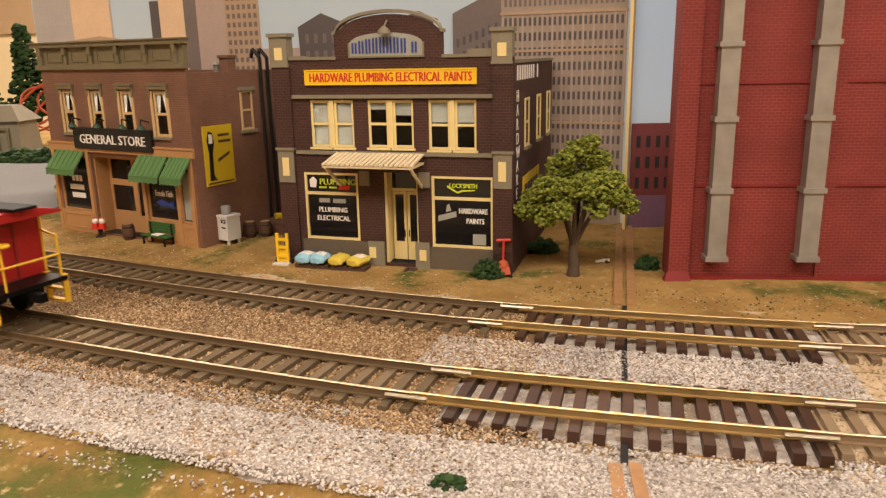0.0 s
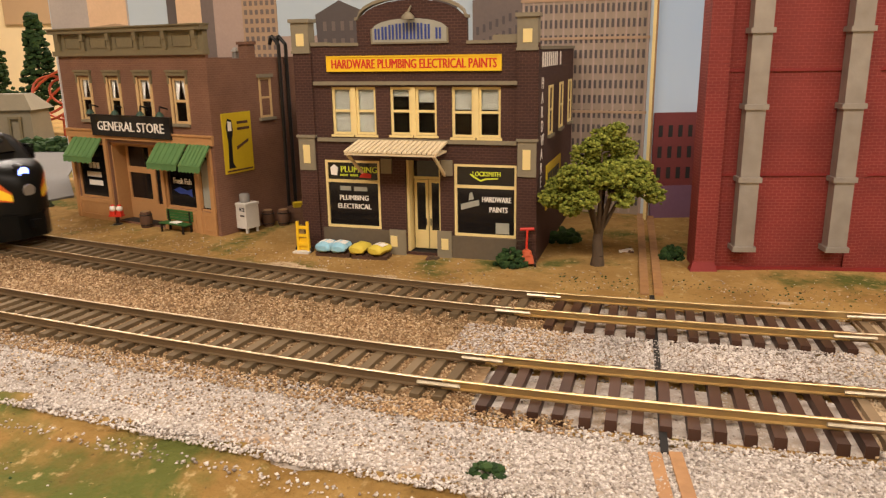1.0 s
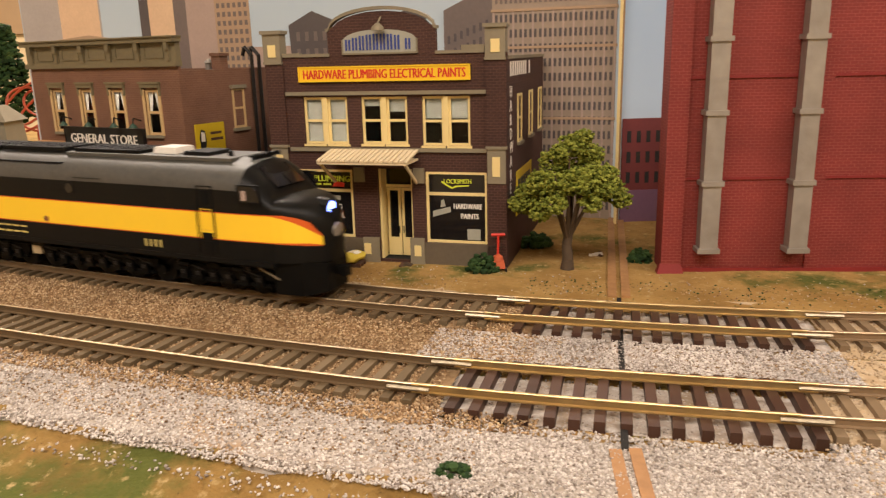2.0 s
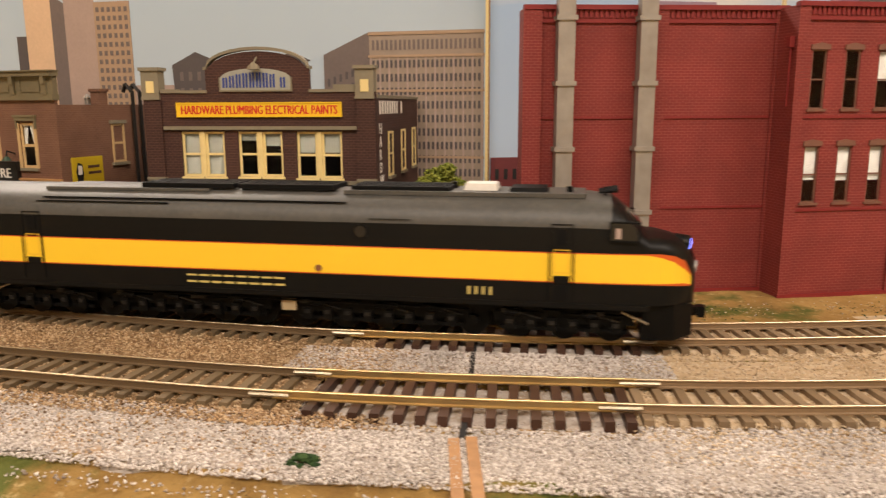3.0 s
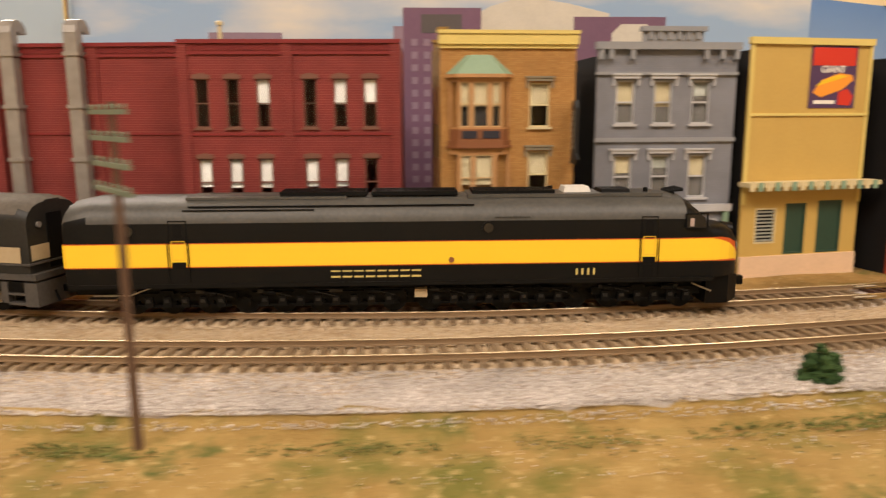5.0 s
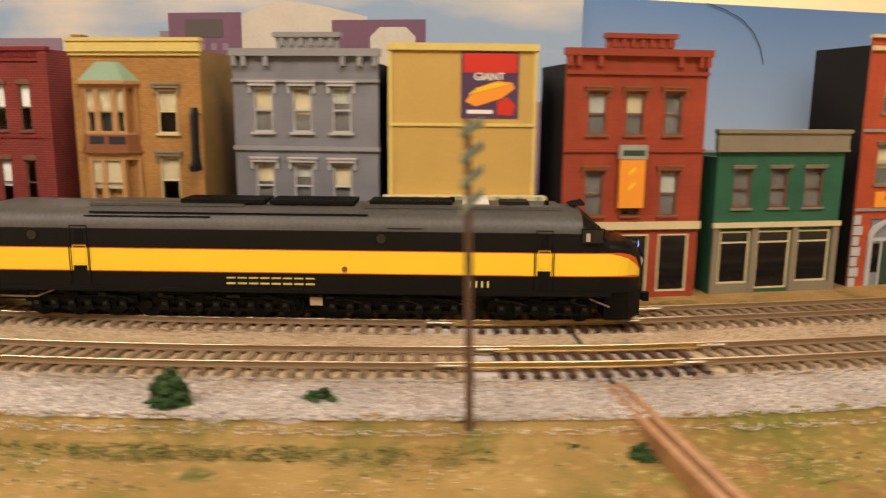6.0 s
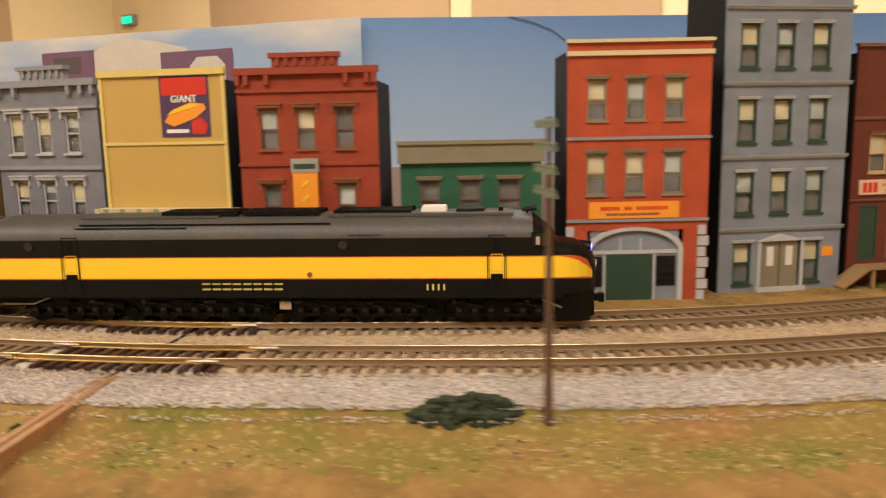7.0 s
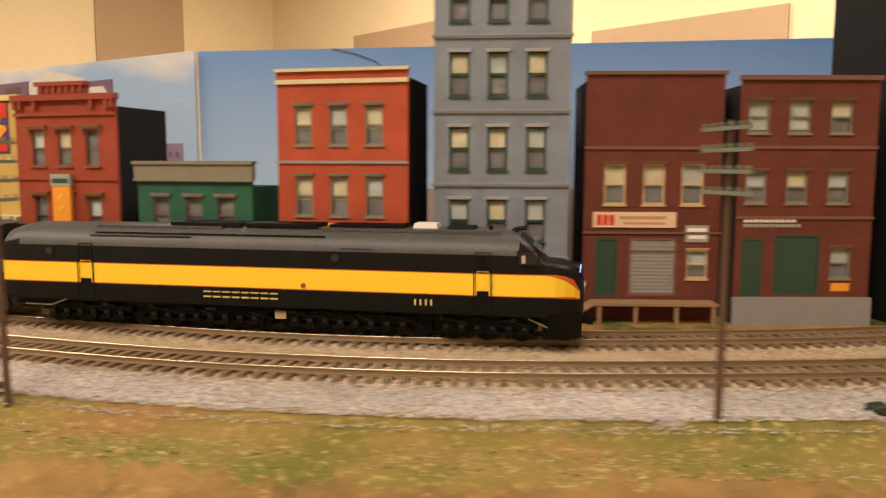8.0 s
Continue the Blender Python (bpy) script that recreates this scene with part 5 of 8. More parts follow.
    # awnings of ribbed canvas
    for a, b in ((4.5, 26.5), (66.5, 86.0), (87.5, w - 1.5)):
        awning = part("awning", Geo().tube((a, -7.9, 36.0), (b, -7.9, 36.0), 0.3, n=6), M["canvas"], ob, "ribbed green canvas awning")
        n = 12
        for i in range(n):
            x0, x1 = a + (b - a) * i / n, a + (b - a) * (i + 1) / n
            d = 0.5 if i % 2 else 0.0
            strip_of = Geo().add([(x0, -0.3, 45.5 + d), (x1, -0.3, 45.5 + d), (x1, -8, 36.2 + d), (x0, -8, 36.2 + d), (x0, -8.2, 33.0 + d * 0.8), (x1, -8.2, 33.0 + d * 0.8), (x0, -0.3, 44.8), (x1, -0.3, 44.8), (x0, -7.5, 35.8), (x1, -7.5, 35.8)],
                                 [(3, 2, 1, 0), (4, 5, 2, 3), (6, 7, 9, 8), (8, 9, 5, 4), (0, 1, 7, 6), (0, 6, 8, 3), (3, 8, 4), (2, 9, 7, 1), (2, 5, 9)])
            part("canvas_strip", strip_of, M["canvas"], awning)
    # east side wall: poster, window, pipes, chimneys
    poster = part("wall_poster", Geo().box(0, 18, -0.5, 0, 0, 27.4), M["posteryellow"], ob, "tall yellow poster with a black figure shape", m=place(w, 5.6, 30.8, 90))
    part("poster_picture", Geo().prism([(2.2, 2.4), (6.6, 2.4), (4.8, 4.8), (5.0, 14.6), (6.2, 19.4), (5.6, 24.2), (3.2, 25), (2, 21), (2.8, 14.6)], -0.65, -0.5), M["signblack"], poster)
    part("poster_picture", Geo().prism([(3.0, 19.4), (5.2, 19.4), (5.2, 23.4), (3.2, 23.8)], -0.8, -0.65), M["signwhite"], poster)
    part("poster_bars", Geo().prism([(8, 10.5), (15.5, 13.8), (15.5, 15), (8, 12)], -0.65, -0.5).box(9, 16.6, -0.65, -0.5, 19.4, 20.6).box(9, 15.8, -0.65, -0.5, 22.2, 23.4).box(1, 17, -0.65, -0.5, 0.8, 1.5), M["barrel"], poster)
    win = part("window", ring(0, 8.0, 0, 18.6, 1.0, -0.6, 1.0, Geo()).box(1, 7.0, -0.2, 0.8, 8.8, 9.8), M["window_tan"], ob, m=place(w, 31, 54.4, 90))
    part("pane", Geo().box(0.6, 7.4, 0.1, 0.3, 0.6, 18.0), M["shoppane"], win)
    part("window_hood", Geo().box(-1, 9.0, -1.4, 0, 18.6, 20.2), M["stone"], win)
    part("window_sill", Geo().box(-1, 9.5, -1.4, 0, -1.4, 0), M["stone"], win)
    for y in (45, 50):
        part("drain_pipe", Geo().tube((w + 1.6, y, BASE), (w + 1.6, y, 88), 0.9, n=8).tube((w + 1.6, y, 88), (w - 2.5, y, 92), 0.9, n=8).tube((w - 2.5, y, 92), (w - 4, y, 88), 0.9, n=8), M["pipeblack"], ob)
    part("chimney", Geo().box(w - 6, w - 0.6, 26, 31, 78, 88).box(w - 6.6, w, 25.4, 31.6, 88, 89.4), M["gsbrick"], ob)
    part("chimney", Geo().box(w - 6, w - 0.6, 70, 76, 78, 86).box(w - 6.6, w, 69.4, 76.6, 86, 87.4), M["gsbrick"], ob)
    part("roof_vent", Geo().lathe([(1.6, 78), (1.6, 85), (2.2, 85), (0.6, 87)], 10, (w - 12, 30, 0)), M["galv"], ob)


def red_dress(ob, w, piers, thick=2.0):
    """Courses, dentils, pilasters and plinth of the red brick blocks."""
    part("parapet_course", Geo().box(-0.4, w + 0.4, -0.8, 0, 112.6, 114), M["redtrim"], ob)
    part("coping", Geo().box(-0.6, w + 0.6, -1.4, 2.2, 117.6, 119.4), M["redtrim"], ob)
    dent = Geo()
    for i in range(int(w / 2.05)):
        dent.box(1 + i * 2.04, 2.1 + i * 2.04, -0.6, 0, 114.6, 117.6)
    part("brick_dentil", dent, M["redtrim"], ob, kind="stuff")
    for z in (38.6, 75.4):
        part("string_course", Geo().box(-0.3, w + 0.3, -0.6, 0, z, z + 1.0), M["redtrim"], ob)
    for x in piers:
        part("pilaster", Geo().box(x, x + 4.6, -0.9, 0, BASE, 117.6), M["redbrick"], ob)
    part("plinth", Geo().box(-0.8, w + 0.8, -1.1, 0, BASE, 4.6), M["redtrim"], ob)


def red_warehouse():
    ob, w = shell("red_warehouse", (45, 285.5), (150, 293), "deep red brick windowless warehouse with two galvanised ducts", 14, 118.5, M["redbrick"], M["redbrick"], [], thick=2.0)
    red_dress(ob, w, (-0.5, 52.6, w - 4.4))
    part("corner_pier", Geo().box(-1.0, 6.4, -2.2, 1.0, 6.5, 117), M["redbrick"], ob)
    part("pier_foot", Geo().box(-2.6, 7.6, -3.4, 1.0, BASE, 6.5, taper=1.2), M["redtrim"], ob)
    # ducts of sheet metal in flanged lengths
    for x in (12.0, 44.4):
        duct = part("duct", Geo().box(x, x + 6.6, -6.2, -0.9, 12, 124), M["galv"], ob, "square galvanised duct")
        for z in (12.6, 38, 63.6, 89.2, 114):
            part("duct_flange", Geo().box(x - 0.8, x + 7.4, -6.9, -0.2, z - 0.9, z + 0.9), M["galv"], duct)

        def pt(u, r):
            return (0.2 - r * math.cos(u), 124 + r * math.sin(u))

        bend = Geo().loft([[(x, *pt(u, 6.6)), (x + 6.6, *pt(u, 6.6)), (x + 6.6, *pt(u, 1.2)), (x, *pt(u, 1.2))] for u in [math.pi * k / 6 for k in range(7)]])
        part("duct_bend", bend, M["galv"], duct)

    hole = []
    for x in (6.6, 21.0, 35.2, 57.0, 71.2, 85.2):
        hole += [(x, x + 6.4, 79, 101.6), (x, x + 6.4, 42, 64.6)]
    ob, w = shell("red_annex", (149, 279), (250, 295.5), "deep red brick annex with two rows of narrow windows", 74, 118.2, M["redbrick"], M["redbrick"], hole, thick=2.0)
    red_dress(ob, w, (-0.5, 47.6, w - 4.2))
    part("drain_head", Geo().box(-2.6, -0.4, 1.0, 3.4, 102.5, 106.5).tube((-1.4, 2.2, 80), (-1.4, 2.2, 103), 0.5, n=6), M["redtrim"], ob)
    shades = [0, 0, 0.52, 0, 0.52, 0.48, 0.6, 0.62, 0.62, 0.6, 0.6, 0]
    order = hole[0::2] + hole[1::2]
    for (a, b, c, d), drop in zip(order, shades):
        window(ob, a, b, c, d, M["hood"], M["hood"], M["whiteblind"] if drop else None, drop or 0.5, hood=("arch", M["hood"], 0.7, 2.6, 0.9), sill=(M["hood"], 0.8, 1.0, 0.8), bar=0.6)
    part("vent_pipe", Geo().tube((12, 30, 114), (12, 30, 129), 1.0, n=8).lathe([(1.9, 129), (1.9, 130.4), (0.4, 131.2)], 10, (12, 30, 0)), M["ivory"], ob)


def tan_building():
    hole = [(41.5, 51.0, 79, 99.2), (41.2, 50.8, 46, 67.6), (38, 56, 6, 36), (8, 30, 6, 36)]
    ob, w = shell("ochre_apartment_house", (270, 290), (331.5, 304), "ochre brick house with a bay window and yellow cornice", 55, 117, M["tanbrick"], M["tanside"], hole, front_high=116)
    part("cornice", Geo().box(-0.8, w + 0.8, -2.0, 2.0, 116.4, 122.2).box(-1.2, w + 1.2, -2.6, 2.2, 121, 122.6).box(-0.4, w + 0.4, -1.0, 1.0, 114.6, 116.4), M["yellowtrim"], ob, "yellow cornice")
    bay = [(3.2, 0), (7.5, -5), (28.5, -5), (32.8, 0)]
    part("bay_base", Geo().slab(bay, 70.6, 73.0).slab([(2.4, 0), (7.2, -5.8), (28.8, -5.8), (33.6, 0)], 69.6, 70.6), M["brownpaint"], ob)
    part("bay_panel", Geo().slab([(4, 0), (7.8, -4.6), (28.2, -4.6), (32, 0)], 73.0, 78.2), M["brownpaint"], ob, "brown bay panel with blue-black insets")
    for x0, x1 in ((9.5, 16.5), (19, 27)):
        part("bay_inset", Geo().box(x0, x1, -4.9, -4.6, 74, 77.4), M["insetblue"], ob)
    roof = Geo().loft([[(2.4, 0, 103), (7, -6.2, 103), (29, -6.2, 103), (33.6, 0, 103)], [(12, 0, 111.6), (14, -2, 111.6), (22, -2, 111.6), (24, 0, 111.6)]])
    part("bay_roof", roof, M["verdigris"], ob, "verdigris copper bay roof")
    part("bay_eaves", Geo().slab([(2, 0), (6.8, -6.6), (29.2, -6.6), (34, 0)], 101.4, 103), M["tanpaint"], ob)
    part("bay_sill", Geo().slab([(4, 0), (7.8, -4.4), (28.2, -4.4), (32, 0)], 78.2, 79.2), M["tanpaint"], ob)
    part("bay_head", Geo().slab([(4, 0), (7.8, -4.4), (28.2, -4.4), (32, 0)], 99.6, 101.4), M["tanpaint"], ob)
    part("bay_post", Geo().box(7.6, 8.6, -4.6, -0.2, 79.2, 99.6), M["tanpaint"], ob)
    part("bay_post", Geo().box(27.4, 28.4, -4.6, -0.2, 79.2, 99.6), M["tanpaint"], ob)
    part("bay_post", Geo().box(13.0, 14.6, -4.6, -3.6, 79.2, 99.6), M["tanpaint"], ob)
    part("bay_post", Geo().box(21.6, 23.2, -4.6, -3.6, 79.2, 99.6), M["tanpaint"], ob)
    part("bay_post", Geo().box(4, 5, -1.2, 0, 79.2, 99.6), M["tanpaint"], ob)
    part("bay_post", Geo().box(31, 32, -1.2, 0, 79.2, 99.6), M["tanpaint"], ob)
    for a, b in ((8.6, 13.0), (14.6, 21.6), (23.2, 27.4)):
        window(ob, a, b, 79.2, 99.6, M["window_tan"], M["window_tan"], M["blind"], 0.55, y=-4.6, bar=0.5)
        # dark sheet added behind the bay window in place of a room's shade
        part("bay_dark", Geo().box(a, b, -1.0, -0.6, 79.2, 99.6), M["dark"], ob)
    part("bay_sill", Geo().slab([(4, 0), (7.8, -3.8), (28.2, -3.8), (32, 0)], 42, 45), M["tanpaint"], ob)
    part("bay_head", Geo().slab([(4, 0), (7.8, -3.8), (28.2, -3.8), (32, 0)], 66.5, 69.6), M["tanpaint"], ob)
    part("bay_post", Geo().box(7.6, 9.0, -4.0, -0.2, 45, 66.5), M["tanpaint"], ob)
    part("bay_post", Geo().box(14, 15.6, -4.0, -0.2, 45, 66.5), M["tanpaint"], ob)
    part("bay_post", Geo().box(24, 26, -4, -0.2, 45, 66.5), M["tanpaint"], ob)
    part("bay_post", Geo().box(31, 32.4, -1.4, 0, 45, 66.5), M["tanpaint"], ob)
    for a, b in ((9.0, 14.0), (15.6, 24.0)):
        window(ob, a, b, 45, 66.5, M["window_tan"], M["window_tan"], M["blind"], 0.65, y=-4.0, bar=0.5)
    for a, b, c, d in hole[:2]:
        window(ob, a, b, c, d, M["ivory"], M["ivory"], M["blind"], 0.5, hood=("bracket", M["stone"], 1.4, 2.6, 1.6), sill=(M["ivory"], 1.2, 1.0, 1.0), bar=0.7)
    part("shop_lintel", Geo().box(-0.3, w + 0.3, -1.9, 0, 37, 41.4), M["yellowtrim"], ob, "yellow band over the shopfront")
    part("stall_riser", Geo().box(3, 30.5, -0.8, 0, BASE, 6).box(37.5, 56.5, -0.8, 0, BASE, 6), M["greentrim"], ob)
    part("shopfront", Geo().box(0, 3, -1.2, 0, BASE, 37).box(30.5, 37.5, -1.2, 0, BASE, 37).box(56.5, w, -1.2, 0, BASE, 37), M["tanpaint"], ob, "tan timber shopfront")
    for a, b, c, d in hole[2:]:
        part("pane", Geo().box(a, b, 0.9, 1.1, c, d), M["shoppane"], ob)
    side = [(12, 80, 98), (32, 80, 98), (12, 46, 64), (32, 46, 64)]
    for y, z0, z1 in side:
        win = part("window", ring(0, 6, 0, z1 - z0, 0.7, -0.5, 0.3, Geo()).box(0.7, 5.3, -0.3, 0.2, 8.6, 9.4), M["brownpaint"], ob, m=place(0, y + 6, z0, -90))
        part("pane", Geo().box(0.4, 5.6, -0.2, -0.05, 0.4, z1 - z0 - 0.4), M["shoppane"], win)
    part("chimney", Geo().box(-0.4, 3.4, 4, 9, 112, 123).box(-1, 4, 3.4, 9.6, 123, 124.4), M["tanside"], ob)
    part("chimney", Geo().box(-0.4, 3.4, 34, 39, 112, 120).box(-1, 4, 33.4, 39.6, 120, 121.4), M["tanside"], ob)
    sign = part("boot_sign", Geo().prism([(0, 0), (9.5, 0), (11, 2.4), (7.6, 5), (7.6, 26), (6.6, 29), (2, 29), (1.4, 26), (1.6, 6)], -0.8, 0.8), M["signblack"], ob, "black boot-shaped hanging sign", m=place(w - 1.2, -1.2, 62, -90))
    part("sign_arm", Geo().tube((0, 0, 86), (0, -6, 88), 0.4, n=6), M["pipeblack"], ob, m=place(w - 1, 0, 2))
    bars("aaaaaaa", 0, 0, 1.8, 1.9, M["signgrey"], sign, y=-0.95, step=2.6).matrix_basis = place(5.6, 0, 7, 0, 0, -90)


def gray_shop():
    hole = []
    for x in (9.6, 28.4, 47.4):
        hole += [(x, x + 9.2, 80, 100.6), (x, x + 9.2, 44, 65)]
    hole += [(6, 20, 6, 33), (25, 44, 5, 33), (49, 64, 6, 33)]
    ob, w = shell("grey_shop_house", (342, 314.5), (409.5, 331), "grey shop house with heavy cornice and green shopfront", 45, 112, M["greywall"], M["roofing"], hole, front_high=118)
    part("cornice", Geo().box(-1, w + 1, -2.6, 1.8, 115, 118.4).box(-0.4, w + 0.4, -1.2, 1.8, 103.2, 104.6).box(22, 51, -1.6, 1.8, 118.4, 124.2).box(20.6, 52.4, -3.0, 1.8, 123.4, 125.6), M["greytrim"], ob, "stepped grey cornice")
    for i in range(6):
        x = 24 + i * 4.6
        part("cornice_bracket", Geo().box(x, x + 1.8, -2.6, -1.4, 119.6, 123.4), M["greytrim"], ob)
    for x in (0.2, 5.0, 15.5, 52, 60, w - 2.4):
        part("cornice_bracket", Geo().box(x, x + 2.2, -2.4, -0.2, 110.5, 115), M["greytrim"], ob)
    part("string_course", Geo().box(-0.6, w + 0.6, -1.2, 0, 71.4, 73.4), M["greytrim"], ob)
    for i, (a, b, c, d) in enumerate(hole[:6]):
        window(ob, a, b, c, d, M["lighttrim"], M["lighttrim"], M["blind"] if i in (1, 2, 0, 5) else M["signgrey"], (0.55, 0.42, 0.6, 0.3, 0.35, 0.5)[i], hood=("bracket", M["lighttrim"], 1.6, 2.8, 2.0), sill=(M["lighttrim"], 1.4, 1.1, 1.2), bar=0.8, depth=1.4, film=True)
    part("shop_lintel", Geo().box(-0.6, w + 0.6, -2.2, 0, 37, 40.6), M["lighttrim"], ob)
    for x in (0.4, 20.6, 44.6, w - 3.2):
        part("green_column", Geo().box(x, x + 2.6, -1.8, 0, BASE, 37), M["verdigris"], ob)
    part("stall_riser", Geo().box(3, w - 3, -1.2, 0, BASE, 6), M["greentrim"], ob)
    for a, b, c, d in hole[6:]:
        shop = part("shop_window", ring(a, b, c, d, 0.7, 0, 1.2, Geo()).box(a, b, 0, 1.2, 26, 26.8), M["lighttrim"], ob)
        part("pane", Geo().box(a + 0.5, b - 0.5, 0.6, 0.8, c, d), M["shoppane"], shop)
    pole = part("barber_pole", Geo().lathe([(1.7, 0), (1.7, 22)], 12), M["signwhite"], ob, "striped red and white barber pole", m=place(46, -3.6, 8), smooth=True)
    for k in range(5):
        part("red_band", Geo().lathe([(1.85, 1.4 + k * 4.4), (1.85, 3.4 + k * 4.4)], 12), M["signred"], pole)


def yellow_shop():
    hole = [(25.4, 37.4, 14, 40), (44.4, 58.8, 14, 41), (8, 20, 20, 38)]
    ob, w = shell("mustard_shop_house", (415.5, 329.5), (479, 354), "mustard plaster shop house with a painted food advertisement", 42, 115, M["yellowwall"], M["roofing"], hole, front_high=119.5)
    part("cornice", Geo().box(-0.8, w + 0.8, -1.4, 1.8, 117.8, 121).box(-0.4, w + 0.4, -0.8, 0, 83.6, 85), M["yellowtrim"], ob)
    part("corner_strip", Geo().box(-0.4, 1.4, -0.6, 0, 40, 117.8), M["yellowtrim"], ob)
    part("corner_strip", Geo().box(w - 1.4, w + 0.4, -0.6, 0, 40, 117.8), M["yellowtrim"], ob)
    ad = part("advertisement", Geo().box(33.2, 59.8, -0.4, 0, 87.4, 117.4), M["posterpurple"], ob, "purple and orange food advertisement")
    part("ad_panel", Geo().box(34.2, 58.8, -0.55, -0.4, 108, 116.6), M["signred"], ad)
    part("ad_picture", Geo().prism([(35, 95), (40, 92.6), (52, 96.5), (58, 101), (57, 103.6), (50, 104.4), (40, 101)], -0.6, -0.4), M["signorange"], ad)
    part("ad_picture", Geo().prism([(36.5, 98), (50, 101.5), (55, 103), (49, 103.6), (40, 100.8)], -0.75, -0.6), M["signyellow"], ad)
    part("ad_picture", Geo().prism([(50, 89), (57, 88.6), (58.6, 93), (55, 97), (50, 95)], -0.6, -0.4), M["signred"], ad)
    words("GIANT", 3.6, M["signwhite"], ad, place(46, -0.5, 104.6), wide=0.95, align="CENTER")
    part("ad_bar", Geo().box(36, 48, -0.6, -0.4, 89.4, 91.2), M["signwhite"], ad)
    canopy = part("canopy", Geo().box(-2.6, w + 5, -9, 0, 49.4, 51.6), M["ivory"], ob, "pale scalloped canopy")
    for i in range(16):
        x = -2.4 + i * (w + 7) / 16
        part("scallop", Geo().box(x, x + 2.6, -9.5, -9, 47.6, 51.8), M["verdigris"] if i % 2 else M["ivory"], canopy)
    for a, b, c, d in hole[:2]:
        sh = part("green_door", ring(a, b, c, d, 1.0, 0, 1.2, Geo()).box(a + 1, b - 1, 0.6, 1.0, c + 1, d - 1), M["greentrim"], ob)
    part("louvre", ring(*hole[2], 0.8, -0.2, 1.2, Geo()), M["ivory"], ob)
    for k in range(9):
        part("louvre_slat", Geo().box(8.8, 19.2, 0.0, 0.8, 21.2 + k * 1.8, 22.0 + k * 1.8), M["signgrey"], ob)
    part("stall_riser", Geo().box(0, w, -1.2, 0, BASE, 13.6), M["print_peach"], ob)


def orange_shop():
    hole = []
    for x in (10.6, 28.6, 47.2):
        hole += [(x, x + 8.8, 80.5, 99.6), (x, x + 8.8, 43, 63.6)]
    hole += [(5, 20, 6, 34), (25, 43, 5, 34), (48, 63, 6, 34)]
    ob, w = shell("orange_brick_shop", (494, 348), (554, 379), "orange-red brick shop house with stepped cornice", 41, 112, M["rustbrick"], M["roofing"], hole, front_high=118)
    part("cornice", Geo().box(-1, w + 1, -2.4, 1.8, 115.6, 118.8).box(-0.4, w + 0.4, -1.2, 0, 107.4, 109).box(18, 49.5, -1.4, 1.8, 118.8, 123.6).box(16.8, 50.7, -2.8, 1.8, 123.2, 125.4), M["rusttrim"], ob, "stepped orange-red cornice")
    for i in range(7):
        part("cornice_bracket", Geo().box(20 + i * 4.4, 21.8 + i * 4.4, -2.4, -1.2, 119.4, 123.2), M["rusttrim"], ob)
    for x in (0, 4, 14, 52, 62, w - 2.2):
        part("cornice_bracket", Geo().box(x, x + 2.2, -2.2, -0.2, 111, 115.6), M["rusttrim"], ob)
    part("string_course", Geo().box(-0.5, w + 0.5, -1.0, 0, 72.6, 74.2), M["rusttrim"], ob)
    for i, (a, b, c, d) in enumerate(hole[:6]):
        window(ob, a, b, c, d, M["hood"], M["hood"], M["blind"] if i == 2 else M["signgrey"] if i in (0, 5) else None, 0.5, hood=("bracket", M["brownpaint"], 1.4, 2.4, 1.8), sill=(M["brownpaint"], 1.2, 1.0, 1.0), bar=0.7, depth=1.4, film=True)
    sign = part("hanging_sign", Geo().box(26.2, 38.2, -3.2, -1.2, 47, 75), M["signorange"], ob, "tall orange hanging sign with a dark head")
    part("sign_head", Geo().box(25.6, 38.8, -3.5, -0.9, 69.5, 76), M["signgrey"], sign)
    part("sign_bar", Geo().box(27, 37.4, -3.7, -3.5, 71.2, 73.6), M["greentrim"], sign)
    part("sign_bar", Geo().prism([(31, 62), (34, 65), (33, 66), (30, 63)], -3.45, -3.2).prism([(31, 55), (34, 58), (33, 59), (30, 56)], -3.45, -3.2), M["toyyellow"], sign)
    part("shop_lintel", Geo().box(-0.5, w + 0.5, -1.6, 0, 36.5, 40), M["ivory"], ob)
    for a, b, c, d in hole[6:]:
        shop = part("shop_window", ring(a, b, c, d, 0.8, 0, 1.2, Geo()), M["ivory"], ob)
        part("pane", Geo().box(a + 0.5, b - 0.5, 0.6, 0.8, c, d), M["shoppane"], shop)


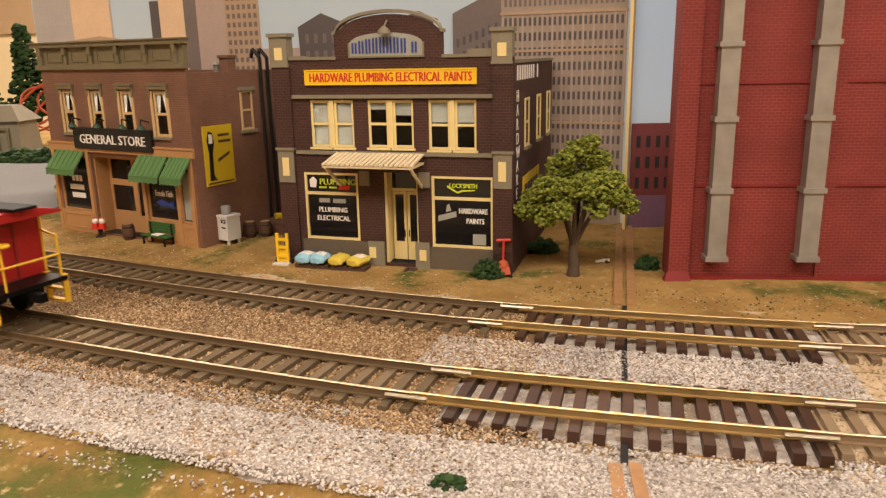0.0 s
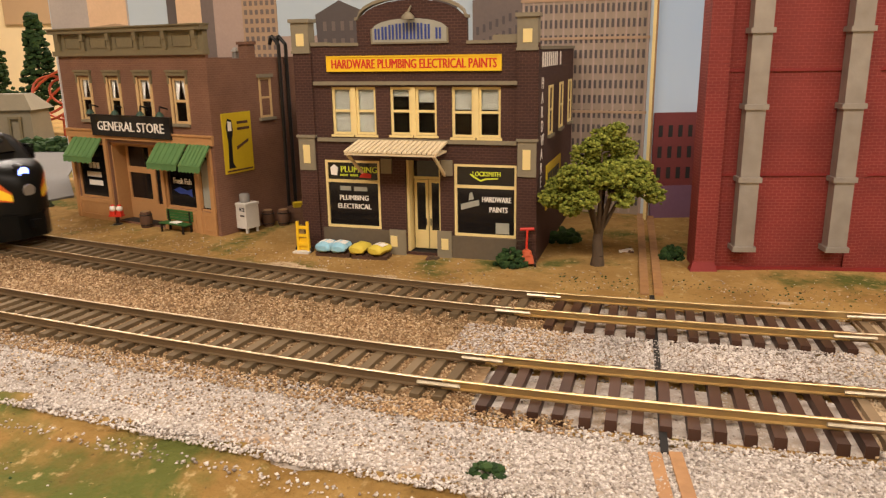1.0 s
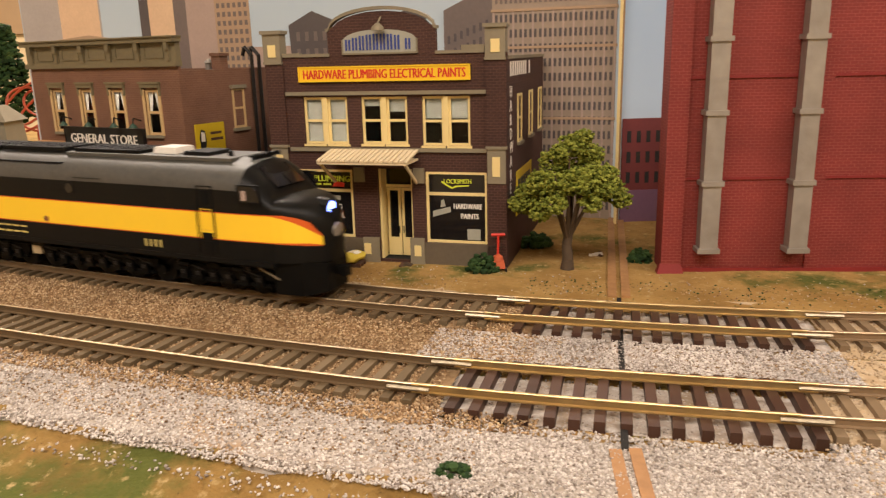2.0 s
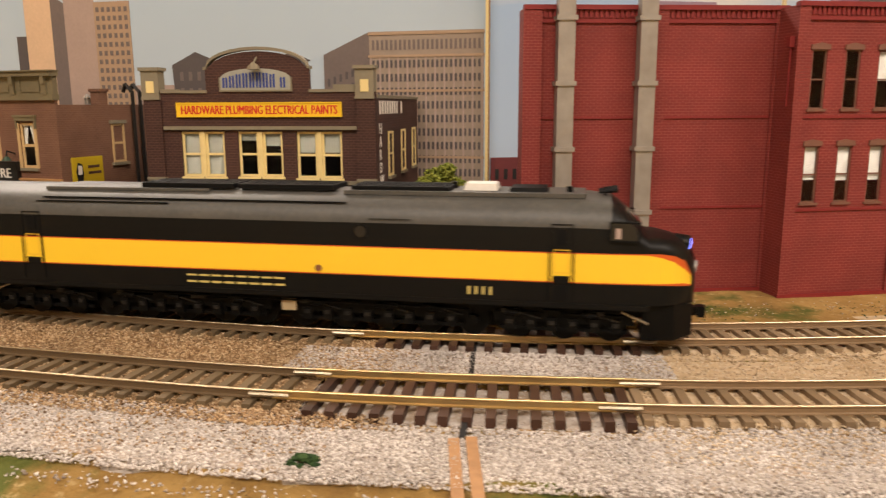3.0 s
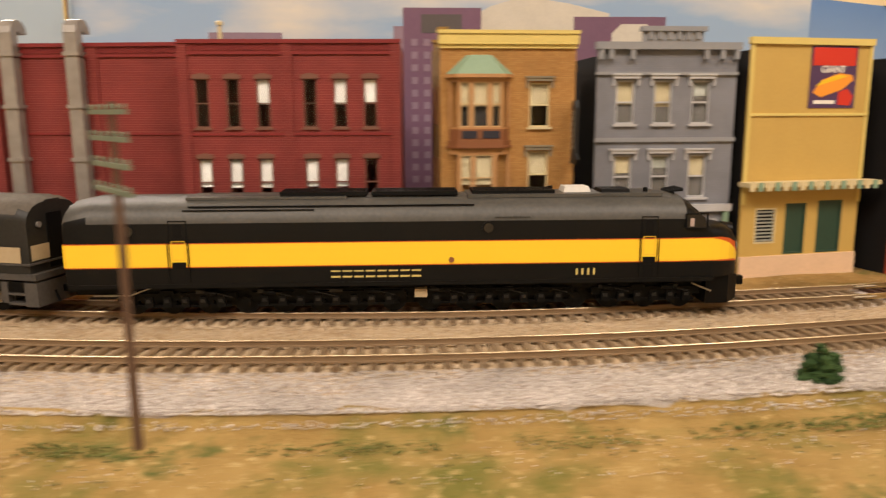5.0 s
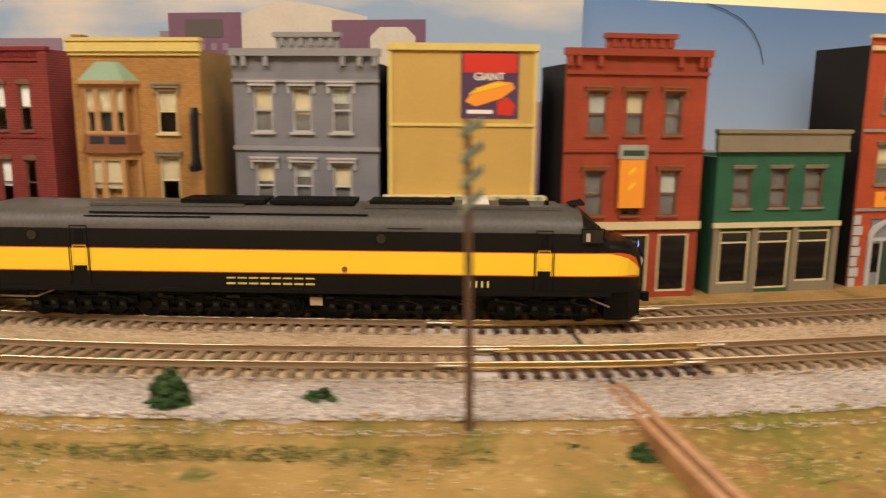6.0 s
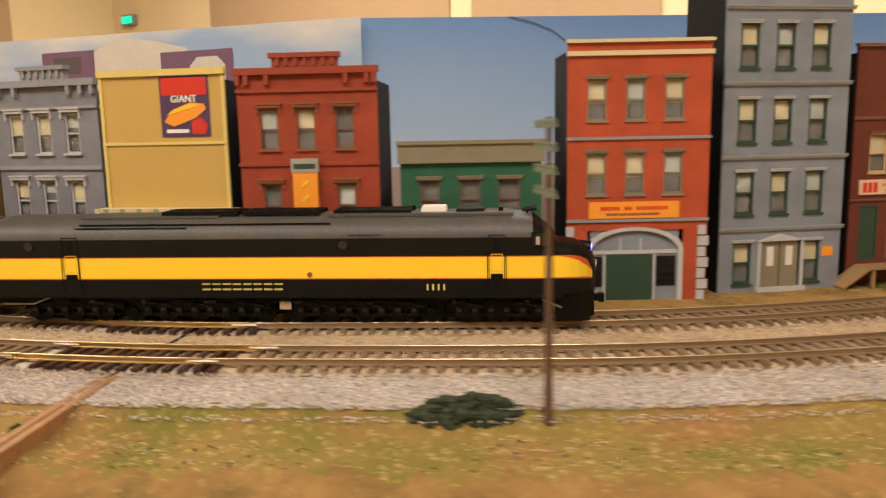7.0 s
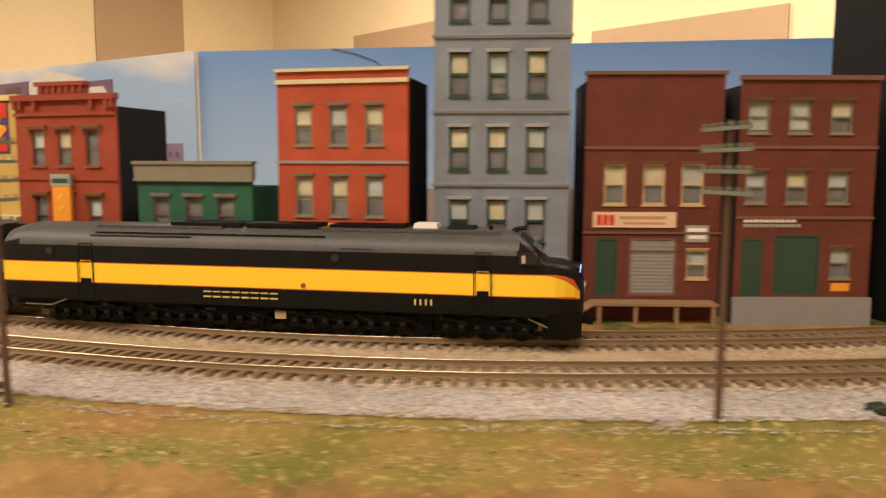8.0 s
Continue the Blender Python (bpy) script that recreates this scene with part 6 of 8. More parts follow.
def green_shop():
    hole = [(9.2, 18.6, 45.4, 64.6), (28.8, 38.4, 45.4, 64.6), (47.4, 57.4, 45.4, 64.6), (4, 20, 8, 34), (24, 42, 5, 34), (46, 64, 8, 34)]
    ob, w = shell("green_shop", (561, 386.5), (620, 420), "low deep-green shop with a drab wooden cornice", 40, 70, M["greenwall"], M["greenwall"], hole, front_high=82)
    part("cornice", Geo().box(-1, w + 1, -1.6, 1.8, 73.6, 82).box(-1.6, w + 1.6, -2.6, 2.0, 81.4, 83.2).box(-1.2, w + 1.2, -2.2, 0, 72.6, 73.8), M["stone"], ob, "drab wooden cornice")
    for a, b, c, d in hole[:3]:
        window(ob, a, b, c, d, M["hood"], M["hood"], None, 0.4, hood=("flat", M["stone"], 1.0, 1.6, 1.2), sill=(M["stone"], 1.0, 1.0, 1.0), bar=0.7, depth=1.4, film=True)
    part("shop_lintel", Geo().box(-0.6, w + 0.6, -2.0, 0, 36, 38.4), M["ivory"], ob)
    for x in (0, 20.6, 42.6, w - 3):
        part("shop_post", Geo().box(x, x + 3, -1.4, 0, BASE, 36), M["stone"], ob)
    part("stall_riser", Geo().box(3, 23, -1.0, 0, BASE, 8).box(45, w - 3, -1.0, 0, BASE, 8), M["stone"], ob)
    for a, b, c, d in hole[3:]:
        shop = part("shop_window", ring(a, b, c, d, 0.8, 0, 1.2, Geo()).box(a, b, 0, 1.2, 28, 28.8), M["ivory"], ob)
        part("pane", Geo().box(a + 0.5, b - 0.5, 0.6, 0.8, c, d), M["shoppane"], shop)


def fire_house():
    hole = []
    for x in (9.4, 28.0, 46.6):
        hole += [(x, x + 9.2, 91.2, 110.8), (x, x + 9.2, 55.6, 75.8)]
    hole += [(10, 57, 2.6, 38)]
    ob, w = shell("orange_red_fire_house", (629, 430), (687, 466.5), "bright orange-red three-storey house with arched grey doorway", 40, 124, M["orangebrick"], M["roofing"], hole, front_high=128)
    part("cornice", Geo().box(-0.8, w + 0.8, -1.6, 1.8, 127.4, 129).box(-0.6, w + 0.6, -1.4, 0, 121.4, 123.6), M["ivory"], ob, "thin pale cornice bands")
    for z in (82.0, 42.2):
        part("string_course", Geo().box(-0.5, w + 0.5, -1.0, 0, z, z + 1.4), M["greytrim"], ob)
    for i, (a, b, c, d) in enumerate(hole[:6]):
        window(ob, a, b, c, d, M["stone"], M["stone"], M["blind"] if i in (0, 1, 3, 4) else M["signgrey"], 0.6, hood=("flat", M["stone"], 0.9, 1.4, 0.8), sill=(M["stone"], 0.9, 1.0, 0.8), bar=0.8, depth=1.4, film=True)
    sign = part("name_sign", Geo().box(10.4, 54.4, -1.0, 0, 44, 52), M["signorange"], ob, "orange sign board with red bars")
    bars("aaaaa aa aaaaaaaa", 16, 48, 1.8, 1.5, M["signred"], sign, y=-1.15)
    bars("aaaaaaaaaaaaa", 19, 45.4, 1.2, 1.6, M["brownpaint"], sign, y=-1.15, step=2.0)
    ringed = Geo()
    pts = [(56.8, 3), (56.8, 29)] + arch(9.2, 56.8, 29, 10.5)[1:-1] + [(9.2, 29), (9.2, 3)]
    for a, b in zip(pts, pts[1:]):
        ca, cb = ((a[0] - 33) * 0.9 + 33, a[1] - (1.6 if a[1] > 29 else 0)), ((b[0] - 33) * 0.9 + 33, b[1] - (1.6 if b[1] > 29 else 0))
        ringed.prism([a, b, cb, ca], -1.2, 0.4)
    part("arch_surround", ringed, M["lighttrim"], ob, "pale grey arched surround")
    part("doorway_panel", Geo().box(11.5, 55, 0.8, 1.4, 2.6, 38), M["bluewall"], ob)
    part("transom", Geo().box(11.5, 55, 0.2, 0.8, 26.2, 28).box(18, 19, 0.2, 0.8, 2.6, 26).box(42.6, 43.6, 0.2, 0.8, 2.6, 26).box(26, 26.8, 0.2, 0.8, 28, 34).box(36, 36.8, 0.2, 0.8, 28, 34), M["lighttrim"], ob)
    for a, b in ((12.4, 17.6), (44.2, 53.6)):
        part("pane", Geo().box(a, b, 0.4, 0.7, 10, 25), M["shoppane"], ob)
    part("green_door", Geo().box(19.2, 42.4, 0.3, 0.8, 2.6, 25.8), M["greentrim"], ob)
    for k in range(7):
        for x in (-0.6, w - 4.6):
            part("quoin", Geo().box(x, x + (5.2 if k % 2 else 3.8), -1.1, 0, 3 + k * 5.4, 7.6 + k * 5.4), M["lighttrim"], ob)


def slate_tower():
    hole, rows = [], (7.2, 43.0, 79.0, 115.4, 151.4)
    for r, z in enumerate(rows):
        for x in (7.6, 26.6, 45.8):
            if r == 0 and x == 26.6:
                continue
            hole.append((x, x + 10.0, z, z + 21.4))
    hole.append((21.8, 45.2, 3.0, 29))
    ob, w = shell("slate_blue_tenement", (690, 481.5), (741, 525), "tall slate-blue tenement with rows of sash windows", 42, 186, M["bluewall"], M["roofing"], hole, front_high=188)
    for z in (34.4, 70.8, 107.0, 143.4, 184):
        part("string_course", Geo().box(-0.8, w + 0.8, -1.2, 0, z, z + 0.9).box(-1.0, w + 1.0, -1.6, 0, z + 0.9, z + 1.9), M["greytrim"], ob)
    bright = (0, 1, 3, 5, 6, 8, 10, 12, 13)
    for i, (a, b, c, d) in enumerate(hole[:-1]):
        window(ob, a, b, c, d, M["greentrim"], M["greentrim"], M["blind"] if i in bright else M["signgrey"], 0.5, hood=("flat", M["lighttrim"], 1.0, 1.3, 0.8), sill=(M["greentrim"], 0.9, 1.2, 0.5), bar=1.1, depth=1.4, film=True)
    part("door_surround", Geo().prism([(20.4, 29.0), (46.6, 29.0), (33.5, 32.6)], -1.8, 0).box(20.8, 22.4, -1.2, 0, 3, 29).box(44.6, 46.2, -1.2, 0, 3, 29).box(20, 47, -2.6, 0, BASE, 5), M["lighttrim"], ob, "pale door surround with pediment")
    for x in (23.4, 33.9):
        door = part("door", Geo().box(x, x + 9.8, 0.2, 1.0, 5, 28.6), M["stone"], ob)
        part("pane", Geo().box(x + 3.0, x + 6.8, 0.0, 0.2, 16, 26), M["whiteblind"], door)
    part("door_plate", Geo().box(57, 63, -0.4, 0, 20, 25), M["signorange"], ob, "small orange plate with dark bars")


def maroon_shop():
    hole = [(9.8, 20.6, 62, 82.2), (29.2, 40.0, 62, 82.2), (48.2, 59.0, 62, 82.2), (6.2, 17.4, 15.6, 44.8), (23.2, 47, 15.6, 45), (52.2, 62.6, 24.6, 39)]
    ob, w = shell("maroon_brick_shop", (744, 534.5), (794, 580.5), "maroon brick shop above a timber loading dock", 40, 123, M["mbrick"], M["roofing"], hole, front_high=126.4)
    part("cornice", Geo().box(-0.8, w + 0.8, -1.4, 1.8, 126, 127.8), M["hood"], ob)
    for z0, z1 in ((89.4, 91), (47.2, 48.2)):
        part("string_course", Geo().box(-0.5, w + 0.5, -0.9, 0, z0, z1), M["hood"], ob)
    for i, (a, b, c, d) in enumerate(hole[:3]):
        window(ob, a, b, c, d, M["window_tan"], M["hood"], M["blind"] if i < 2 else M["signgrey"], 0.55, hood=("flat", M["hood"], 0.9, 1.3, 0.6), sill=(M["window_tan"], 0.9, 1.0, 0.6), bar=0.9, depth=1.4, film=True)
    window(ob, *hole[5], M["window_tan"], M["hood"], M["signgrey"], 0.6, hood=("flat", M["window_tan"], 0.8, 1.0, 0.4), sill=(M["window_tan"], 0.9, 1.0, 0.6), bar=0.8, depth=1.4, film=True)
    sign = part("name_sign", Geo().box(4.6, 46, -0.9, 0, 50.4, 58.2), M["print_peach"], ob, "peach sign board with red bars")
    bars("aaa", 6.5, 51.6, 5.2, 2.4, M["signred"], sign, y=-1.05)
    bars("aaaaaaaaaaaa", 18, 54.6, 1.6, 1.5, M["tanpaint"], sign, y=-1.05)
    bars("aaaaaaaaa", 20, 52, 1.2, 1.8, M["tanpaint"], sign, y=-1.05)
    plate = part("small_sign", Geo().box(51, 62.4, -0.6, 0, 43.2, 51.6), M["signgrey"], ob, "small grey sign with pale bars")
    part("sign_bar", Geo().box(52, 61.4, -0.75, -0.6, 48.4, 50.2).box(52.6, 61, -0.75, -0.6, 44.8, 46.6), M["signwhite"], plate)
    part("green_door", ring(*hole[3], 1.0, 0, 1.2, Geo()).box(7, 16.6, 0.4, 1.0, 16.4, 44), M["greentrim"], ob)
    part("shop_window", ring(*hole[4], 1.0, 0, 1.2, Geo()).box(23.2, 47, 0, 1.2, 38, 38.8), M["hood"], ob)
    part("roller_shutter", Geo().box(24, 46.4, 0.8, 1.1, 16, 44.4), M["signgrey"], ob)
    for k in range(15):
        part("shutter_slat", Geo().box(24, 46.4, 0.5, 0.8, 17 + k * 1.8, 18.1 + k * 1.8), M["concrete"], ob)
    dock = thing("loading_dock", ob.matrix_basis @ place(0, 0), "tan plank loading dock on short posts with a ramp", "loading dock")
    for k in range(22):
        part("plank", Geo().box(4.4 + k * 2.75, 7.0 + k * 2.75, -13, -1.0, 12.4, 13.8), M["wooddock"], dock)
    for x in (6, 24, 44, 62):
        part("post", Geo().box(x, x + 1.8, -12.4, -10.8, BASE, 12.4), M["wooddock"], dock)
    part("ramp", Geo().add([(-11, -13, 3.0), (4.4, -13, 12.6), (4.4, -1, 12.6), (-11, -1, 3.0), (-11, -13, 4.4), (4.4, -13, 13.8), (4.4, -1, 13.8), (-11, -1, 4.4)], [(0, 3, 2, 1), (4, 5, 6, 7), (0, 1, 5, 4), (1, 2, 6, 5), (2, 3, 7, 6), (3, 0, 4, 7)]), M["wooddock"], dock)


def brick_shop():
    hole = [(3.6, 14.0, 97.2, 112.8), (23.4, 33.8, 97.2, 112.8), (43.6, 54, 97.2, 112.8), (3.6, 13.8, 63.4, 79), (23.6, 33.8, 63.4, 79), (43.8, 54, 63.4, 79), (3.0, 13.4, 17, 46), (19.2, 41.6, 18, 48), (47, 57, 26.4, 41.6)]
    ob, w = shell("brick_red_shop", (804, 577), (851, 624), "brick-red shop on a grey concrete base", 40, 120, M["mbrick"], M["roofing"], hole, front_high=124)
    part("cornice", Geo().box(-0.8, w + 0.8, -1.6, 1.8, 122.4, 124.6), M["hood"], ob)
    for z0, z1 in ((89.6, 91.2), (55.6, 57)):
        part("string_course", Geo().box(-0.5, w + 0.5, -0.9, 0, z0, z1), M["hood"], ob)
    for i, (a, b, c, d) in enumerate(hole[:6]):
        window(ob, a, b, c, d, M["stone"], M["hood"], M["signgrey"] if i not in (2, 4) else M["blind"], 0.9 if i < 2 else 0.5, hood=("flat", M["hood"], 0.9, 1.2, 0.6), sill=(M["stone"], 0.9, 1.0, 0.6), bar=0.8, depth=1.4, film=True)
    window(ob, *hole[8], M["stone"], M["hood"], M["signgrey"], 0.5, hood=("flat", M["hood"], 0.8, 1.2, 0.4), sill=(M["stone"], 0.9, 1.0, 0.6), bar=0.8, depth=1.4, film=True)
    part("green_door", ring(*hole[6], 1.0, 0, 1.2, Geo()).box(3.8, 12.8, 0.4, 1.0, 18, 45), M["greentrim"], ob)
    part("roller_shutter", ring(*hole[7], 1.0, 0, 1.2, Geo()).box(20, 41, 0.6, 1.0, 19, 47), M["greentrim"], ob)
    part("concrete_base", Geo().box(-0.8, w + 0.8, -2.4, 0, BASE, 17), M["concrete"], ob)
    bars("aaaaaaaaaa", 3.4, 54.0, 1.6, 2.0, M["signwhite"], ob, y=-0.4)
    bars("aaaaaaaaaaa", 3.4, 51.6, 1.6, 2.0, M["signgrey"], ob, y=-0.4)
    part("door_plate", Geo().box(48, 57, -0.4, 0, 20, 24), M["signorange"], ob)
    far, w2 = shell("pale_tall_house", (862, 632), (910, 688), "tall pale stone house with black side walls", 66, 180, M["greywall"], M["roofing"], [(8, 18, 10, 34), (8, 18, 50, 72), (30, 40, 10, 34), (30, 40, 50, 72), (8, 18, 90, 112), (30, 40, 90, 112)], front_high=184)
    for x in (8, 30):
        for z in ((10, 34), (50, 72), (90, 112)):
            window(far, x, x + 10, z[0], z[1], M["ivory"], M["ivory"], M["signgrey"], 0.5, hood=("flat", M["ivory"], 1.0, 1.6, 1.0), sill=(M["ivory"], 1.0, 1.0, 0.8))
    part("stone_base", Geo().box(-0.6, w2 + 0.6, -1.4, 0, BASE, 8), M["concrete"], far)


hardware_store()
general_store()
red_warehouse()
tan_building()
gray_shop()
yellow_shop()
orange_shop()
green_shop()
fire_house()
slate_tower()
maroon_shop()
brick_shop()


# ---- backdrops: printed sheets behind the street ----
def sheet(name, p, q, z0, z1a, z1b, mat, label, begin=0.0):
    p, q = np.array(p, float), np.array(q, float)
    w = float(np.linalg.norm(q - p))
    ob = thing(name, place(p[0], p[1], 0, math.degrees(math.atan2(q[1] - p[1], q[0] - p[0]))), label, "backdrop")
    tagged(ob, kind="structure")
    part("sheet", Geo().prism([(begin, z0), (w, z0), (w, z1b), (begin, z1a)], 0, 1.5), mat, ob)
    return ob, w


def printed(ob, name, poly, mat, lift=0.3, label=""):
    return part(name, Geo().prism(poly, -lift, 0.0), mat, ob, label)


def printed_windows(ob, x0, x1, z0, z1, cols, rows, mat, fill=0.55, lift=0.5, skew=0.0):
    g = Geo()
    dx, dz = (x1 - x0) / cols, (z1 - z0) / rows
    for i in range(cols):
        for k in range(rows):
            a, c = x0 + (i + 0.5 - fill / 2) * dx, z0 + (k + 0.25) * dz + skew * (i + 0.5) * dx
            g.box(a, a + fill * dx, -lift, -lift + 0.1, c, c + 0.55 * dz)
    return part("printed_windows", g, mat, ob, kind="stuff")


def box_poly(a, b, c, d):
    return [(a, c), (b, c), (b, d), (a, d)]


def backdrops():
    ob, w = sheet("backdrop_city", (-640, 528), (36, 380), 0, 164, 162, M["sky1"], "printed backdrop of a hazy city with tan towers", 312)
    printed(ob, "printed_tower", box_poly(313, 377, 0, 162), M["print_haze"], 0.4)
    printed(ob, "printed_tower", box_poly(345, 376, 0, 152), M["print_peach"], 0.6)
    printed(ob, "printed_tower", [(330, 0), (382, 0), (382, 101), (366, 103), (330, 100)], M["print_tan"], 0.7)
    printed(ob, "printed_tower", box_poly(407, 441, 0, 122), M["print_dark"], 0.4)
    printed(ob, "printed_tower", box_poly(414, 432, 0, 150), M["print_peach"], 0.6)
    printed(ob, "printed_tower", [(430, 0), (441, 0), (441, 140), (430, 146)], M["print_shade"], 0.5)
    printed(ob, "printed_tower", box_poly(441, 461, 0, 158), M["print_pink"], 0.5)
    printed(ob, "printed_tower", box_poly(461, 484, 0, 140), M["print_tan"], 0.7)
    printed_windows(ob, 461.6, 483.6, 70, 138, 6, 14, M["print_shade"], lift=0.85)
    printed(ob, "printed_roofs", box_poly(384, 512, 0, 93), M["print_pink"], 0.25)
    printed(ob, "printed_house", [(511, 60), (535, 60), (535, 103), (539, 105), (524, 111), (509, 104)], M["print_dark"], 0.6)
    printed(ob, "printed_house", [(572, 60), (590, 60), (590, 104), (593, 105.5), (582, 110), (570, 106)], M["print_dark"], 0.6)
    printed_windows(ob, 512, 534, 84, 102, 4, 2, M["print_shade"], 0.4, 0.75)
    # large office block: shaded flank and lit face
    printed(ob, "printed_office_flank", [(601, 0), (627, 0), (627, 119.4), (601, 108)], M["print_shade"], 0.6)
    printed(ob, "printed_office", box_poly(627, 689, 0, 119.4), M["print_office"], 0.6)
    for i in range(13):
        printed(ob, "printed_pier", box_poly(627.4 + i * 5.05, 628.2 + i * 5.05, 4, 106), M["print_pink"], 0.8)
    printed_windows(ob, 628, 688, 6, 106, 24, 14, M["print_dark"], 0.5, 0.75)
    printed_windows(ob, 628, 688, 107.6, 116.8, 24, 1, M["print_shade"], 0.5, 0.75)
    printed_windows(ob, 602, 626, 4, 96, 7, 13, M["print_dark"], 0.42, 0.75, 0.36)
    for z in (53, 88, 106, 117.6):
        printed(ob, "printed_ledge", box_poly(626.4, 689.4, z, z + 1.3), M["print_tan"], 0.95)
    edge = thing("sheet_edge", place(34.8, 373.0, 0, -12), "cream timber edge strip between two backdrop sheets", "edge strip")
    part("timber_strip", Geo().box(-0.7, 0.7, -4, -2.2, 2.6, 163), M["cream"], edge)
    part("tape", Geo().box(0.7, 1.4, -3.6, -2.4, 2.6, 162), M["wooddock"], edge, "brown tape along the strip")

    ob, w = sheet("backdrop_clouds", (35.5, 374), (482, 462), 0, 161, 157, M["sky2"], "printed backdrop of clouds over mauve towers")
    printed(ob, "printed_cloud", [(205, 90), (330, 90), (326, 146), (300, 152), (272, 156), (252, 150), (240, 144)], M["print_white"], 0.25, "large printed cumulus cloud")
    printed(ob, "printed_brick_block", box_poly(1, 22, 0, 54), M["print_red"], 0.6)
    printed_windows(ob, 2, 21, 20, 50, 4, 3, M["dark"], 0.42, 0.8)
    printed(ob, "printed_brick_base", box_poly(1, 22, 0, 19), M["print_purple"], 0.9)
    printed(ob, "printed_tower", box_poly(192, 244, 0, 138), M["print_mauve"], 0.4)
    printed(ob, "printed_tower", box_poly(198, 246, 0, 149), M["print_purple"], 0.6)
    printed_windows(ob, 201, 239, 40, 132, 5, 12, M["print_mauve"], 0.5, 0.8)
    printed(ob, "printed_window_band", box_poly(209, 234, 134, 145), M["print_dark"], 0.8)
    printed(ob, "printed_tower", box_poly(304, 362, 0, 144), M["print_purple"], 0.5)
    printed(ob, "printed_dome", [(328, 90), (356, 90), (356, 134), (350, 139.6), (334, 139.6), (328, 134)], M["print_white"], 0.7)
    printed(ob, "printed_roofs", box_poly(80, 124, 0, 134), M["print_mauve"], 0.4)
    printed(ob, "printed_roofs", box_poly(330, 440, 0, 96), M["print_mauve"], 0.4)
    printed_windows(ob, 332, 438, 20, 92, 14, 9, M["print_purple"], 0.5, 0.6)

    ob, w = sheet("backdrop_blue", (479, 466), (800, 738), 0, 157, 162, M["sky3"], "plain printed backdrop of a deep blue sky")
    printed(ob, "printed_roofs", box_poly(0, 330, 0, 66), M["print_pink"], 0.4)
    wire = Geo()
    pts = [(92, 158), (106, 155), (120, 150), (131, 142), (138, 132), (141, 122)]
    for a, b in zip(pts, pts[1:]):
        wire.tube((a[0], -1, a[1]), (b[0], -1, b[1]), 0.25, n=6)
    part("hanging_wire", wire, M["pipeblack"], ob)


# ---- rolling stock; x forward, z up from the rail heads ----
def body_ring(x, hw, top, low, shoulder):
    """One ring of a carbody, round the shoulders."""
    s = shoulder
    side = [(hw, low), (hw, top - s)]
    for k in range(1, 6):
        a = math.pi / 2 * k / 5
        side.append((hw - s * 1.25 * (1 - math.cos(a)) if hw > s * 1.25 else hw * math.cos(a), top - s + s * math.sin(a)))
    side.append((hw * 0.25, top + 0.7))
    pts = [(x, -y, z) for y, z in side] + [(x, y, z) for y, z in side[::-1]]
    return pts


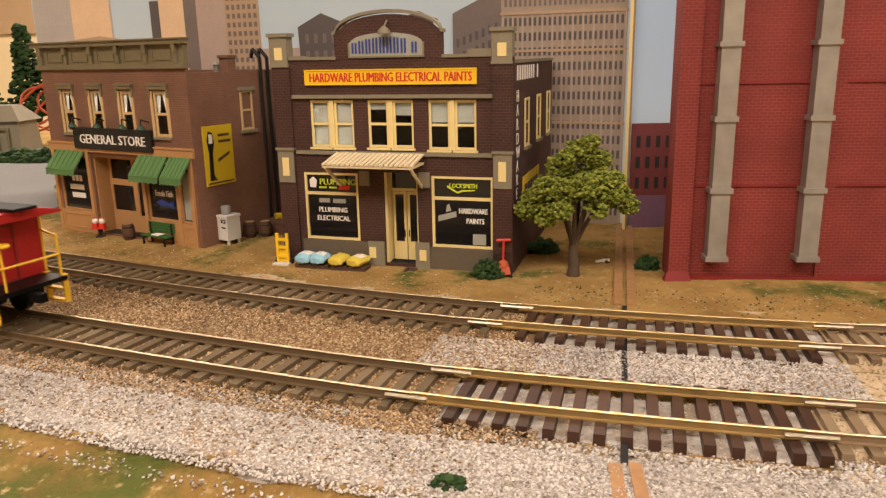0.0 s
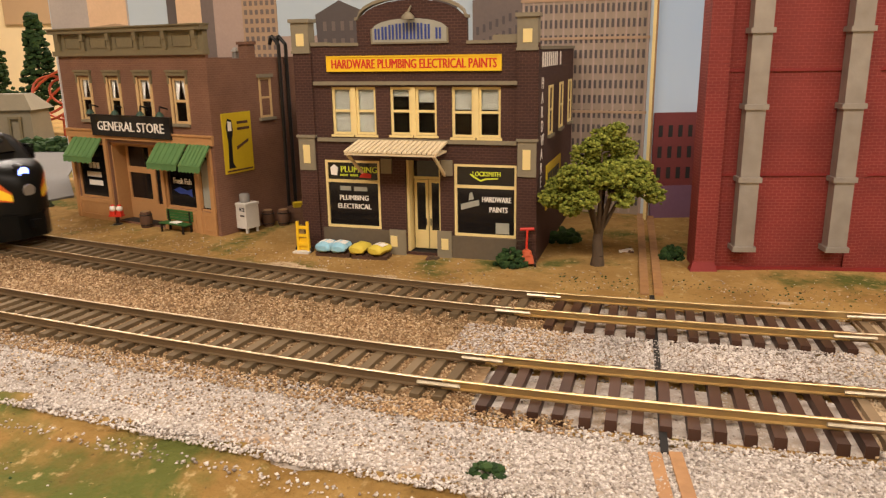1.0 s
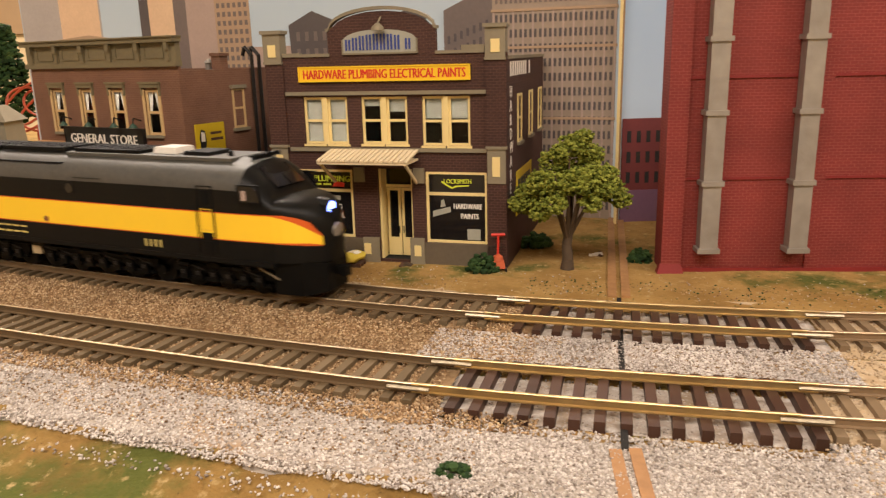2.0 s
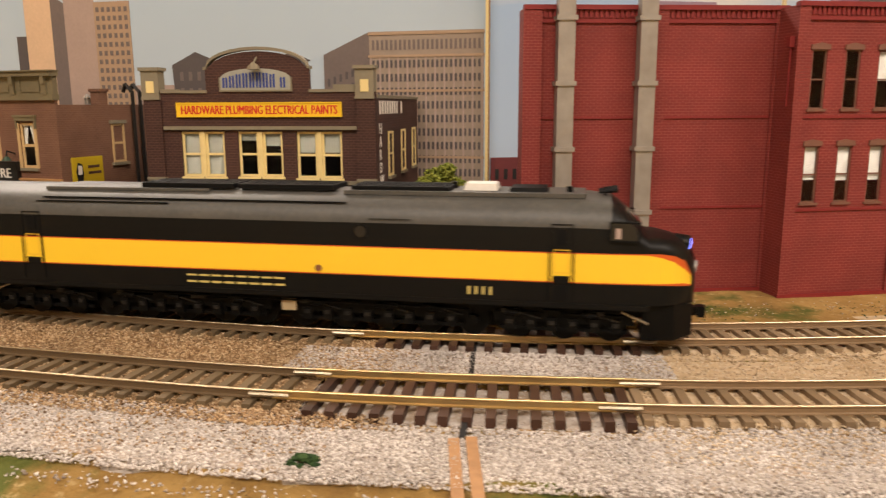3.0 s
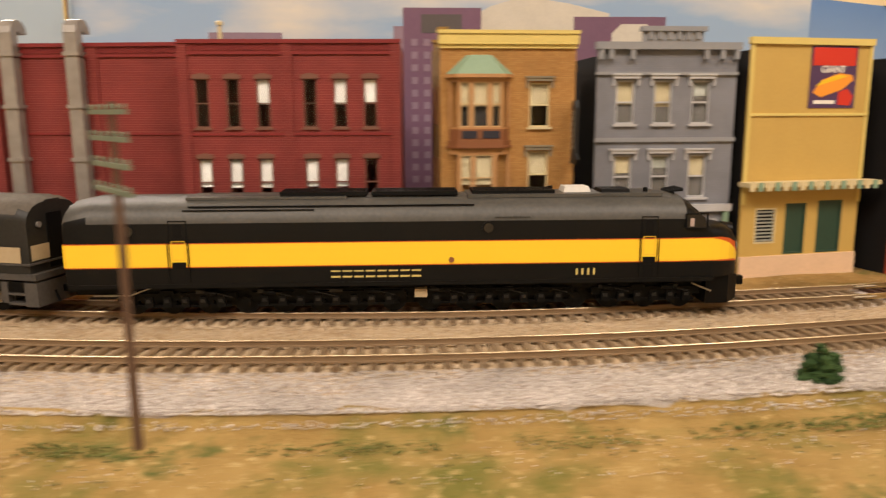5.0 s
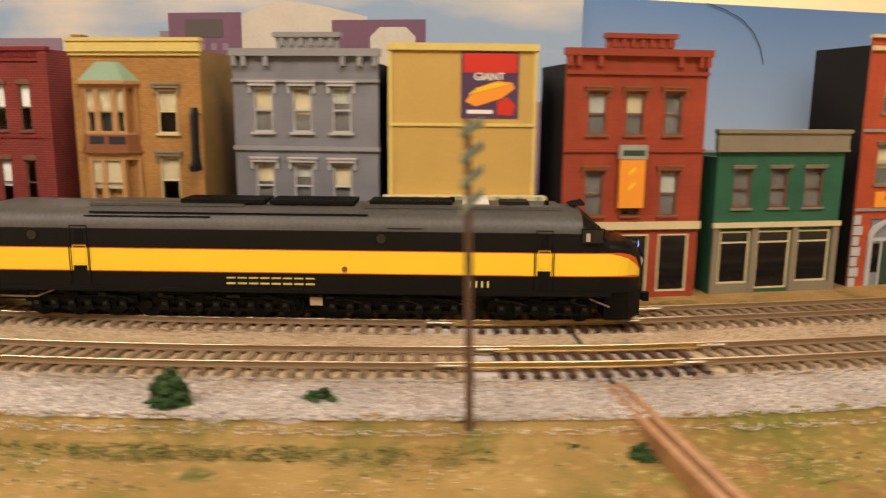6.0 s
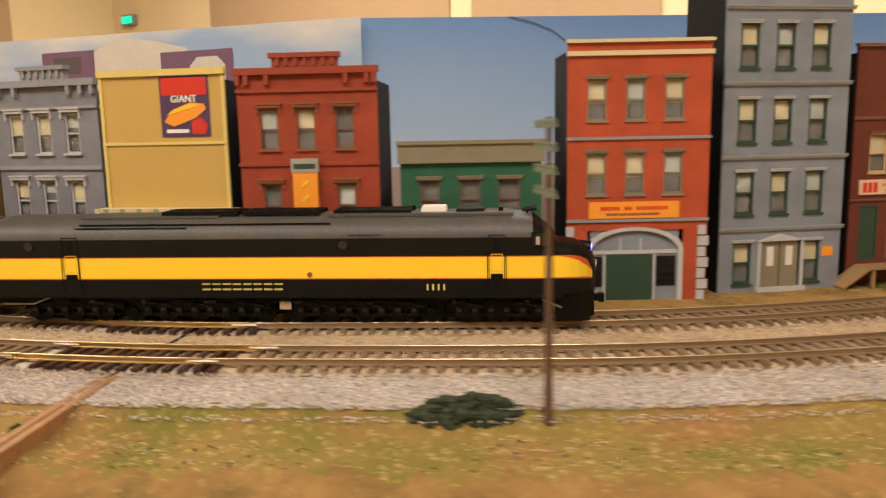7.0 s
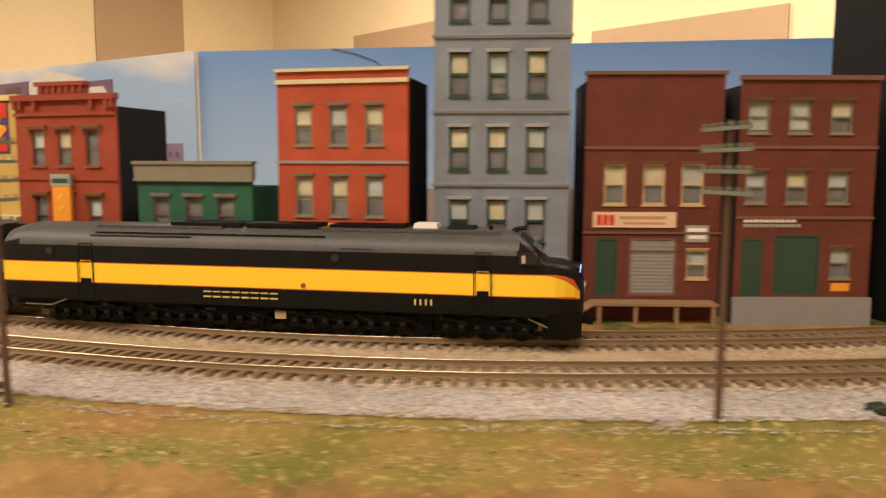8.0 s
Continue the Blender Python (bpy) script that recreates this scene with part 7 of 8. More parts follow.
def locomotive():
    ob = thing("diesel_locomotive", place(0, 0), "long black diesel locomotive with a broad yellow band", "locomotive")
    low = 13.6
    rings = [body_ring(-135.4, 15.8, 42.6, low, 8), body_ring(-134.2, 16.5, 44.2, low, 8.6), body_ring(-126, 16.5, 46.0, low, 8.6)]
    rings += [body_ring(x, 16.5, 46.0, low, 8.6) for x in (-60, 0, 60, 92)]
    rings += [body_ring(99, 16.5, 46.0, low, 8.6), body_ring(106, 16.3, 45.2, low, 8)]
    hull = Geo().loft(rings)
    # faces above the shoulder get the grey with top light and dust in it
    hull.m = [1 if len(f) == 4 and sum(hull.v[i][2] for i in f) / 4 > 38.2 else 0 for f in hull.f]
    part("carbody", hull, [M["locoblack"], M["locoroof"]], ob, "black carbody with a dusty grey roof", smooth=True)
    cab = [body_ring(106, 16.3, 45.2, low, 8), body_ring(110, 16.0, 42.2, low, 6.5), body_ring(115, 15.6, 36.0, low, 4), body_ring(117, 15.5, 34.2, low, 3.6)]
    part("cab", Geo().loft(cab), M["locoblack"], ob, smooth=True)
    nose = [body_ring(117, 15.5, 34.2, low, 3.6), body_ring(121, 14.8, 34.0, low, 4), body_ring(125, 13.0, 33.2, low, 4.6), body_ring(128.5, 10.0, 31.6, low, 5), body_ring(131, 6.5, 29.2, low - 0.4, 5), body_ring(132.6, 3.0, 25.5, low - 1, 4)]
    part("nose", Geo().loft(nose), M["locoblack"], ob, "rounded black nose", smooth=True)

    def band(name, z0, z1, mat, out, tip0, tip1):
        rows = [(-135.6, 15.8, z0, z1), (-134.2, 16.5, z0, z1), (98, 16.5, z0, z1), (101, 16.5, z0, z1), (106, 16.3, z0, z1), (117, 15.5, z0, z1), (121, 14.8, z0 - tip0 * 0.1, z1), (125, 13.0, z0 - tip0 * 0.3, z1 - tip1 * 0.1), (128.5, 10.0, z0 - tip0 * 0.65, z1 - tip1 * 0.35), (131, 6.5, z0 - tip0, z1 - tip1)]
        for s in (-1, 1):
            g = Geo()
            pts = []
            for x, hw, a, b in rows:
                y = s * (hw + out)
                pts.append([(x, y, a), (x, y, b), (x, s * (hw - 0.4), b), (x, s * (hw - 0.4), a)])
            g.loft(pts if s > 0 else [r[::-1] for r in pts])
            part(name, g, mat, ob)
        end = Geo().box(-136.0, -135.4, -15.4, 15.4, z0, z1)
        part(name, end, mat, ob)

    band("yellow_band", 20.6, 29.4, M["locoyellow"], 0.14, 1.6, 7.6)
    band("red_pinstripe", 20.25, 20.6, M["locored"], 0.16, 1.6, 1.6)
    band("red_pinstripe", 29.4, 29.75, M["locored"], 0.16, 7.6, 7.6)
    part("side_sill", Geo().box(-134.5, 118, -16.7, 16.7, 12.2, 13.8), M["locoblack"], ob)
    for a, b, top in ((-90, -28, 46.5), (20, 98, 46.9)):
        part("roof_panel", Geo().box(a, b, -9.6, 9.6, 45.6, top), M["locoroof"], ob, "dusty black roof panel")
    for a, b in ((-54, -20), (-18, 16), (22, 55)):
        grille = part("roof_grille", ring(a, b, -7.5, 7.5, 0.8, -0.8, 0.8, Geo()), M["grille"], ob, m=place(0, 0, 47.4, 0, -90))
        for k in range(12):
            y = -6.4 + k * 1.16
            part("grille_slat", Geo().box(a, b, y, y + 0.5, 46.9, 48.2), M["grille"], grille).matrix_basis = place(0, 0, 47.4, 0, -90).inverted()
    part("roof_walkway", Geo().box(-88, 22, -14.4, -13.2, 43.2, 43.7).box(-88, 22, 13.2, 14.4, 43.2, 43.7), M["grille"], ob)
    part("seam", Geo().box(-90, -40, -15.4, -15.0, 42.0, 42.4), M["grille"], ob)
    part("white_vent", Geo().box(59, 70, -5, 5, 47.0, 49.2, taper=0.6), M["whiteblind"], ob, "white roof vent")
    part("roof_hatch", Geo().box(74, 86, -6, 6, 46.8, 48.2, taper=0.4), M["grille"], ob)
    part("roof_stub", Geo().tube((55, 3, 46), (55, 3, 49), 1.0, n=8), M["grille"], ob)
    part("roof_stub", Geo().tube((93, -3, 46), (93, -3, 48.6), 1.0, n=8), M["grille"], ob)
    for y in (-4.4, -1.5, 1.5, 4.4):
        part("horn", Geo().tube((102, y, 47.0), (108, y, 47.8), 0.35, 0.8, n=8), M["grille"], ob)
    part("horn_rail", Geo().tube((104, -5.5, 46.4), (104, 5.5, 46.4), 0.4, n=6).tube((104, -4, 45.8), (104, -4, 48), 0.4, n=6).tube((104, 4, 45.8), (104, 4, 48), 0.4, n=6), M["grille"], ob)
    for s in (-1, 1):
        y0, y1 = (s * 16.3, s * 16.75) if s > 0 else (-16.75, -16.3)
        for x in (-110.5, 27.5):
            rim = part("porthole", Geo().tube((x, s * 16.2, 34.6), (x, s * 16.85, 34.6), 2.5, n=16), M["locoblack"], ob)
            part("pane", Geo().tube((x, s * 16.7, 34.6), (x, s * 16.95, 34.6), 1.9, n=16), M["shoppane"], rim)
        for a, b in ((-95.5, -88.5), (88.0, 94.6)):
            door = part("side_door", ring(a, b, 19.8, 38.5, 0.3, y0 + (0.05 if s < 0 else 0), y1 - (0.05 if s > 0 else 0), Geo()), M["grille"], ob)
            part("door_window", Geo().box(a + 1.8, b - 1.8, y0, y1, 32, 37), M["grille"], door)
            part("kick_step", Geo().box(a + 0.8, b - 0.8, y0, y1 - 0.05, 20.0, 22.4), M["grille"], door)
            part("door_panel", ring(a + 0.9, b - 0.9, 23.2, 30.6, 0.25, y0 + 0.05, y1 - 0.05, Geo()), M["cabyellow"], door)
            part("grab_rail", Geo().tube((a - 0.5, s * 17.0, 15), (a - 0.5, s * 17.0, 31), 0.18, n=5).tube((b + 0.5, s * 17.0, 15), (b + 0.5, s * 17.0, 31), 0.18, n=5), M["grille"], door)
        cw = part("cab_window", ring(105.4, 114.4, 33.4, 39.6, 0.5, y0 - 0.2, y1, Geo()), M["grille"], ob)
        part("pane", Geo().prism([(105.8, 33.8), (114.2, 33.8), (113.0, 38.0), (110.5, 39.4), (105.8, 39.4)], y0 - 0.02, y0 + 0.4), M["shoppane"], cw)
        part("cab_blur", Geo().box(107.2, 108.8, y0 - 0.3, y1 - 0.2, 34.4, 37.6), M["print_pink"], cw, "small pale shape behind the cab window")
        part("step_recess", Geo().box(89.4, 93.2, y0, y1 - 0.2, 14.6, 19.4), M["grille"], ob)
        text = part("road_name", Geo(), M["lettering"], ob, "row of gold bars, once letters")
        out, lift = (y0, y0 + 0.1) if s < 0 else (y1 - 0.1, y1)
        for i in range(8):
            x = (-34 if s < 0 else -1.6) + i * 4.5
            part("gold_bar", Geo().box(x, x + 3.6, out, lift, 17.9, 18.5), M["lettering"], text)
            part("gold_bar", Geo().box(x, x + 3.6, out, lift, 15.6, 16.3), M["lettering"], text)
        number = part("road_number", Geo(), M["lettering"], ob, "four pale bars, once numerals")
        for i in range(4):
            part("pale_bar", Geo().box(62.2 + i * 2.3, 63.0 + i * 2.3, out, lift, 15.5, 18.1), M["lettering"], number)
        part("filler_cap", Geo().tube((13.0, s * 16.6, 22.2), (13.0, s * 17.1, 22.2), 1.1, n=12), M["brownpaint"], ob)
        part("side_seam", Geo().box(30, 44, out, lift, 38.6, 38.9), M["carblack"], ob)
        # driving wheels in their long frames
        for k in range(16):
            x = -112 + k * 14.6
            wheel = part("wheel", Geo().tube((x, s * 6.8, 5.4), (x, s * 9.6, 5.4), 5.3, n=18), M["gear"], ob, smooth=True)
            part("hub", Geo().tube((x, s * 9.6, 5.4), (x, s * 11.6, 5.4), 1.9, n=10), M["gear"], wheel)
        for a, b in ((-118, -72), (-66, -6), (2, 62), (70, 114)):
            fr = part("truck_frame", Geo().box(a, b, s * 11.4 - 0.8, s * 11.4 + 0.8, 6.2, 9.2).box(a + 2, b - 2, s * 11.4 - 0.6, s * 11.4 + 0.6, 3.4, 4.4), M["gear"], ob)
            n = int((b - a) / 7.3)
            for k in range(n):
                x = a + 3.6 + k * (b - a - 4) / n
                part("axle_box", Geo().box(x, x + 3.4, s * 12.4 - 0.9, s * 12.4 + 0.9, 3.6, 7.8, taper=0.3), M["gear"], fr)
                # small lighter lids added to stand in for glints on the axle boxes
                part("journal_lid", Geo().box(x + 0.7, x + 2.5, s * 13.4 - 0.15, s * 13.4 + 0.15, 5.6, 6.9), M["oily"], fr)
                if k % 2 == 0:
                    part("spring", Geo().box(x - 1, x + 4.4, s * 12.6 - 0.5, s * 12.6 + 0.5, 9.0, 10.4), M["gear"] if k % 4 else M["oily"], fr)
        for x in (-84, -61, -44, -20, 8, 31, 49, 74, 98):
            part("brake_cylinder", Geo().tube((x, s * 13.2, 9.6), (x + 4.6, s * 13.2, 9.2), 1.0, n=8), M["gear"], ob)
            part("brake_rod", Geo().tube((x + 4.6, s * 13.2, 9.2), (x + 11, s * 13.2, 7.6), 0.3, n=5), M["oily"], ob)
        part("air_pipe", Geo().tube((-60, s * 14.6, 11.0), (60, s * 14.6, 9.8), 0.28, n=5).tube((-118, s * 14, 10), (-108, s * 14, 11.6), 0.3, n=5).tube((-128, s * 14, 8), (-118, s * 14, 8), 0.45, n=5).tube((-118, s * 14, 8), (-108, s * 14, 12), 0.45, n=5), M["gear"], ob)
        part("steel_pipe", Geo().tube((-126, s * 14.4, 9), (-112, s * 14.4, 9), 0.35, n=5).tube((-112, s * 14.4, 9), (-103, s * 14.4, 12.4), 0.35, n=5), M["steel"], ob)
        part("steel_pipe", Geo().tube((110, s * 14.2, 11), (118, s * 14.2, 7.6), 0.4, n=5), M["steel"], ob)
        part("number_plate", Geo().box(-1.5, 3.5, s * 13.6 - 0.4, s * 13.6 + 0.4, 6.6, 10.6), M["creamstripe"], ob, "small dirty cream plate")
    # black filler added to keep the gaps between the wheels dark
    part("motor_block", Geo().box(-118, 112, -6.2, 6.2, 2.6, 8.6), M["gear"], ob)
    part("under_frame", Geo().box(-134, 116, -10.6, 10.6, 8.6, 13.4), M["gear"], ob)
    part("pilot", Geo().loft([[(116, -14, 2.4), (116, 14, 2.4), (116, 14, 14), (116, -14, 14)], [(126, -12, 2.0), (126, 12, 2.0), (126, 12, 14), (126, -12, 14)], [(132, -6, 2.6), (132, 6, 2.6), (132, 6, 12.6), (132, -6, 12.6)]]), M["gear"], ob)
    part("coupler", Geo().box(130, 136, -1.4, 1.4, 7.6, 10.4).box(134, 136.6, -2.2, 1.0, 7.2, 10.8), M["gear"], ob)
    part("coupler", Geo().box(-141, -134, -1.4, 1.4, 7.6, 10.4), M["gear"], ob)
    head = part("headlight", Geo().tube((126.0, 0, 31.0), (130.6, 0, 30.4), 3.0, n=18), M["locoblack"], ob, "deep round headlight housing")
    part("headlight_rim", Geo().tube((130.2, 0, 30.45), (130.75, 0, 30.38), 2.7, n=18), M["oily"], head)
    part("headlight_lens", Geo().tube((130.6, 0, 30.4), (130.95, 0, 30.35), 2.2, n=18), M["lamp"], head, "blue-white glowing headlight")
    part("nose_plate", Geo().tube((132.0, 0, 23.0), (133.0, 0, 22.8), 2.6, n=18), M["galv"], ob, "round pale nose plate")
    for y in (-7.6, 0.4):
        part("windshield", Geo().add([(107.4, y, 43.2), (107.4, y + 7.2, 43.2), (114.6, y + 7.2, 37.0), (114.6, y, 37.0), (108.2, y, 44.0), (108.2, y + 7.2, 44.0), (115.4, y + 7.2, 37.8), (115.4, y, 37.8)], [(0, 1, 2, 3), (7, 6, 5, 4), (0, 4, 5, 1), (1, 5, 6, 2), (2, 6, 7, 3), (3, 7, 4, 0)]), M["shoppane"], ob)
    return ob


def second_unit():
    ob = thing("trailing_diesel", place(0, 0), "weathered dark diesel unit with a dirty cream stripe", "locomotive")
    h = 92.0
    rings = [body_ring(-h, 14.6, 45, 17, 8), body_ring(-h + 3, 15.6, 46, 17, 8), body_ring(h - 4, 15.6, 46, 17, 8), body_ring(h, 14.6, 44.6, 17, 8)]
    hull = Geo().loft(rings)
    hull.m = [1 if len(f) == 4 and sum(hull.v[i][2] for i in f) / 4 > 41 else 0 for f in hull.f]
    part("carbody", hull, [M["carblack"], M["carroof"]], ob, "dusty dark carbody with a tan-grey roof", smooth=True)
    for s in (-1, 1):
        y0, y1 = (15.6, 15.85) if s > 0 else (-15.85, -15.6)
        part("cream_stripe", Geo().box(-h + 3, h - 3, y0, y1, 21.4, 27.6), M["creamstripe"], ob, "dirty cream stripe")
        part("cab_window", Geo().box(h - 22, h - 12, y0 - 0.1, y1 + 0.1, 31, 39), M["shoppane"], ob)
        for k in range(7):
            part("louvre", Geo().box(-70 + k * 18, -58 + k * 18, y0, y1, 30, 38), M["grille"], ob)
        for x in (-72, -56, 56, 72):
            wheel = part("wheel", Geo().tube((x, s * 6.8, 5.4), (x, s * 9.8, 5.4), 5.3, n=18), M["gear"], ob, smooth=True)
            part("hub", Geo().tube((x, s * 9.8, 5.4), (x, s * 11.4, 5.4), 1.9, n=10), M["steel"], wheel)
        for a, b in ((-82, -46), (46, 82)):
            part("truck_frame", Geo().box(a, b, s * 12 - 0.9, s * 12 + 0.9, 5.4, 10), M["carframe"], ob)
        part("grab_rail", Geo().tube((h - 2, s * 14, 18), (h - 2, s * 14, 36), 0.25, n=5), M["steel"], ob)
    part("cream_stripe", Geo().box(h - 0.2, h + 0.3, -13.4, 13.4, 22, 28), M["creamstripe"], ob)
    part("frame", Geo().box(-h - 2, h + 3, -15.8, 15.8, 14.6, 17.0), M["carframe"], ob)
    part("end_stripe_ledge", Geo().box(-h + 1, h + 1.2, -15.9, 15.9, 20.4, 21.2), M["carframe"], ob)
    part("walkway_side", Geo().box(-h, h, -15.0, 15.0, 9.5, 13.6), M["gear"], ob)
    part("fuel_tank", Geo().box(-36, 36, -13, 13, 3.4, 13.4, taper=1.0), M["gear"], ob)
    part("step_well", Geo().box(h - 3, h + 3, -15.4, 15.4, 4, 13.6).box(h - 14, h - 11, -15.4, 15.4, 5, 13.6), M["carframe"], ob)
    for z in (4.4, 8.4):
        part("step_tread", Geo().box(h - 11, h - 3, -15.4, 15.4, z, z + 0.9), M["carframe"], ob)
    part("end_hose", Geo().tube((h + 3, -6, 9), (h + 5, -6, 4.4), 0.5, n=6), M["grille"], ob)
    part("end_lamp", Geo().tube((h + 0.3, -9, 36), (h + 1.2, -9, 36), 1.2, n=12), M["galv"], ob)
    part("end_door", Geo().box(h, h + 0.5, -4, 4, 18, 40), M["grille"], ob)
    part("coupler", Geo().box(h + 3, h + 7, -1.4, 1.4, 7.6, 10.4), M["gear"], ob)
    part("roof_fan", Geo().lathe([(7, 45.5), (7, 47.6), (6, 48)], 18, (-30, 0, 0)).lathe([(7, 45.5), (7, 47.6), (6, 48)], 18, (0, 0, 0)), M["grille"], ob)
    return ob


def caboose():
    ob = thing("red_caboose", place(0, 0), "red caboose with yellow rails and end steps", "caboose")
    h = 46.0
    part("carbody", Geo().box(-h, h - 9, -13.5, 13.5, 12, 34), M["cabred"], ob, "red boarded caboose side")
    for s in (-1, 1):
        y0, y1 = (13.5, 13.7) if s > 0 else (-13.7, -13.5)
        for z in (15.5, 24, 33):
            part("pale_line", Geo().box(-h, h - 9, y0, y1, z, z + 0.5), M["cabyellow"], ob)
        for k in range(10):
            part("batten", Geo().box(-h + 4 + k * 8, -h + 4.6 + k * 8, y0, y1, 12, 34), M["redtrim"], ob)
        part("end_steps", Geo().box(h - 8, h + 1, s * 12.6 - 1, s * 12.6 + 1, 3.4, 4.2).box(h - 8, h - 7.2, s * 12.6 - 1, s * 12.6 + 1, 4, 13).box(h + 0.2, h + 1, s * 12.6 - 1, s * 12.6 + 1, 4, 13).box(h - 8, h + 1, s * 12.6 - 1, s * 12.6 + 1, 7.4, 8.2), M["cabyellow"], ob, "yellow end steps")
        part("hand_rail", Geo().tube((h - 9, s * 13.6, 13), (h - 9, s * 13.6, 34), 0.5, n=6).tube((h, s * 12, 13), (h, s * 12, 26), 0.45, n=6).tube((h, s * 12, 26), (h - 9, s * 13.6, 27), 0.45, n=6).tube((-10, s * 14, 26), (-10, s * 14, 52), 0.5, n=6), M["cabyellow"], ob)
        for x in (-30, -17, 17, 30):
            part("wheel", Geo().tube((x, s * 6.8, 4.6), (x, s * 9.6, 4.6), 4.6, n=16), M["gear"], ob, smooth=True)
        for a in (-36, 11):
            part("truck_frame", Geo().box(a, a + 25, s * 11.4 - 1, s * 11.4 + 1, 3.4, 8.4), M["gear"], ob)
    part("roof", Geo().add([(x, y, z) for x in (-h - 2, h + 1) for y, z in ((-14.6, 33.6), (14.6, 33.6), (14.6, 34.4), (5, 36.6), (-5, 36.6), (-14.6, 34.4))], [(0, 1, 2, 3, 4, 5), (11, 10, 9, 8, 7, 6)] + [(i, i + 6, (i + 1) % 6 + 6, (i + 1) % 6) for i in range(6)]), M["cabred"], ob)
    part("roof_walk", Geo().box(-h - 3, h + 4, -4, 4, 37.0, 37.8), M["grille"], ob)
    part("end_platform", Geo().box(h - 9, h + 1.5, -13, 13, 11, 12.6).box(-h, h - 9, -12.5, 12.5, 9.6, 12), M["gear"], ob)
    cup = part("cupola", Geo().box(-26, 2, -12.5, 12.5, 35.0, 50), M["cabred"], ob)
    part("cupola_roof", Geo().box(-28, 4, -13.6, 13.6, 50, 51.4), M["cabred"], cup)
    part("brake_staff", Geo().tube((h + 0.4, -8, 12), (h + 0.4, -8, 27), 0.35, n=6), M["cabyellow"], ob)
    part("brake_wheel", Geo().lathe([(2.6, 26.6), (2.9, 26.9), (2.9, 27.3), (2.6, 27.5)], 16, (h + 0.4, -8, 0)), M["cabyellow"], ob, "flat yellow brake wheel")
    part("end_wall_door", ring(-4, 4, 12.6, 31, 0.7, -0.4, 0, Geo()), M["redtrim"], ob, m=place(h - 9, 0, 0, 90))
    for z in (20.0,):
        part("end_rail", Geo().tube((h + 0.6, -11.6, z), (h + 0.6, 11.6, z), 0.4, n=6), M["cabyellow"], ob)
    part("coupler", Geo().box(h + 1, h + 6, -1.4, 1.4, 7.6, 10.4), M["gear"], ob)
    return ob


backdrops()
LOCO, TRAILER, CABOOSE = locomotive(), second_unit(), caboose()


# ---- small things round the buildings ----
def leafy(name, at, label, spread, high, mat, count, size, seed, category="bush", group="bushes"):
    """A low bush of many ragged clumps on the turf."""
    rng = random.Random(seed)
    ob = thing(name, place(*at), label, category, group)
    g = Geo()
    for _ in range(count):
        w, q = rng.uniform(0, 6.283), math.sqrt(rng.random())
        x, y = spread[0] * q * math.cos(w), spread[1] * q * math.sin(w)
        top = high * (1 - 0.75 * q * q) * rng.uniform(0.35, 1.0)
        g.clump((x, y, max(size * 0.4, top)), size * rng.uniform(0.6, 1.25), rng=rng)
    part("foliage", g, mat, ob)
    stem = Geo()
    for k in range(5):
        stem.tube((0, 0, -0.6), (spread[0] * 0.5 * math.cos(k * 1.3), spread[1] * 0.5 * math.sin(k * 1.3), high * 0.5), 0.35, 0.15, n=5)
    part("stems", stem, M["bark"], ob)
    return ob


def tree():
    rng = random.Random(11)
    ob = thing("shade_tree", place(9, 288, 2.6), "broad olive-green model tree with a forked trunk", "tree")
    trunk = Geo()
    pts = [((0, 0, -1), 3.0), ((0.2, 0, 4), 2.2), ((-0.3, 0.4, 10), 1.9), ((0.4, 0.4, 15), 1.8)]
    for (a, r0), (b, r1) in zip(pts, pts[1:]):
        trunk.tube(a, b, r0, r1, n=9)
    part("trunk", trunk, M["bark"], ob, smooth=True)
    tips = []
    for k in range(9):
        w = k * 0.7 + rng.uniform(-0.2, 0.2)
        mid = (6 * math.cos(w), 6 * math.sin(w), 24 + 3 * (k % 3))
        tip = (14 * math.cos(w) * rng.uniform(0.6, 1.1), 13 * math.sin(w) * rng.uniform(0.6, 1.1), 30 + 5 * (k % 4))
        limb = Geo().tube((0.4 * math.cos(w), 0.4 * math.sin(w), 13), mid, 1.1, 0.7, n=6).tube(mid, tip, 0.7, 0.25, n=5)
        part("limb", limb, M["bark"], ob)
        tips.append(tip)
    heads = [((-14, 0, 30), 6.5), ((-9, -5, 36), 6.5), ((-16, 4, 25), 5.5), ((-5, 0, 43), 6), ((1, -2, 49.5), 5.5), ((7, 3, 45), 6), ((12, -2, 38), 6.5), ((16, 2, 31), 6), ((20, -1, 28), 4.2), ((3, -8, 37), 6.5), ((-6, -9, 28), 5), ((0, 7, 36), 7), ((9, 7, 30), 6), ((-3, -3, 33), 6), ((8, -7, 28), 4.5), ((-19, -2, 27), 4), ((-11, -7, 24), 4), ((13, -6, 33), 4.5), ((-4, -6, 47), 4), ((5, -4, 53), 3.4)]
    g = Geo()
    for (x, y, z), r in heads:
        for _ in range(int(r * r * 11)):
            v = Vector((rng.gauss(0, 1), rng.gauss(0, 1), rng.gauss(0, 1))).normalized() * r * rng.uniform(0.5, 1.12)
            if noise.noise(Vector((x + v.x, y + v.y, z + v.z)) * 0.22) > -0.38:
                g.clump((x + v.x, y + v.y, z + v.z * 0.72), rng.uniform(0.4, 0.95), 0.85, rng)
    part("crown", g, M["leaf"], ob, "ragged olive-green crown of many clumps")


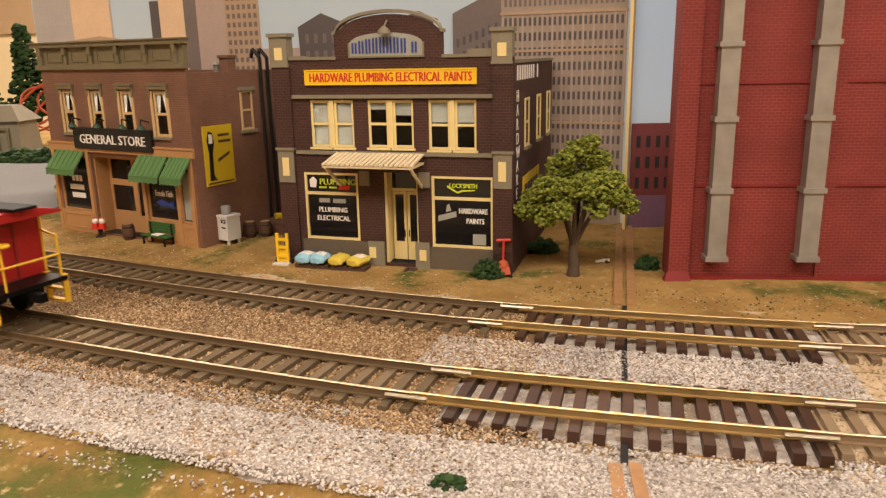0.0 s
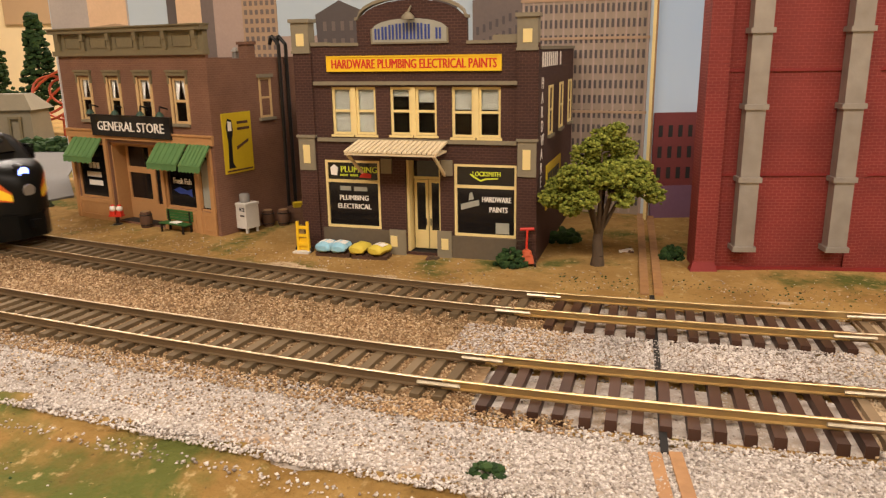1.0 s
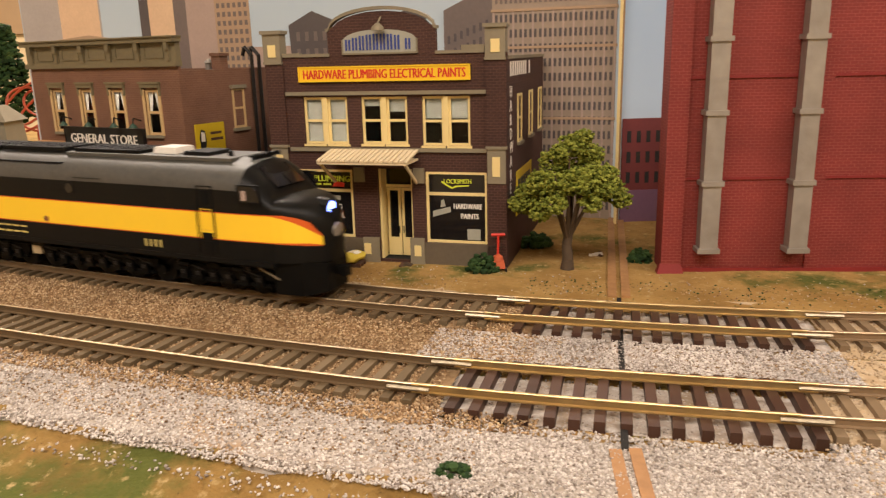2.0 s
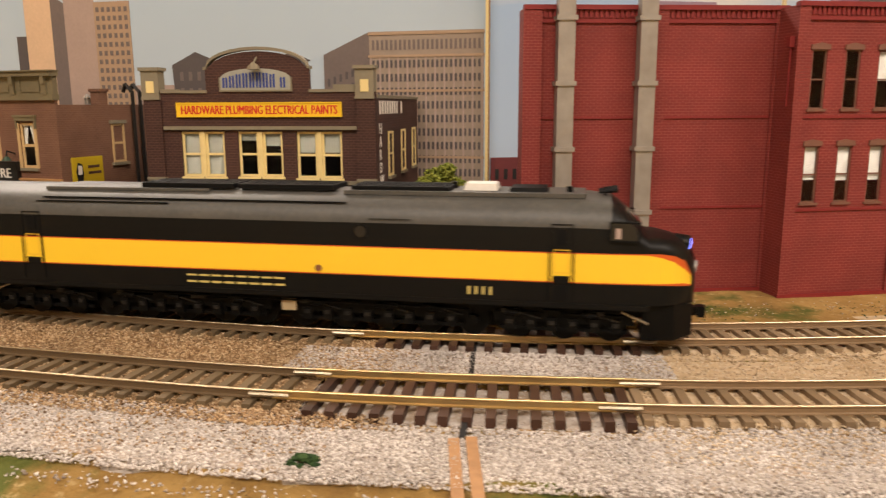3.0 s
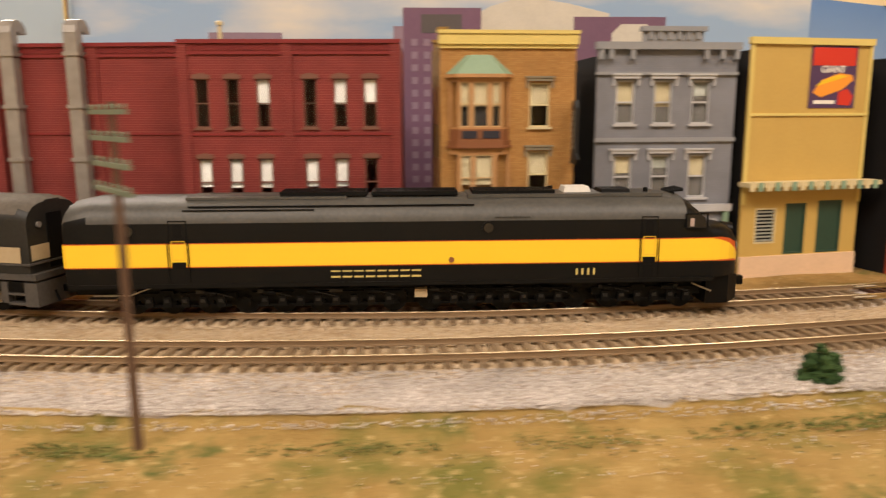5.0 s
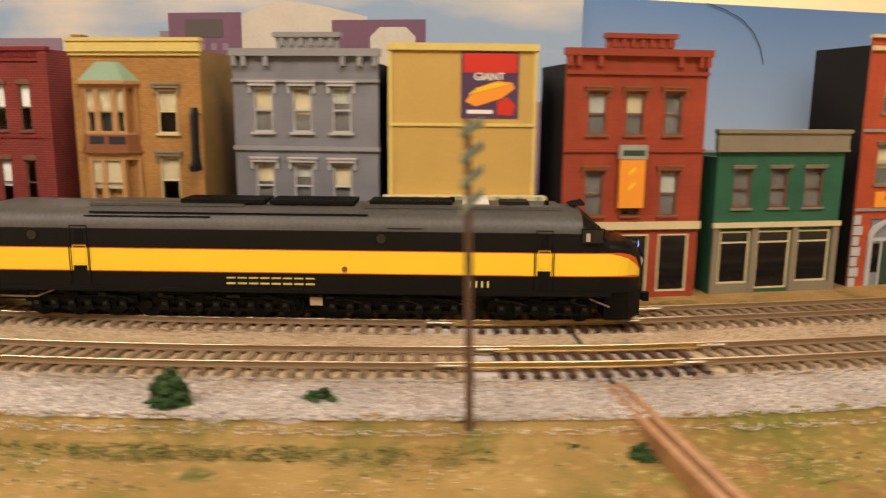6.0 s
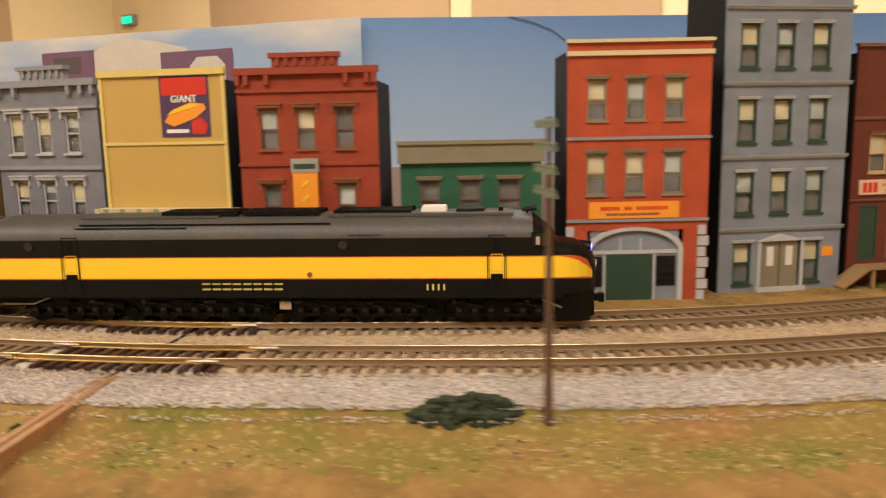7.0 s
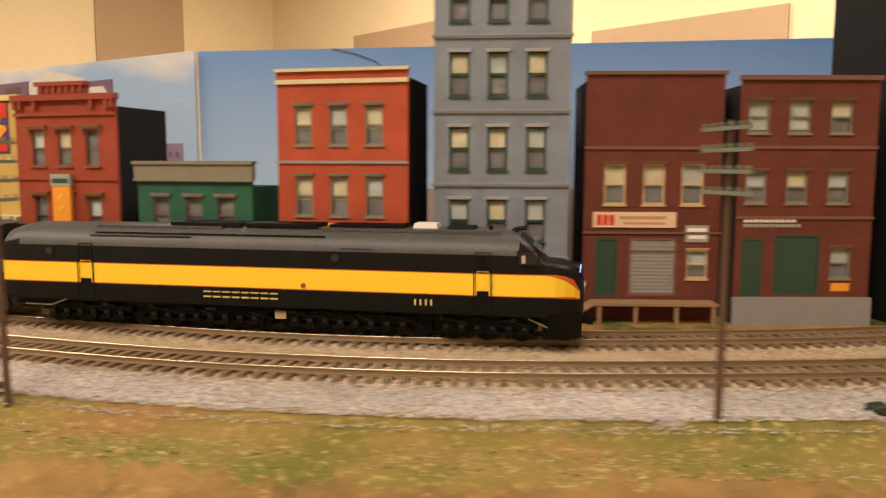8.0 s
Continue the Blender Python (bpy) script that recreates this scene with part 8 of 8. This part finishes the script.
def telegraph_pole(at, lean, turn, high, label, reach=12.5):
    ob = thing("telegraph_pole", place(at[0], at[1], at[2], turn, lean[0], lean[1]), label, "telegraph pole", "telegraph poles along the track")
    part("pole", Geo().tube((0, 0, -1.5), (0, 0, high), 1.35, 0.85, n=10), M["polewood"], ob, smooth=True)
    for k in range(4):
        z = high - 2.5 - k * 6.4
        arm = part("crossarm", Geo().box(-reach, reach, -1.7, -0.8, z - 0.6, z + 0.6), M["armgreen"], ob, "green-grey crossarm")
        for i in range(6):
            x = (reach - 1.1) * (i / 2.5 - 1)
            part("insulator", Geo().lathe([(0.25, 0.6), (0.5, 0.8), (0.5, 1.5), (0.25, 1.9)], 8, (x, -1.3, z)), M["armgreen"], arm)


def bench(at, turn):
    ob = thing("park_bench", place(*at, turn), "green slatted bench with papers on its seat", "bench")
    for k in range(4):
        part("seat_slat", Geo().box(-8.6, 8.6, -2.6 + k * 1.25, -1.6 + k * 1.25, 4.6, 5.1), M["benchgreen"], ob)
    for k in range(4):
        part("back_slat", Geo().box(-8.6, 8.6, 2.4, 2.9, 5.8 + k * 1.3, 6.8 + k * 1.3), M["benchgreen"], ob)
    for x in (-7.4, 6.7):
        part("leg", Geo().box(x, x + 0.7, -2.8, 2.8, 3.6, 4.6).box(x, x + 0.7, -2.8, -2.0, 0, 3.6).box(x, x + 0.7, 2.0, 3.0, 0, 10.6), M["pipeblack"], ob)
    papers = solid("newspaper", Geo().box(-2.6, 2.4, -1.6, 1.4, 5.15, 5.5).box(-1.4, 3.2, -1.0, 1.6, 5.5, 5.7), M["signwhite"], "folded white newspaper lying on the bench", "newspaper", ob.matrix_basis.copy())
    return papers


def ice_box(at, turn):
    ob = thing("ice_chest", place(*at, turn), "white ice chest with black lettering and a coil on top", "ice chest")
    part("cabinet", Geo().box(-4.6, 4.6, -4, 4, 2.4, 13.2, taper=0.1), M["whiteblind"], ob)
    part("lid", Geo().box(-4.9, 4.9, -4.3, 4.3, 13.2, 14.2), M["whiteblind"], ob)
    for x in (-4.2, 3.2):
        for y in (-3.6, 2.6):
            part("leg", Geo().box(x, x + 1, y, y + 1, 0, 2.4), M["whiteblind"], ob)
    part("coil", Geo().lathe([(2.4, 14.2), (2.4, 17.6), (2.0, 18.2)], 14), M["concrete"], ob, "grey condenser drum", smooth=True)
    words("ICE", 1.9, M["signblack"], ob, place(2.2, -4.15, 10.6), wide=0.9, align="CENTER")
    for i, c in enumerate("ICE"):
        words(c, 2.2, M["signblack"], ob, place(-4.0, -4.15, 9.6 - i * 2.7), wide=0.8)
    part("latch", Geo().box(1.0, 3.4, -4.4, -4.0, 8.2, 8.8), M["pipeblack"], ob)


def keg(at, label="dark stained wooden barrel with hoops"):
    ob = thing("barrel", place(*at), label, "barrel", "barrels and boxes between the shops")
    part("barrel_body", Geo().lathe([(2.4, 0), (2.9, 2), (3.1, 4), (2.9, 6), (2.4, 8)], 14), M["barrel"], ob, smooth=True)
    for z in (1.4, 6.2):
        part("hoop", Geo().lathe([(2.95, z), (3.0, z + 0.5)], 14), M["pipeblack"], ob)
    part("head", Geo().lathe([(2.2, 7.9), (2.2, 8.1)], 14), M["wooddock"], ob)


def crate(at, turn, size, mat, label):
    ob = thing("wooden_crate", place(*at, turn), label, "crate", "barrels and boxes between the shops")
    x, y, z = size
    part("box", Geo().box(-x, x, -y, y, 0, z), mat, ob)
    for k in range(3):
        part("slat", Geo().box(-x - 0.2, x + 0.2, -y - 0.3, -y, 0.4 + k * z / 3, z / 3 - 0.4 + k * z / 3), mat, ob)


def hand_truck(at, turn):
    ob = thing("hand_truck", place(*at, turn), "bright yellow hand truck standing upright", "hand truck")
    for x in (-2.6, 2.0):
        part("rail", Geo().box(x, x + 1.0, 0, 1.0, 1, 13.6), M["toyyellow"], ob)
    for z in (3.2, 7.0, 10.4):
        part("crossbar", Geo().box(-1.6, 2.0, 0.1, 0.9, z, z + 1.2), M["toyyellow"], ob)
    part("toe_plate", Geo().box(-3.4, 3.8, -2.6, 1, 0.4, 1.1), M["whiteblind"], ob)
    for x in (-3.6, 3.2):
        part("wheel", Geo().tube((x, 1.6, 1.3), (x + 0.8, 1.6, 1.3), 1.3, n=12), M["pipeblack"], ob)
    part("panel", Geo().box(-2.6, 3.0, 0.9, 1.3, 1.2, 6.5), M["toyyellow"], ob)


def sack(at, turn, mat, label, patch=None):
    ob = thing("filled_sack", place(*at, turn), label, "sack", "sacks on the pallets")
    rows = []
    for u, s in ((-1, 0.55), (-0.8, 0.9), (-0.3, 1.0), (0.3, 1.02), (0.8, 0.9), (1, 0.5)):
        rows.append([(u * 5.0, 3.7 * s * math.cos(a), 2.1 + 2.1 * s * math.sin(a) + 0.25 * math.sin(7 * u + 3 * a)) for a in [2 * math.pi * k / 12 for k in range(12)]])
    part("bag", Geo().loft(rows), mat, ob, smooth=True)
    if patch:
        part("printed_patch", Geo().loft([[(u * 5.0, 3.8 * math.cos(a), 2.2 + 2.25 * math.sin(a)) for a in (0.7, 1.2, 1.9, 2.4)] for u in (-0.35, 0.4)]), patch, ob)


def pallet(at, turn):
    ob = thing("pallet", place(*at, turn), "low dark timber pallet", "pallet", "pallets before the store")
    for k in range(6):
        part("deck_board", Geo().box(-7.5 + k * 2.6, -5.5 + k * 2.6, -3.6, 3.6, 1.4, 2.0), M["barrel"], ob)
    for y in (-3.4, -0.5, 2.4):
        part("runner", Geo().box(-7.5, 7.5, y, y + 1.0, 0, 1.4), M["barrel"], ob)


def mower(at, turn):
    ob = thing("push_cart", place(*at, turn), "faded red push cart with an upright handle", "cart")
    part("tray", Geo().box(-2.8, 2.8, -2.4, 2.4, 1.6, 4.6, taper=0.6), M["toyred"], ob)
    part("hood", Geo().lathe([(2.2, 4.6), (1.8, 6.2), (0.6, 7.0)], 12), M["toyred"], ob, smooth=True)
    part("handle", Geo().tube((0, 1.0, 6), (0.4, 2.0, 14.4), 0.45, n=6).tube((-2.4, 2.0, 14.4), (3.0, 2.0, 14.4), 0.6, n=6), M["signred"], ob)
    for x in (-3.2, 2.6):
        for y in (-1.8, 1.6):
            part("wheel", Geo().tube((x, y, 1.2), (x + 0.7, y, 1.2), 1.2, n=12), M["pipeblack"], ob)


def gum_stand(at):
    ob = thing("gumball_stand", place(*at), "small red gumball stand with two white globes", "vending stand")
    part("foot", Geo().lathe([(2.4, 0), (2.2, 0.7), (0.8, 1.2), (0.8, 4.4)], 12), M["pipeblack"], ob)
    part("shelf", Geo().box(-3.4, 3.4, -1.6, 1.6, 4.4, 5.2), M["signred"], ob)
    for x in (-1.8, 1.8):
        box = part("dispenser", Geo().box(x - 1.3, x + 1.3, -1.3, 1.3, 5.2, 7.0, taper=0.1), M["signred"], ob)
        part("globe", Geo().lathe([(0.9, 7.0), (1.5, 7.8), (1.5, 8.8), (1.0, 9.6)], 12, (x, 0, 0)), M["signwhite"], box, "round white globe", smooth=True)
        part("cap", Geo().lathe([(1.1, 9.6), (0.8, 10.2)], 12, (x, 0, 0)), M["signred"], box)


def umbrella(at):
    ob = thing("patio_umbrella", place(*at), "dull blue umbrella over a small round table", "umbrella")
    part("pole", Geo().tube((0, 0, 0), (0, 0, 33), 0.4, n=8), M["pipeblack"], ob)
    part("canopy", Geo().lathe([(6.4, 25.4), (6.6, 26.2), (4.4, 29.2), (1.8, 31.8), (0.3, 32.8)], 10), M["shopblue"], ob, "dull blue canvas canopy")
    part("table_top", Geo().lathe([(3.6, 8.0), (3.6, 8.6)], 14), M["signwhite"], ob)
    part("foot", Geo().lathe([(2.2, 0), (1.8, 0.8)], 12), M["pipeblack"], ob)


def scrap(at, mat, label, seed, size=1.6):
    rng = random.Random(seed)
    ob = thing("scrap_pile", place(*at), label, "scrap pile", "scrap on the turf")
    for _ in range(7):
        part("scrap", Geo().box(-size, size, -0.7, 0.7, 0, 0.7, taper=0.2), mat if rng.random() < 0.6 else M["barrel"], ob, m=place(rng.uniform(-2, 2), rng.uniform(-1.5, 1.5), rng.uniform(0, 0.8), rng.uniform(0, 180), rng.uniform(-15, 15), rng.uniform(-15, 15)))


def far_west():
    """The corner beyond the general store: roadway, hedge, stone hut, red ride and trees."""
    solid("road", Geo().slab([(-300, 378), (-292, 400), (-345, 470), (-420, 600), (-640, 690), (-900, 640), (-700, 470), (-420, 372)][::-1], 2.0, 4.2), M["road"], "worn grey roadway on the model ground", "road", kind="structure")
    leafy("hedge", (-452, 596, 3), "low dark green hedge beside the roadway", (46, 9), 12, M["darkleaf"], 260, 3.6, 21)
    hut = thing("stone_hut", place(-520, 640, 2.6, 8), "small grey moulded stone hut", "hut")
    part("hut_body", Geo().box(-36, 30, -18, 18, 0, 34, taper=2), M["stone"], hut)
    part("roof", Geo().loft([[(-38, -20, 34), (32, -20, 34), (32, 20, 34), (-38, 20, 34)], [(-26, -8, 48), (20, -8, 48), (20, 8, 48), (-26, 8, 48)]]), M["stone"], hut)
    part("door", ring(8, 20, 4, 28, 2, -19.5, -17, Geo()), M["olive"], hut)
    part("base", Geo().box(-46, 38, -24, 22, -1, 6), M["concrete"], hut)
    ride = thing("red_ride", place(-505, 690, 3, 10), "red tubular amusement ride in loops", "ride")
    for k, (r, z, tilt) in enumerate(((32, 44, 0.5), (27, 40, -0.4), (22, 42, 0.9), (16, 46, -0.2))):
        g = Geo()
        pts = [(r * math.cos(a), 6 * k + r * 0.3 * math.sin(a), z + r * 0.8 * math.sin(a + tilt)) for a in [2 * math.pi * i / 20 for i in range(21)]]
        for a, b in zip(pts, pts[1:]):
            g.tube(a, b, 1.3, n=5)
        part("tube_loop", g, M["copper"], ride)
    for x in (-20, 0, 20):
        part("leg", Geo().tube((x, 4, 0), (x * 0.7, 6, 24), 1.2, n=6), M["copper"], ride)
    for i, (x, y, h) in enumerate(((-560, 742, 124), (-600, 700, 96), (-640, 770, 130), (-520, 770, 112))):
        rng = random.Random(40 + i)
        ob = thing("dark_tree", place(x, y, 2), "tall dark green model tree at the layout's edge", "tree", "dark trees")
        part("trunk", Geo().tube((0, 0, -1), (0, 0, h * 0.7), 3.0, 1.2, n=8), M["bark"], ob)
        g = Geo()
        for _ in range(420):
            z = rng.uniform(0.22, 1.0)
            q, w = (1.05 - z) * 26 * math.sqrt(rng.random()) + 3, rng.uniform(0, 6.283)
            g.clump((q * math.cos(w), q * math.sin(w), z * h), rng.uniform(2.2, 4.6), 0.8, rng)
        part("crown", g, M["darkleaf"], ob)


def turf_tufts():
    """Scattered green and straw tufts on the front turf."""
    rng = np.random.default_rng(9)
    edge = [stones(130, -45, -57, x - w, x + w, -1.2, 0.55, rng) for x, w in zip(rng.uniform(70, 480, 17), rng.uniform(6, 20, 17))]
    for name, label, mat, batch in (("edge_tufts", "olive-green tufts along the ballast edge", M["tuft"], edge), ("green_tufts", "fine green scatter on the turf", M["darkleaf"], [stones(1100, -49, -72, -330, 900, -1.9, 0.5, rng), stones(420, 84, 110, -20, 260, 3.0, 0.45, rng)]),
                                    ("straw_tufts", "fine straw-coloured scatter on the turf", M["sand_stone"], [stones(2400, -49, -73, -330, 900, -2.0, 0.4, rng)])):
        ob = stone_field(name, label, mat, batch)
        ob["category"] = "turf"


tree()
leafy("bush", (-24, 281.5, 2.6), "small dark green bush against the store wall", (6.0, 4.0), 8, M["darkleaf"], 110, 1.3, 1)
leafy("bush", (38.4, 300, 2.6), "round green bush beside the timber joint", (4.6, 3.4), 6, M["darkleaf"], 90, 1.2, 2)
leafy("bush", (-17.5, 135, 0.6), "small flat green bush at the ballast edge", (5.2, 2.8), 4.4, M["darkleaf"], 90, 1.1, 3)
leafy("bush", (406, 181, -1.8), "upright dark green bush on the front turf", (6.6, 4.8), 17, M["darkleaf"], 180, 1.7, 4)
leafy("bush", (447, 200, -1.6), "round dark green bush on the front turf", (6.4, 4.4), 8, M["darkleaf"], 120, 1.5, 5)
leafy("bush", (658, 280, -2.0, 36), "wide dusky green bush on the front turf", (20, 8), 9, M["duskleaf"], 420, 1.9, 6)
leafy("bush", (895, 480, -1.8), "dusky low bush on the front turf", (9, 5), 7, M["duskleaf"], 150, 1.9, 7)
leafy("bush", (523, 203, -2.4), "flat green tuft beside the timber joint", (7, 3), 2, M["darkleaf"], 70, 1.0, 8)
leafy("bush", (544, 204, -3.4), "small green tuft beside the timber joint", (3.6, 3), 5, M["darkleaf"], 60, 1.1, 9)
leafy("bush", (-4, 322, 2.6), "dark shrub behind the shade tree", (7, 4), 7, M["darkleaf"], 90, 1.6, 10)
leafy("bush", (-288, 372, 2.6), "tiny brown-green weed at the road's edge", (2.4, 2.0), 4, M["duskleaf"], 40, 0.9, 12)
telegraph_pole((214, 114, -2.2), (0, 0), -42, 91, "brown telegraph pole with four green-grey crossarms", 14.2)
telegraph_pole((496, 199, -2.2), (0, -5.5), 95, 92, "leaning brown telegraph pole with four green-grey crossarms")
telegraph_pole((682.5, 287, -2.6), (0, 0), -53, 93.5, "brown telegraph pole with four green-grey crossarms")
telegraph_pole((862, 436, -2.2), (0, 0), -32, 97, "brown telegraph pole with four green-grey crossarms")
bench((-184, 321, 2.7), -20)
ice_box((-152, 328, 2.7), -24)
keg((-146, 340, 2.7))
keg((-139, 342, 2.7))
keg((-205, 331, 2.7), "old brown barrel standing by the bench")
crate((-134, 349, 2.7), -15, (5, 3.5, 8), M["barrel"], "dark wooden crate of junk")
crate((-125, 347, 2.7), 10, (5.5, 3.5, 10), M["barrel"], "dark wooden crate piled between the shops")
crate((-118, 338, 2.7), 25, (4.5, 3, 7), M["wooddock"], "small tan crate between the shops")
crate((-133, 349, 10.7), 30, (3.2, 2.0, 2.4), M["posteryellow"], "small yellow box on top of the crates")
crate((-121, 336, 9.7), -20, (3.0, 2.2, 2.6), M["stone"], "small pale box on top of the crates")
hand_truck((-112, 293, 2.7), -8)
pallet((-97, 291, 2.7), -6)
pallet((-81, 288.5, 2.7), -6)
sack((-101, 291.4, 4.7), 84, M["sackblue"], "pale blue printed sack on the pallet", M["signwhite"])
sack((-94.6, 290.8, 4.7), 86, M["sackblue"], "pale blue printed sack on the pallet", M["signwhite"])
sack((-86, 289.4, 4.7), 80, M["sackyellow"], "bright yellow sack on the pallet")
sack((-77.5, 288.2, 4.7), 70, M["sackyellow"], "bright yellow sack with a white patch on the pallet", M["signwhite"])
mower((-18, 283.5, 2.7), 10)
umbrella((302, 288, 2.7))
gum_stand((-223, 335, 2.7))
scrap((-56, 289, 2.7), M["bark"], "small heap of brown scrap before the door", 1)
scrap((21, 309, 2.7), M["signwhite"], "small heap of pale scrap behind the tree", 2)
far_west()
turf_tufts()


# ---- movement ----
def motions():
    # arc length of the locomotive's middle along the back track
    runs = [(0.0, 419.8), (0.5, 492), (1.0, 568), (1.5, 648), (2.0, 732), (2.5, 814.5), (3.0, 895.5), (3.5, 970.5), (4.0, 1050.0), (4.5, 1127.5), (5.0, 1203.0), (5.5, 1275.0), (6.0, 1347.0), (6.5, 1418.0), (7.0, 1491.2), (7.5, 1567.5), (8.0, 1643.8)]
    walk(LOCO, [(t, car_pose(BACK, s, 70)) for t, s in runs])
    walk(TRAILER, [(t, car_pose(BACK, s - 239, 60)) for t, s in runs])
    start = rail_x(FRONT, -160) - 47
    walk(CABOOSE, [(t, car_pose(FRONT, max(start - 92 * t, 40), 24)) for t in (0.0, 0.5, 1.0, 1.5, 2.0, 3.0, 4.0, 5.0, 6.0, 7.0, 8.0)])


motions()
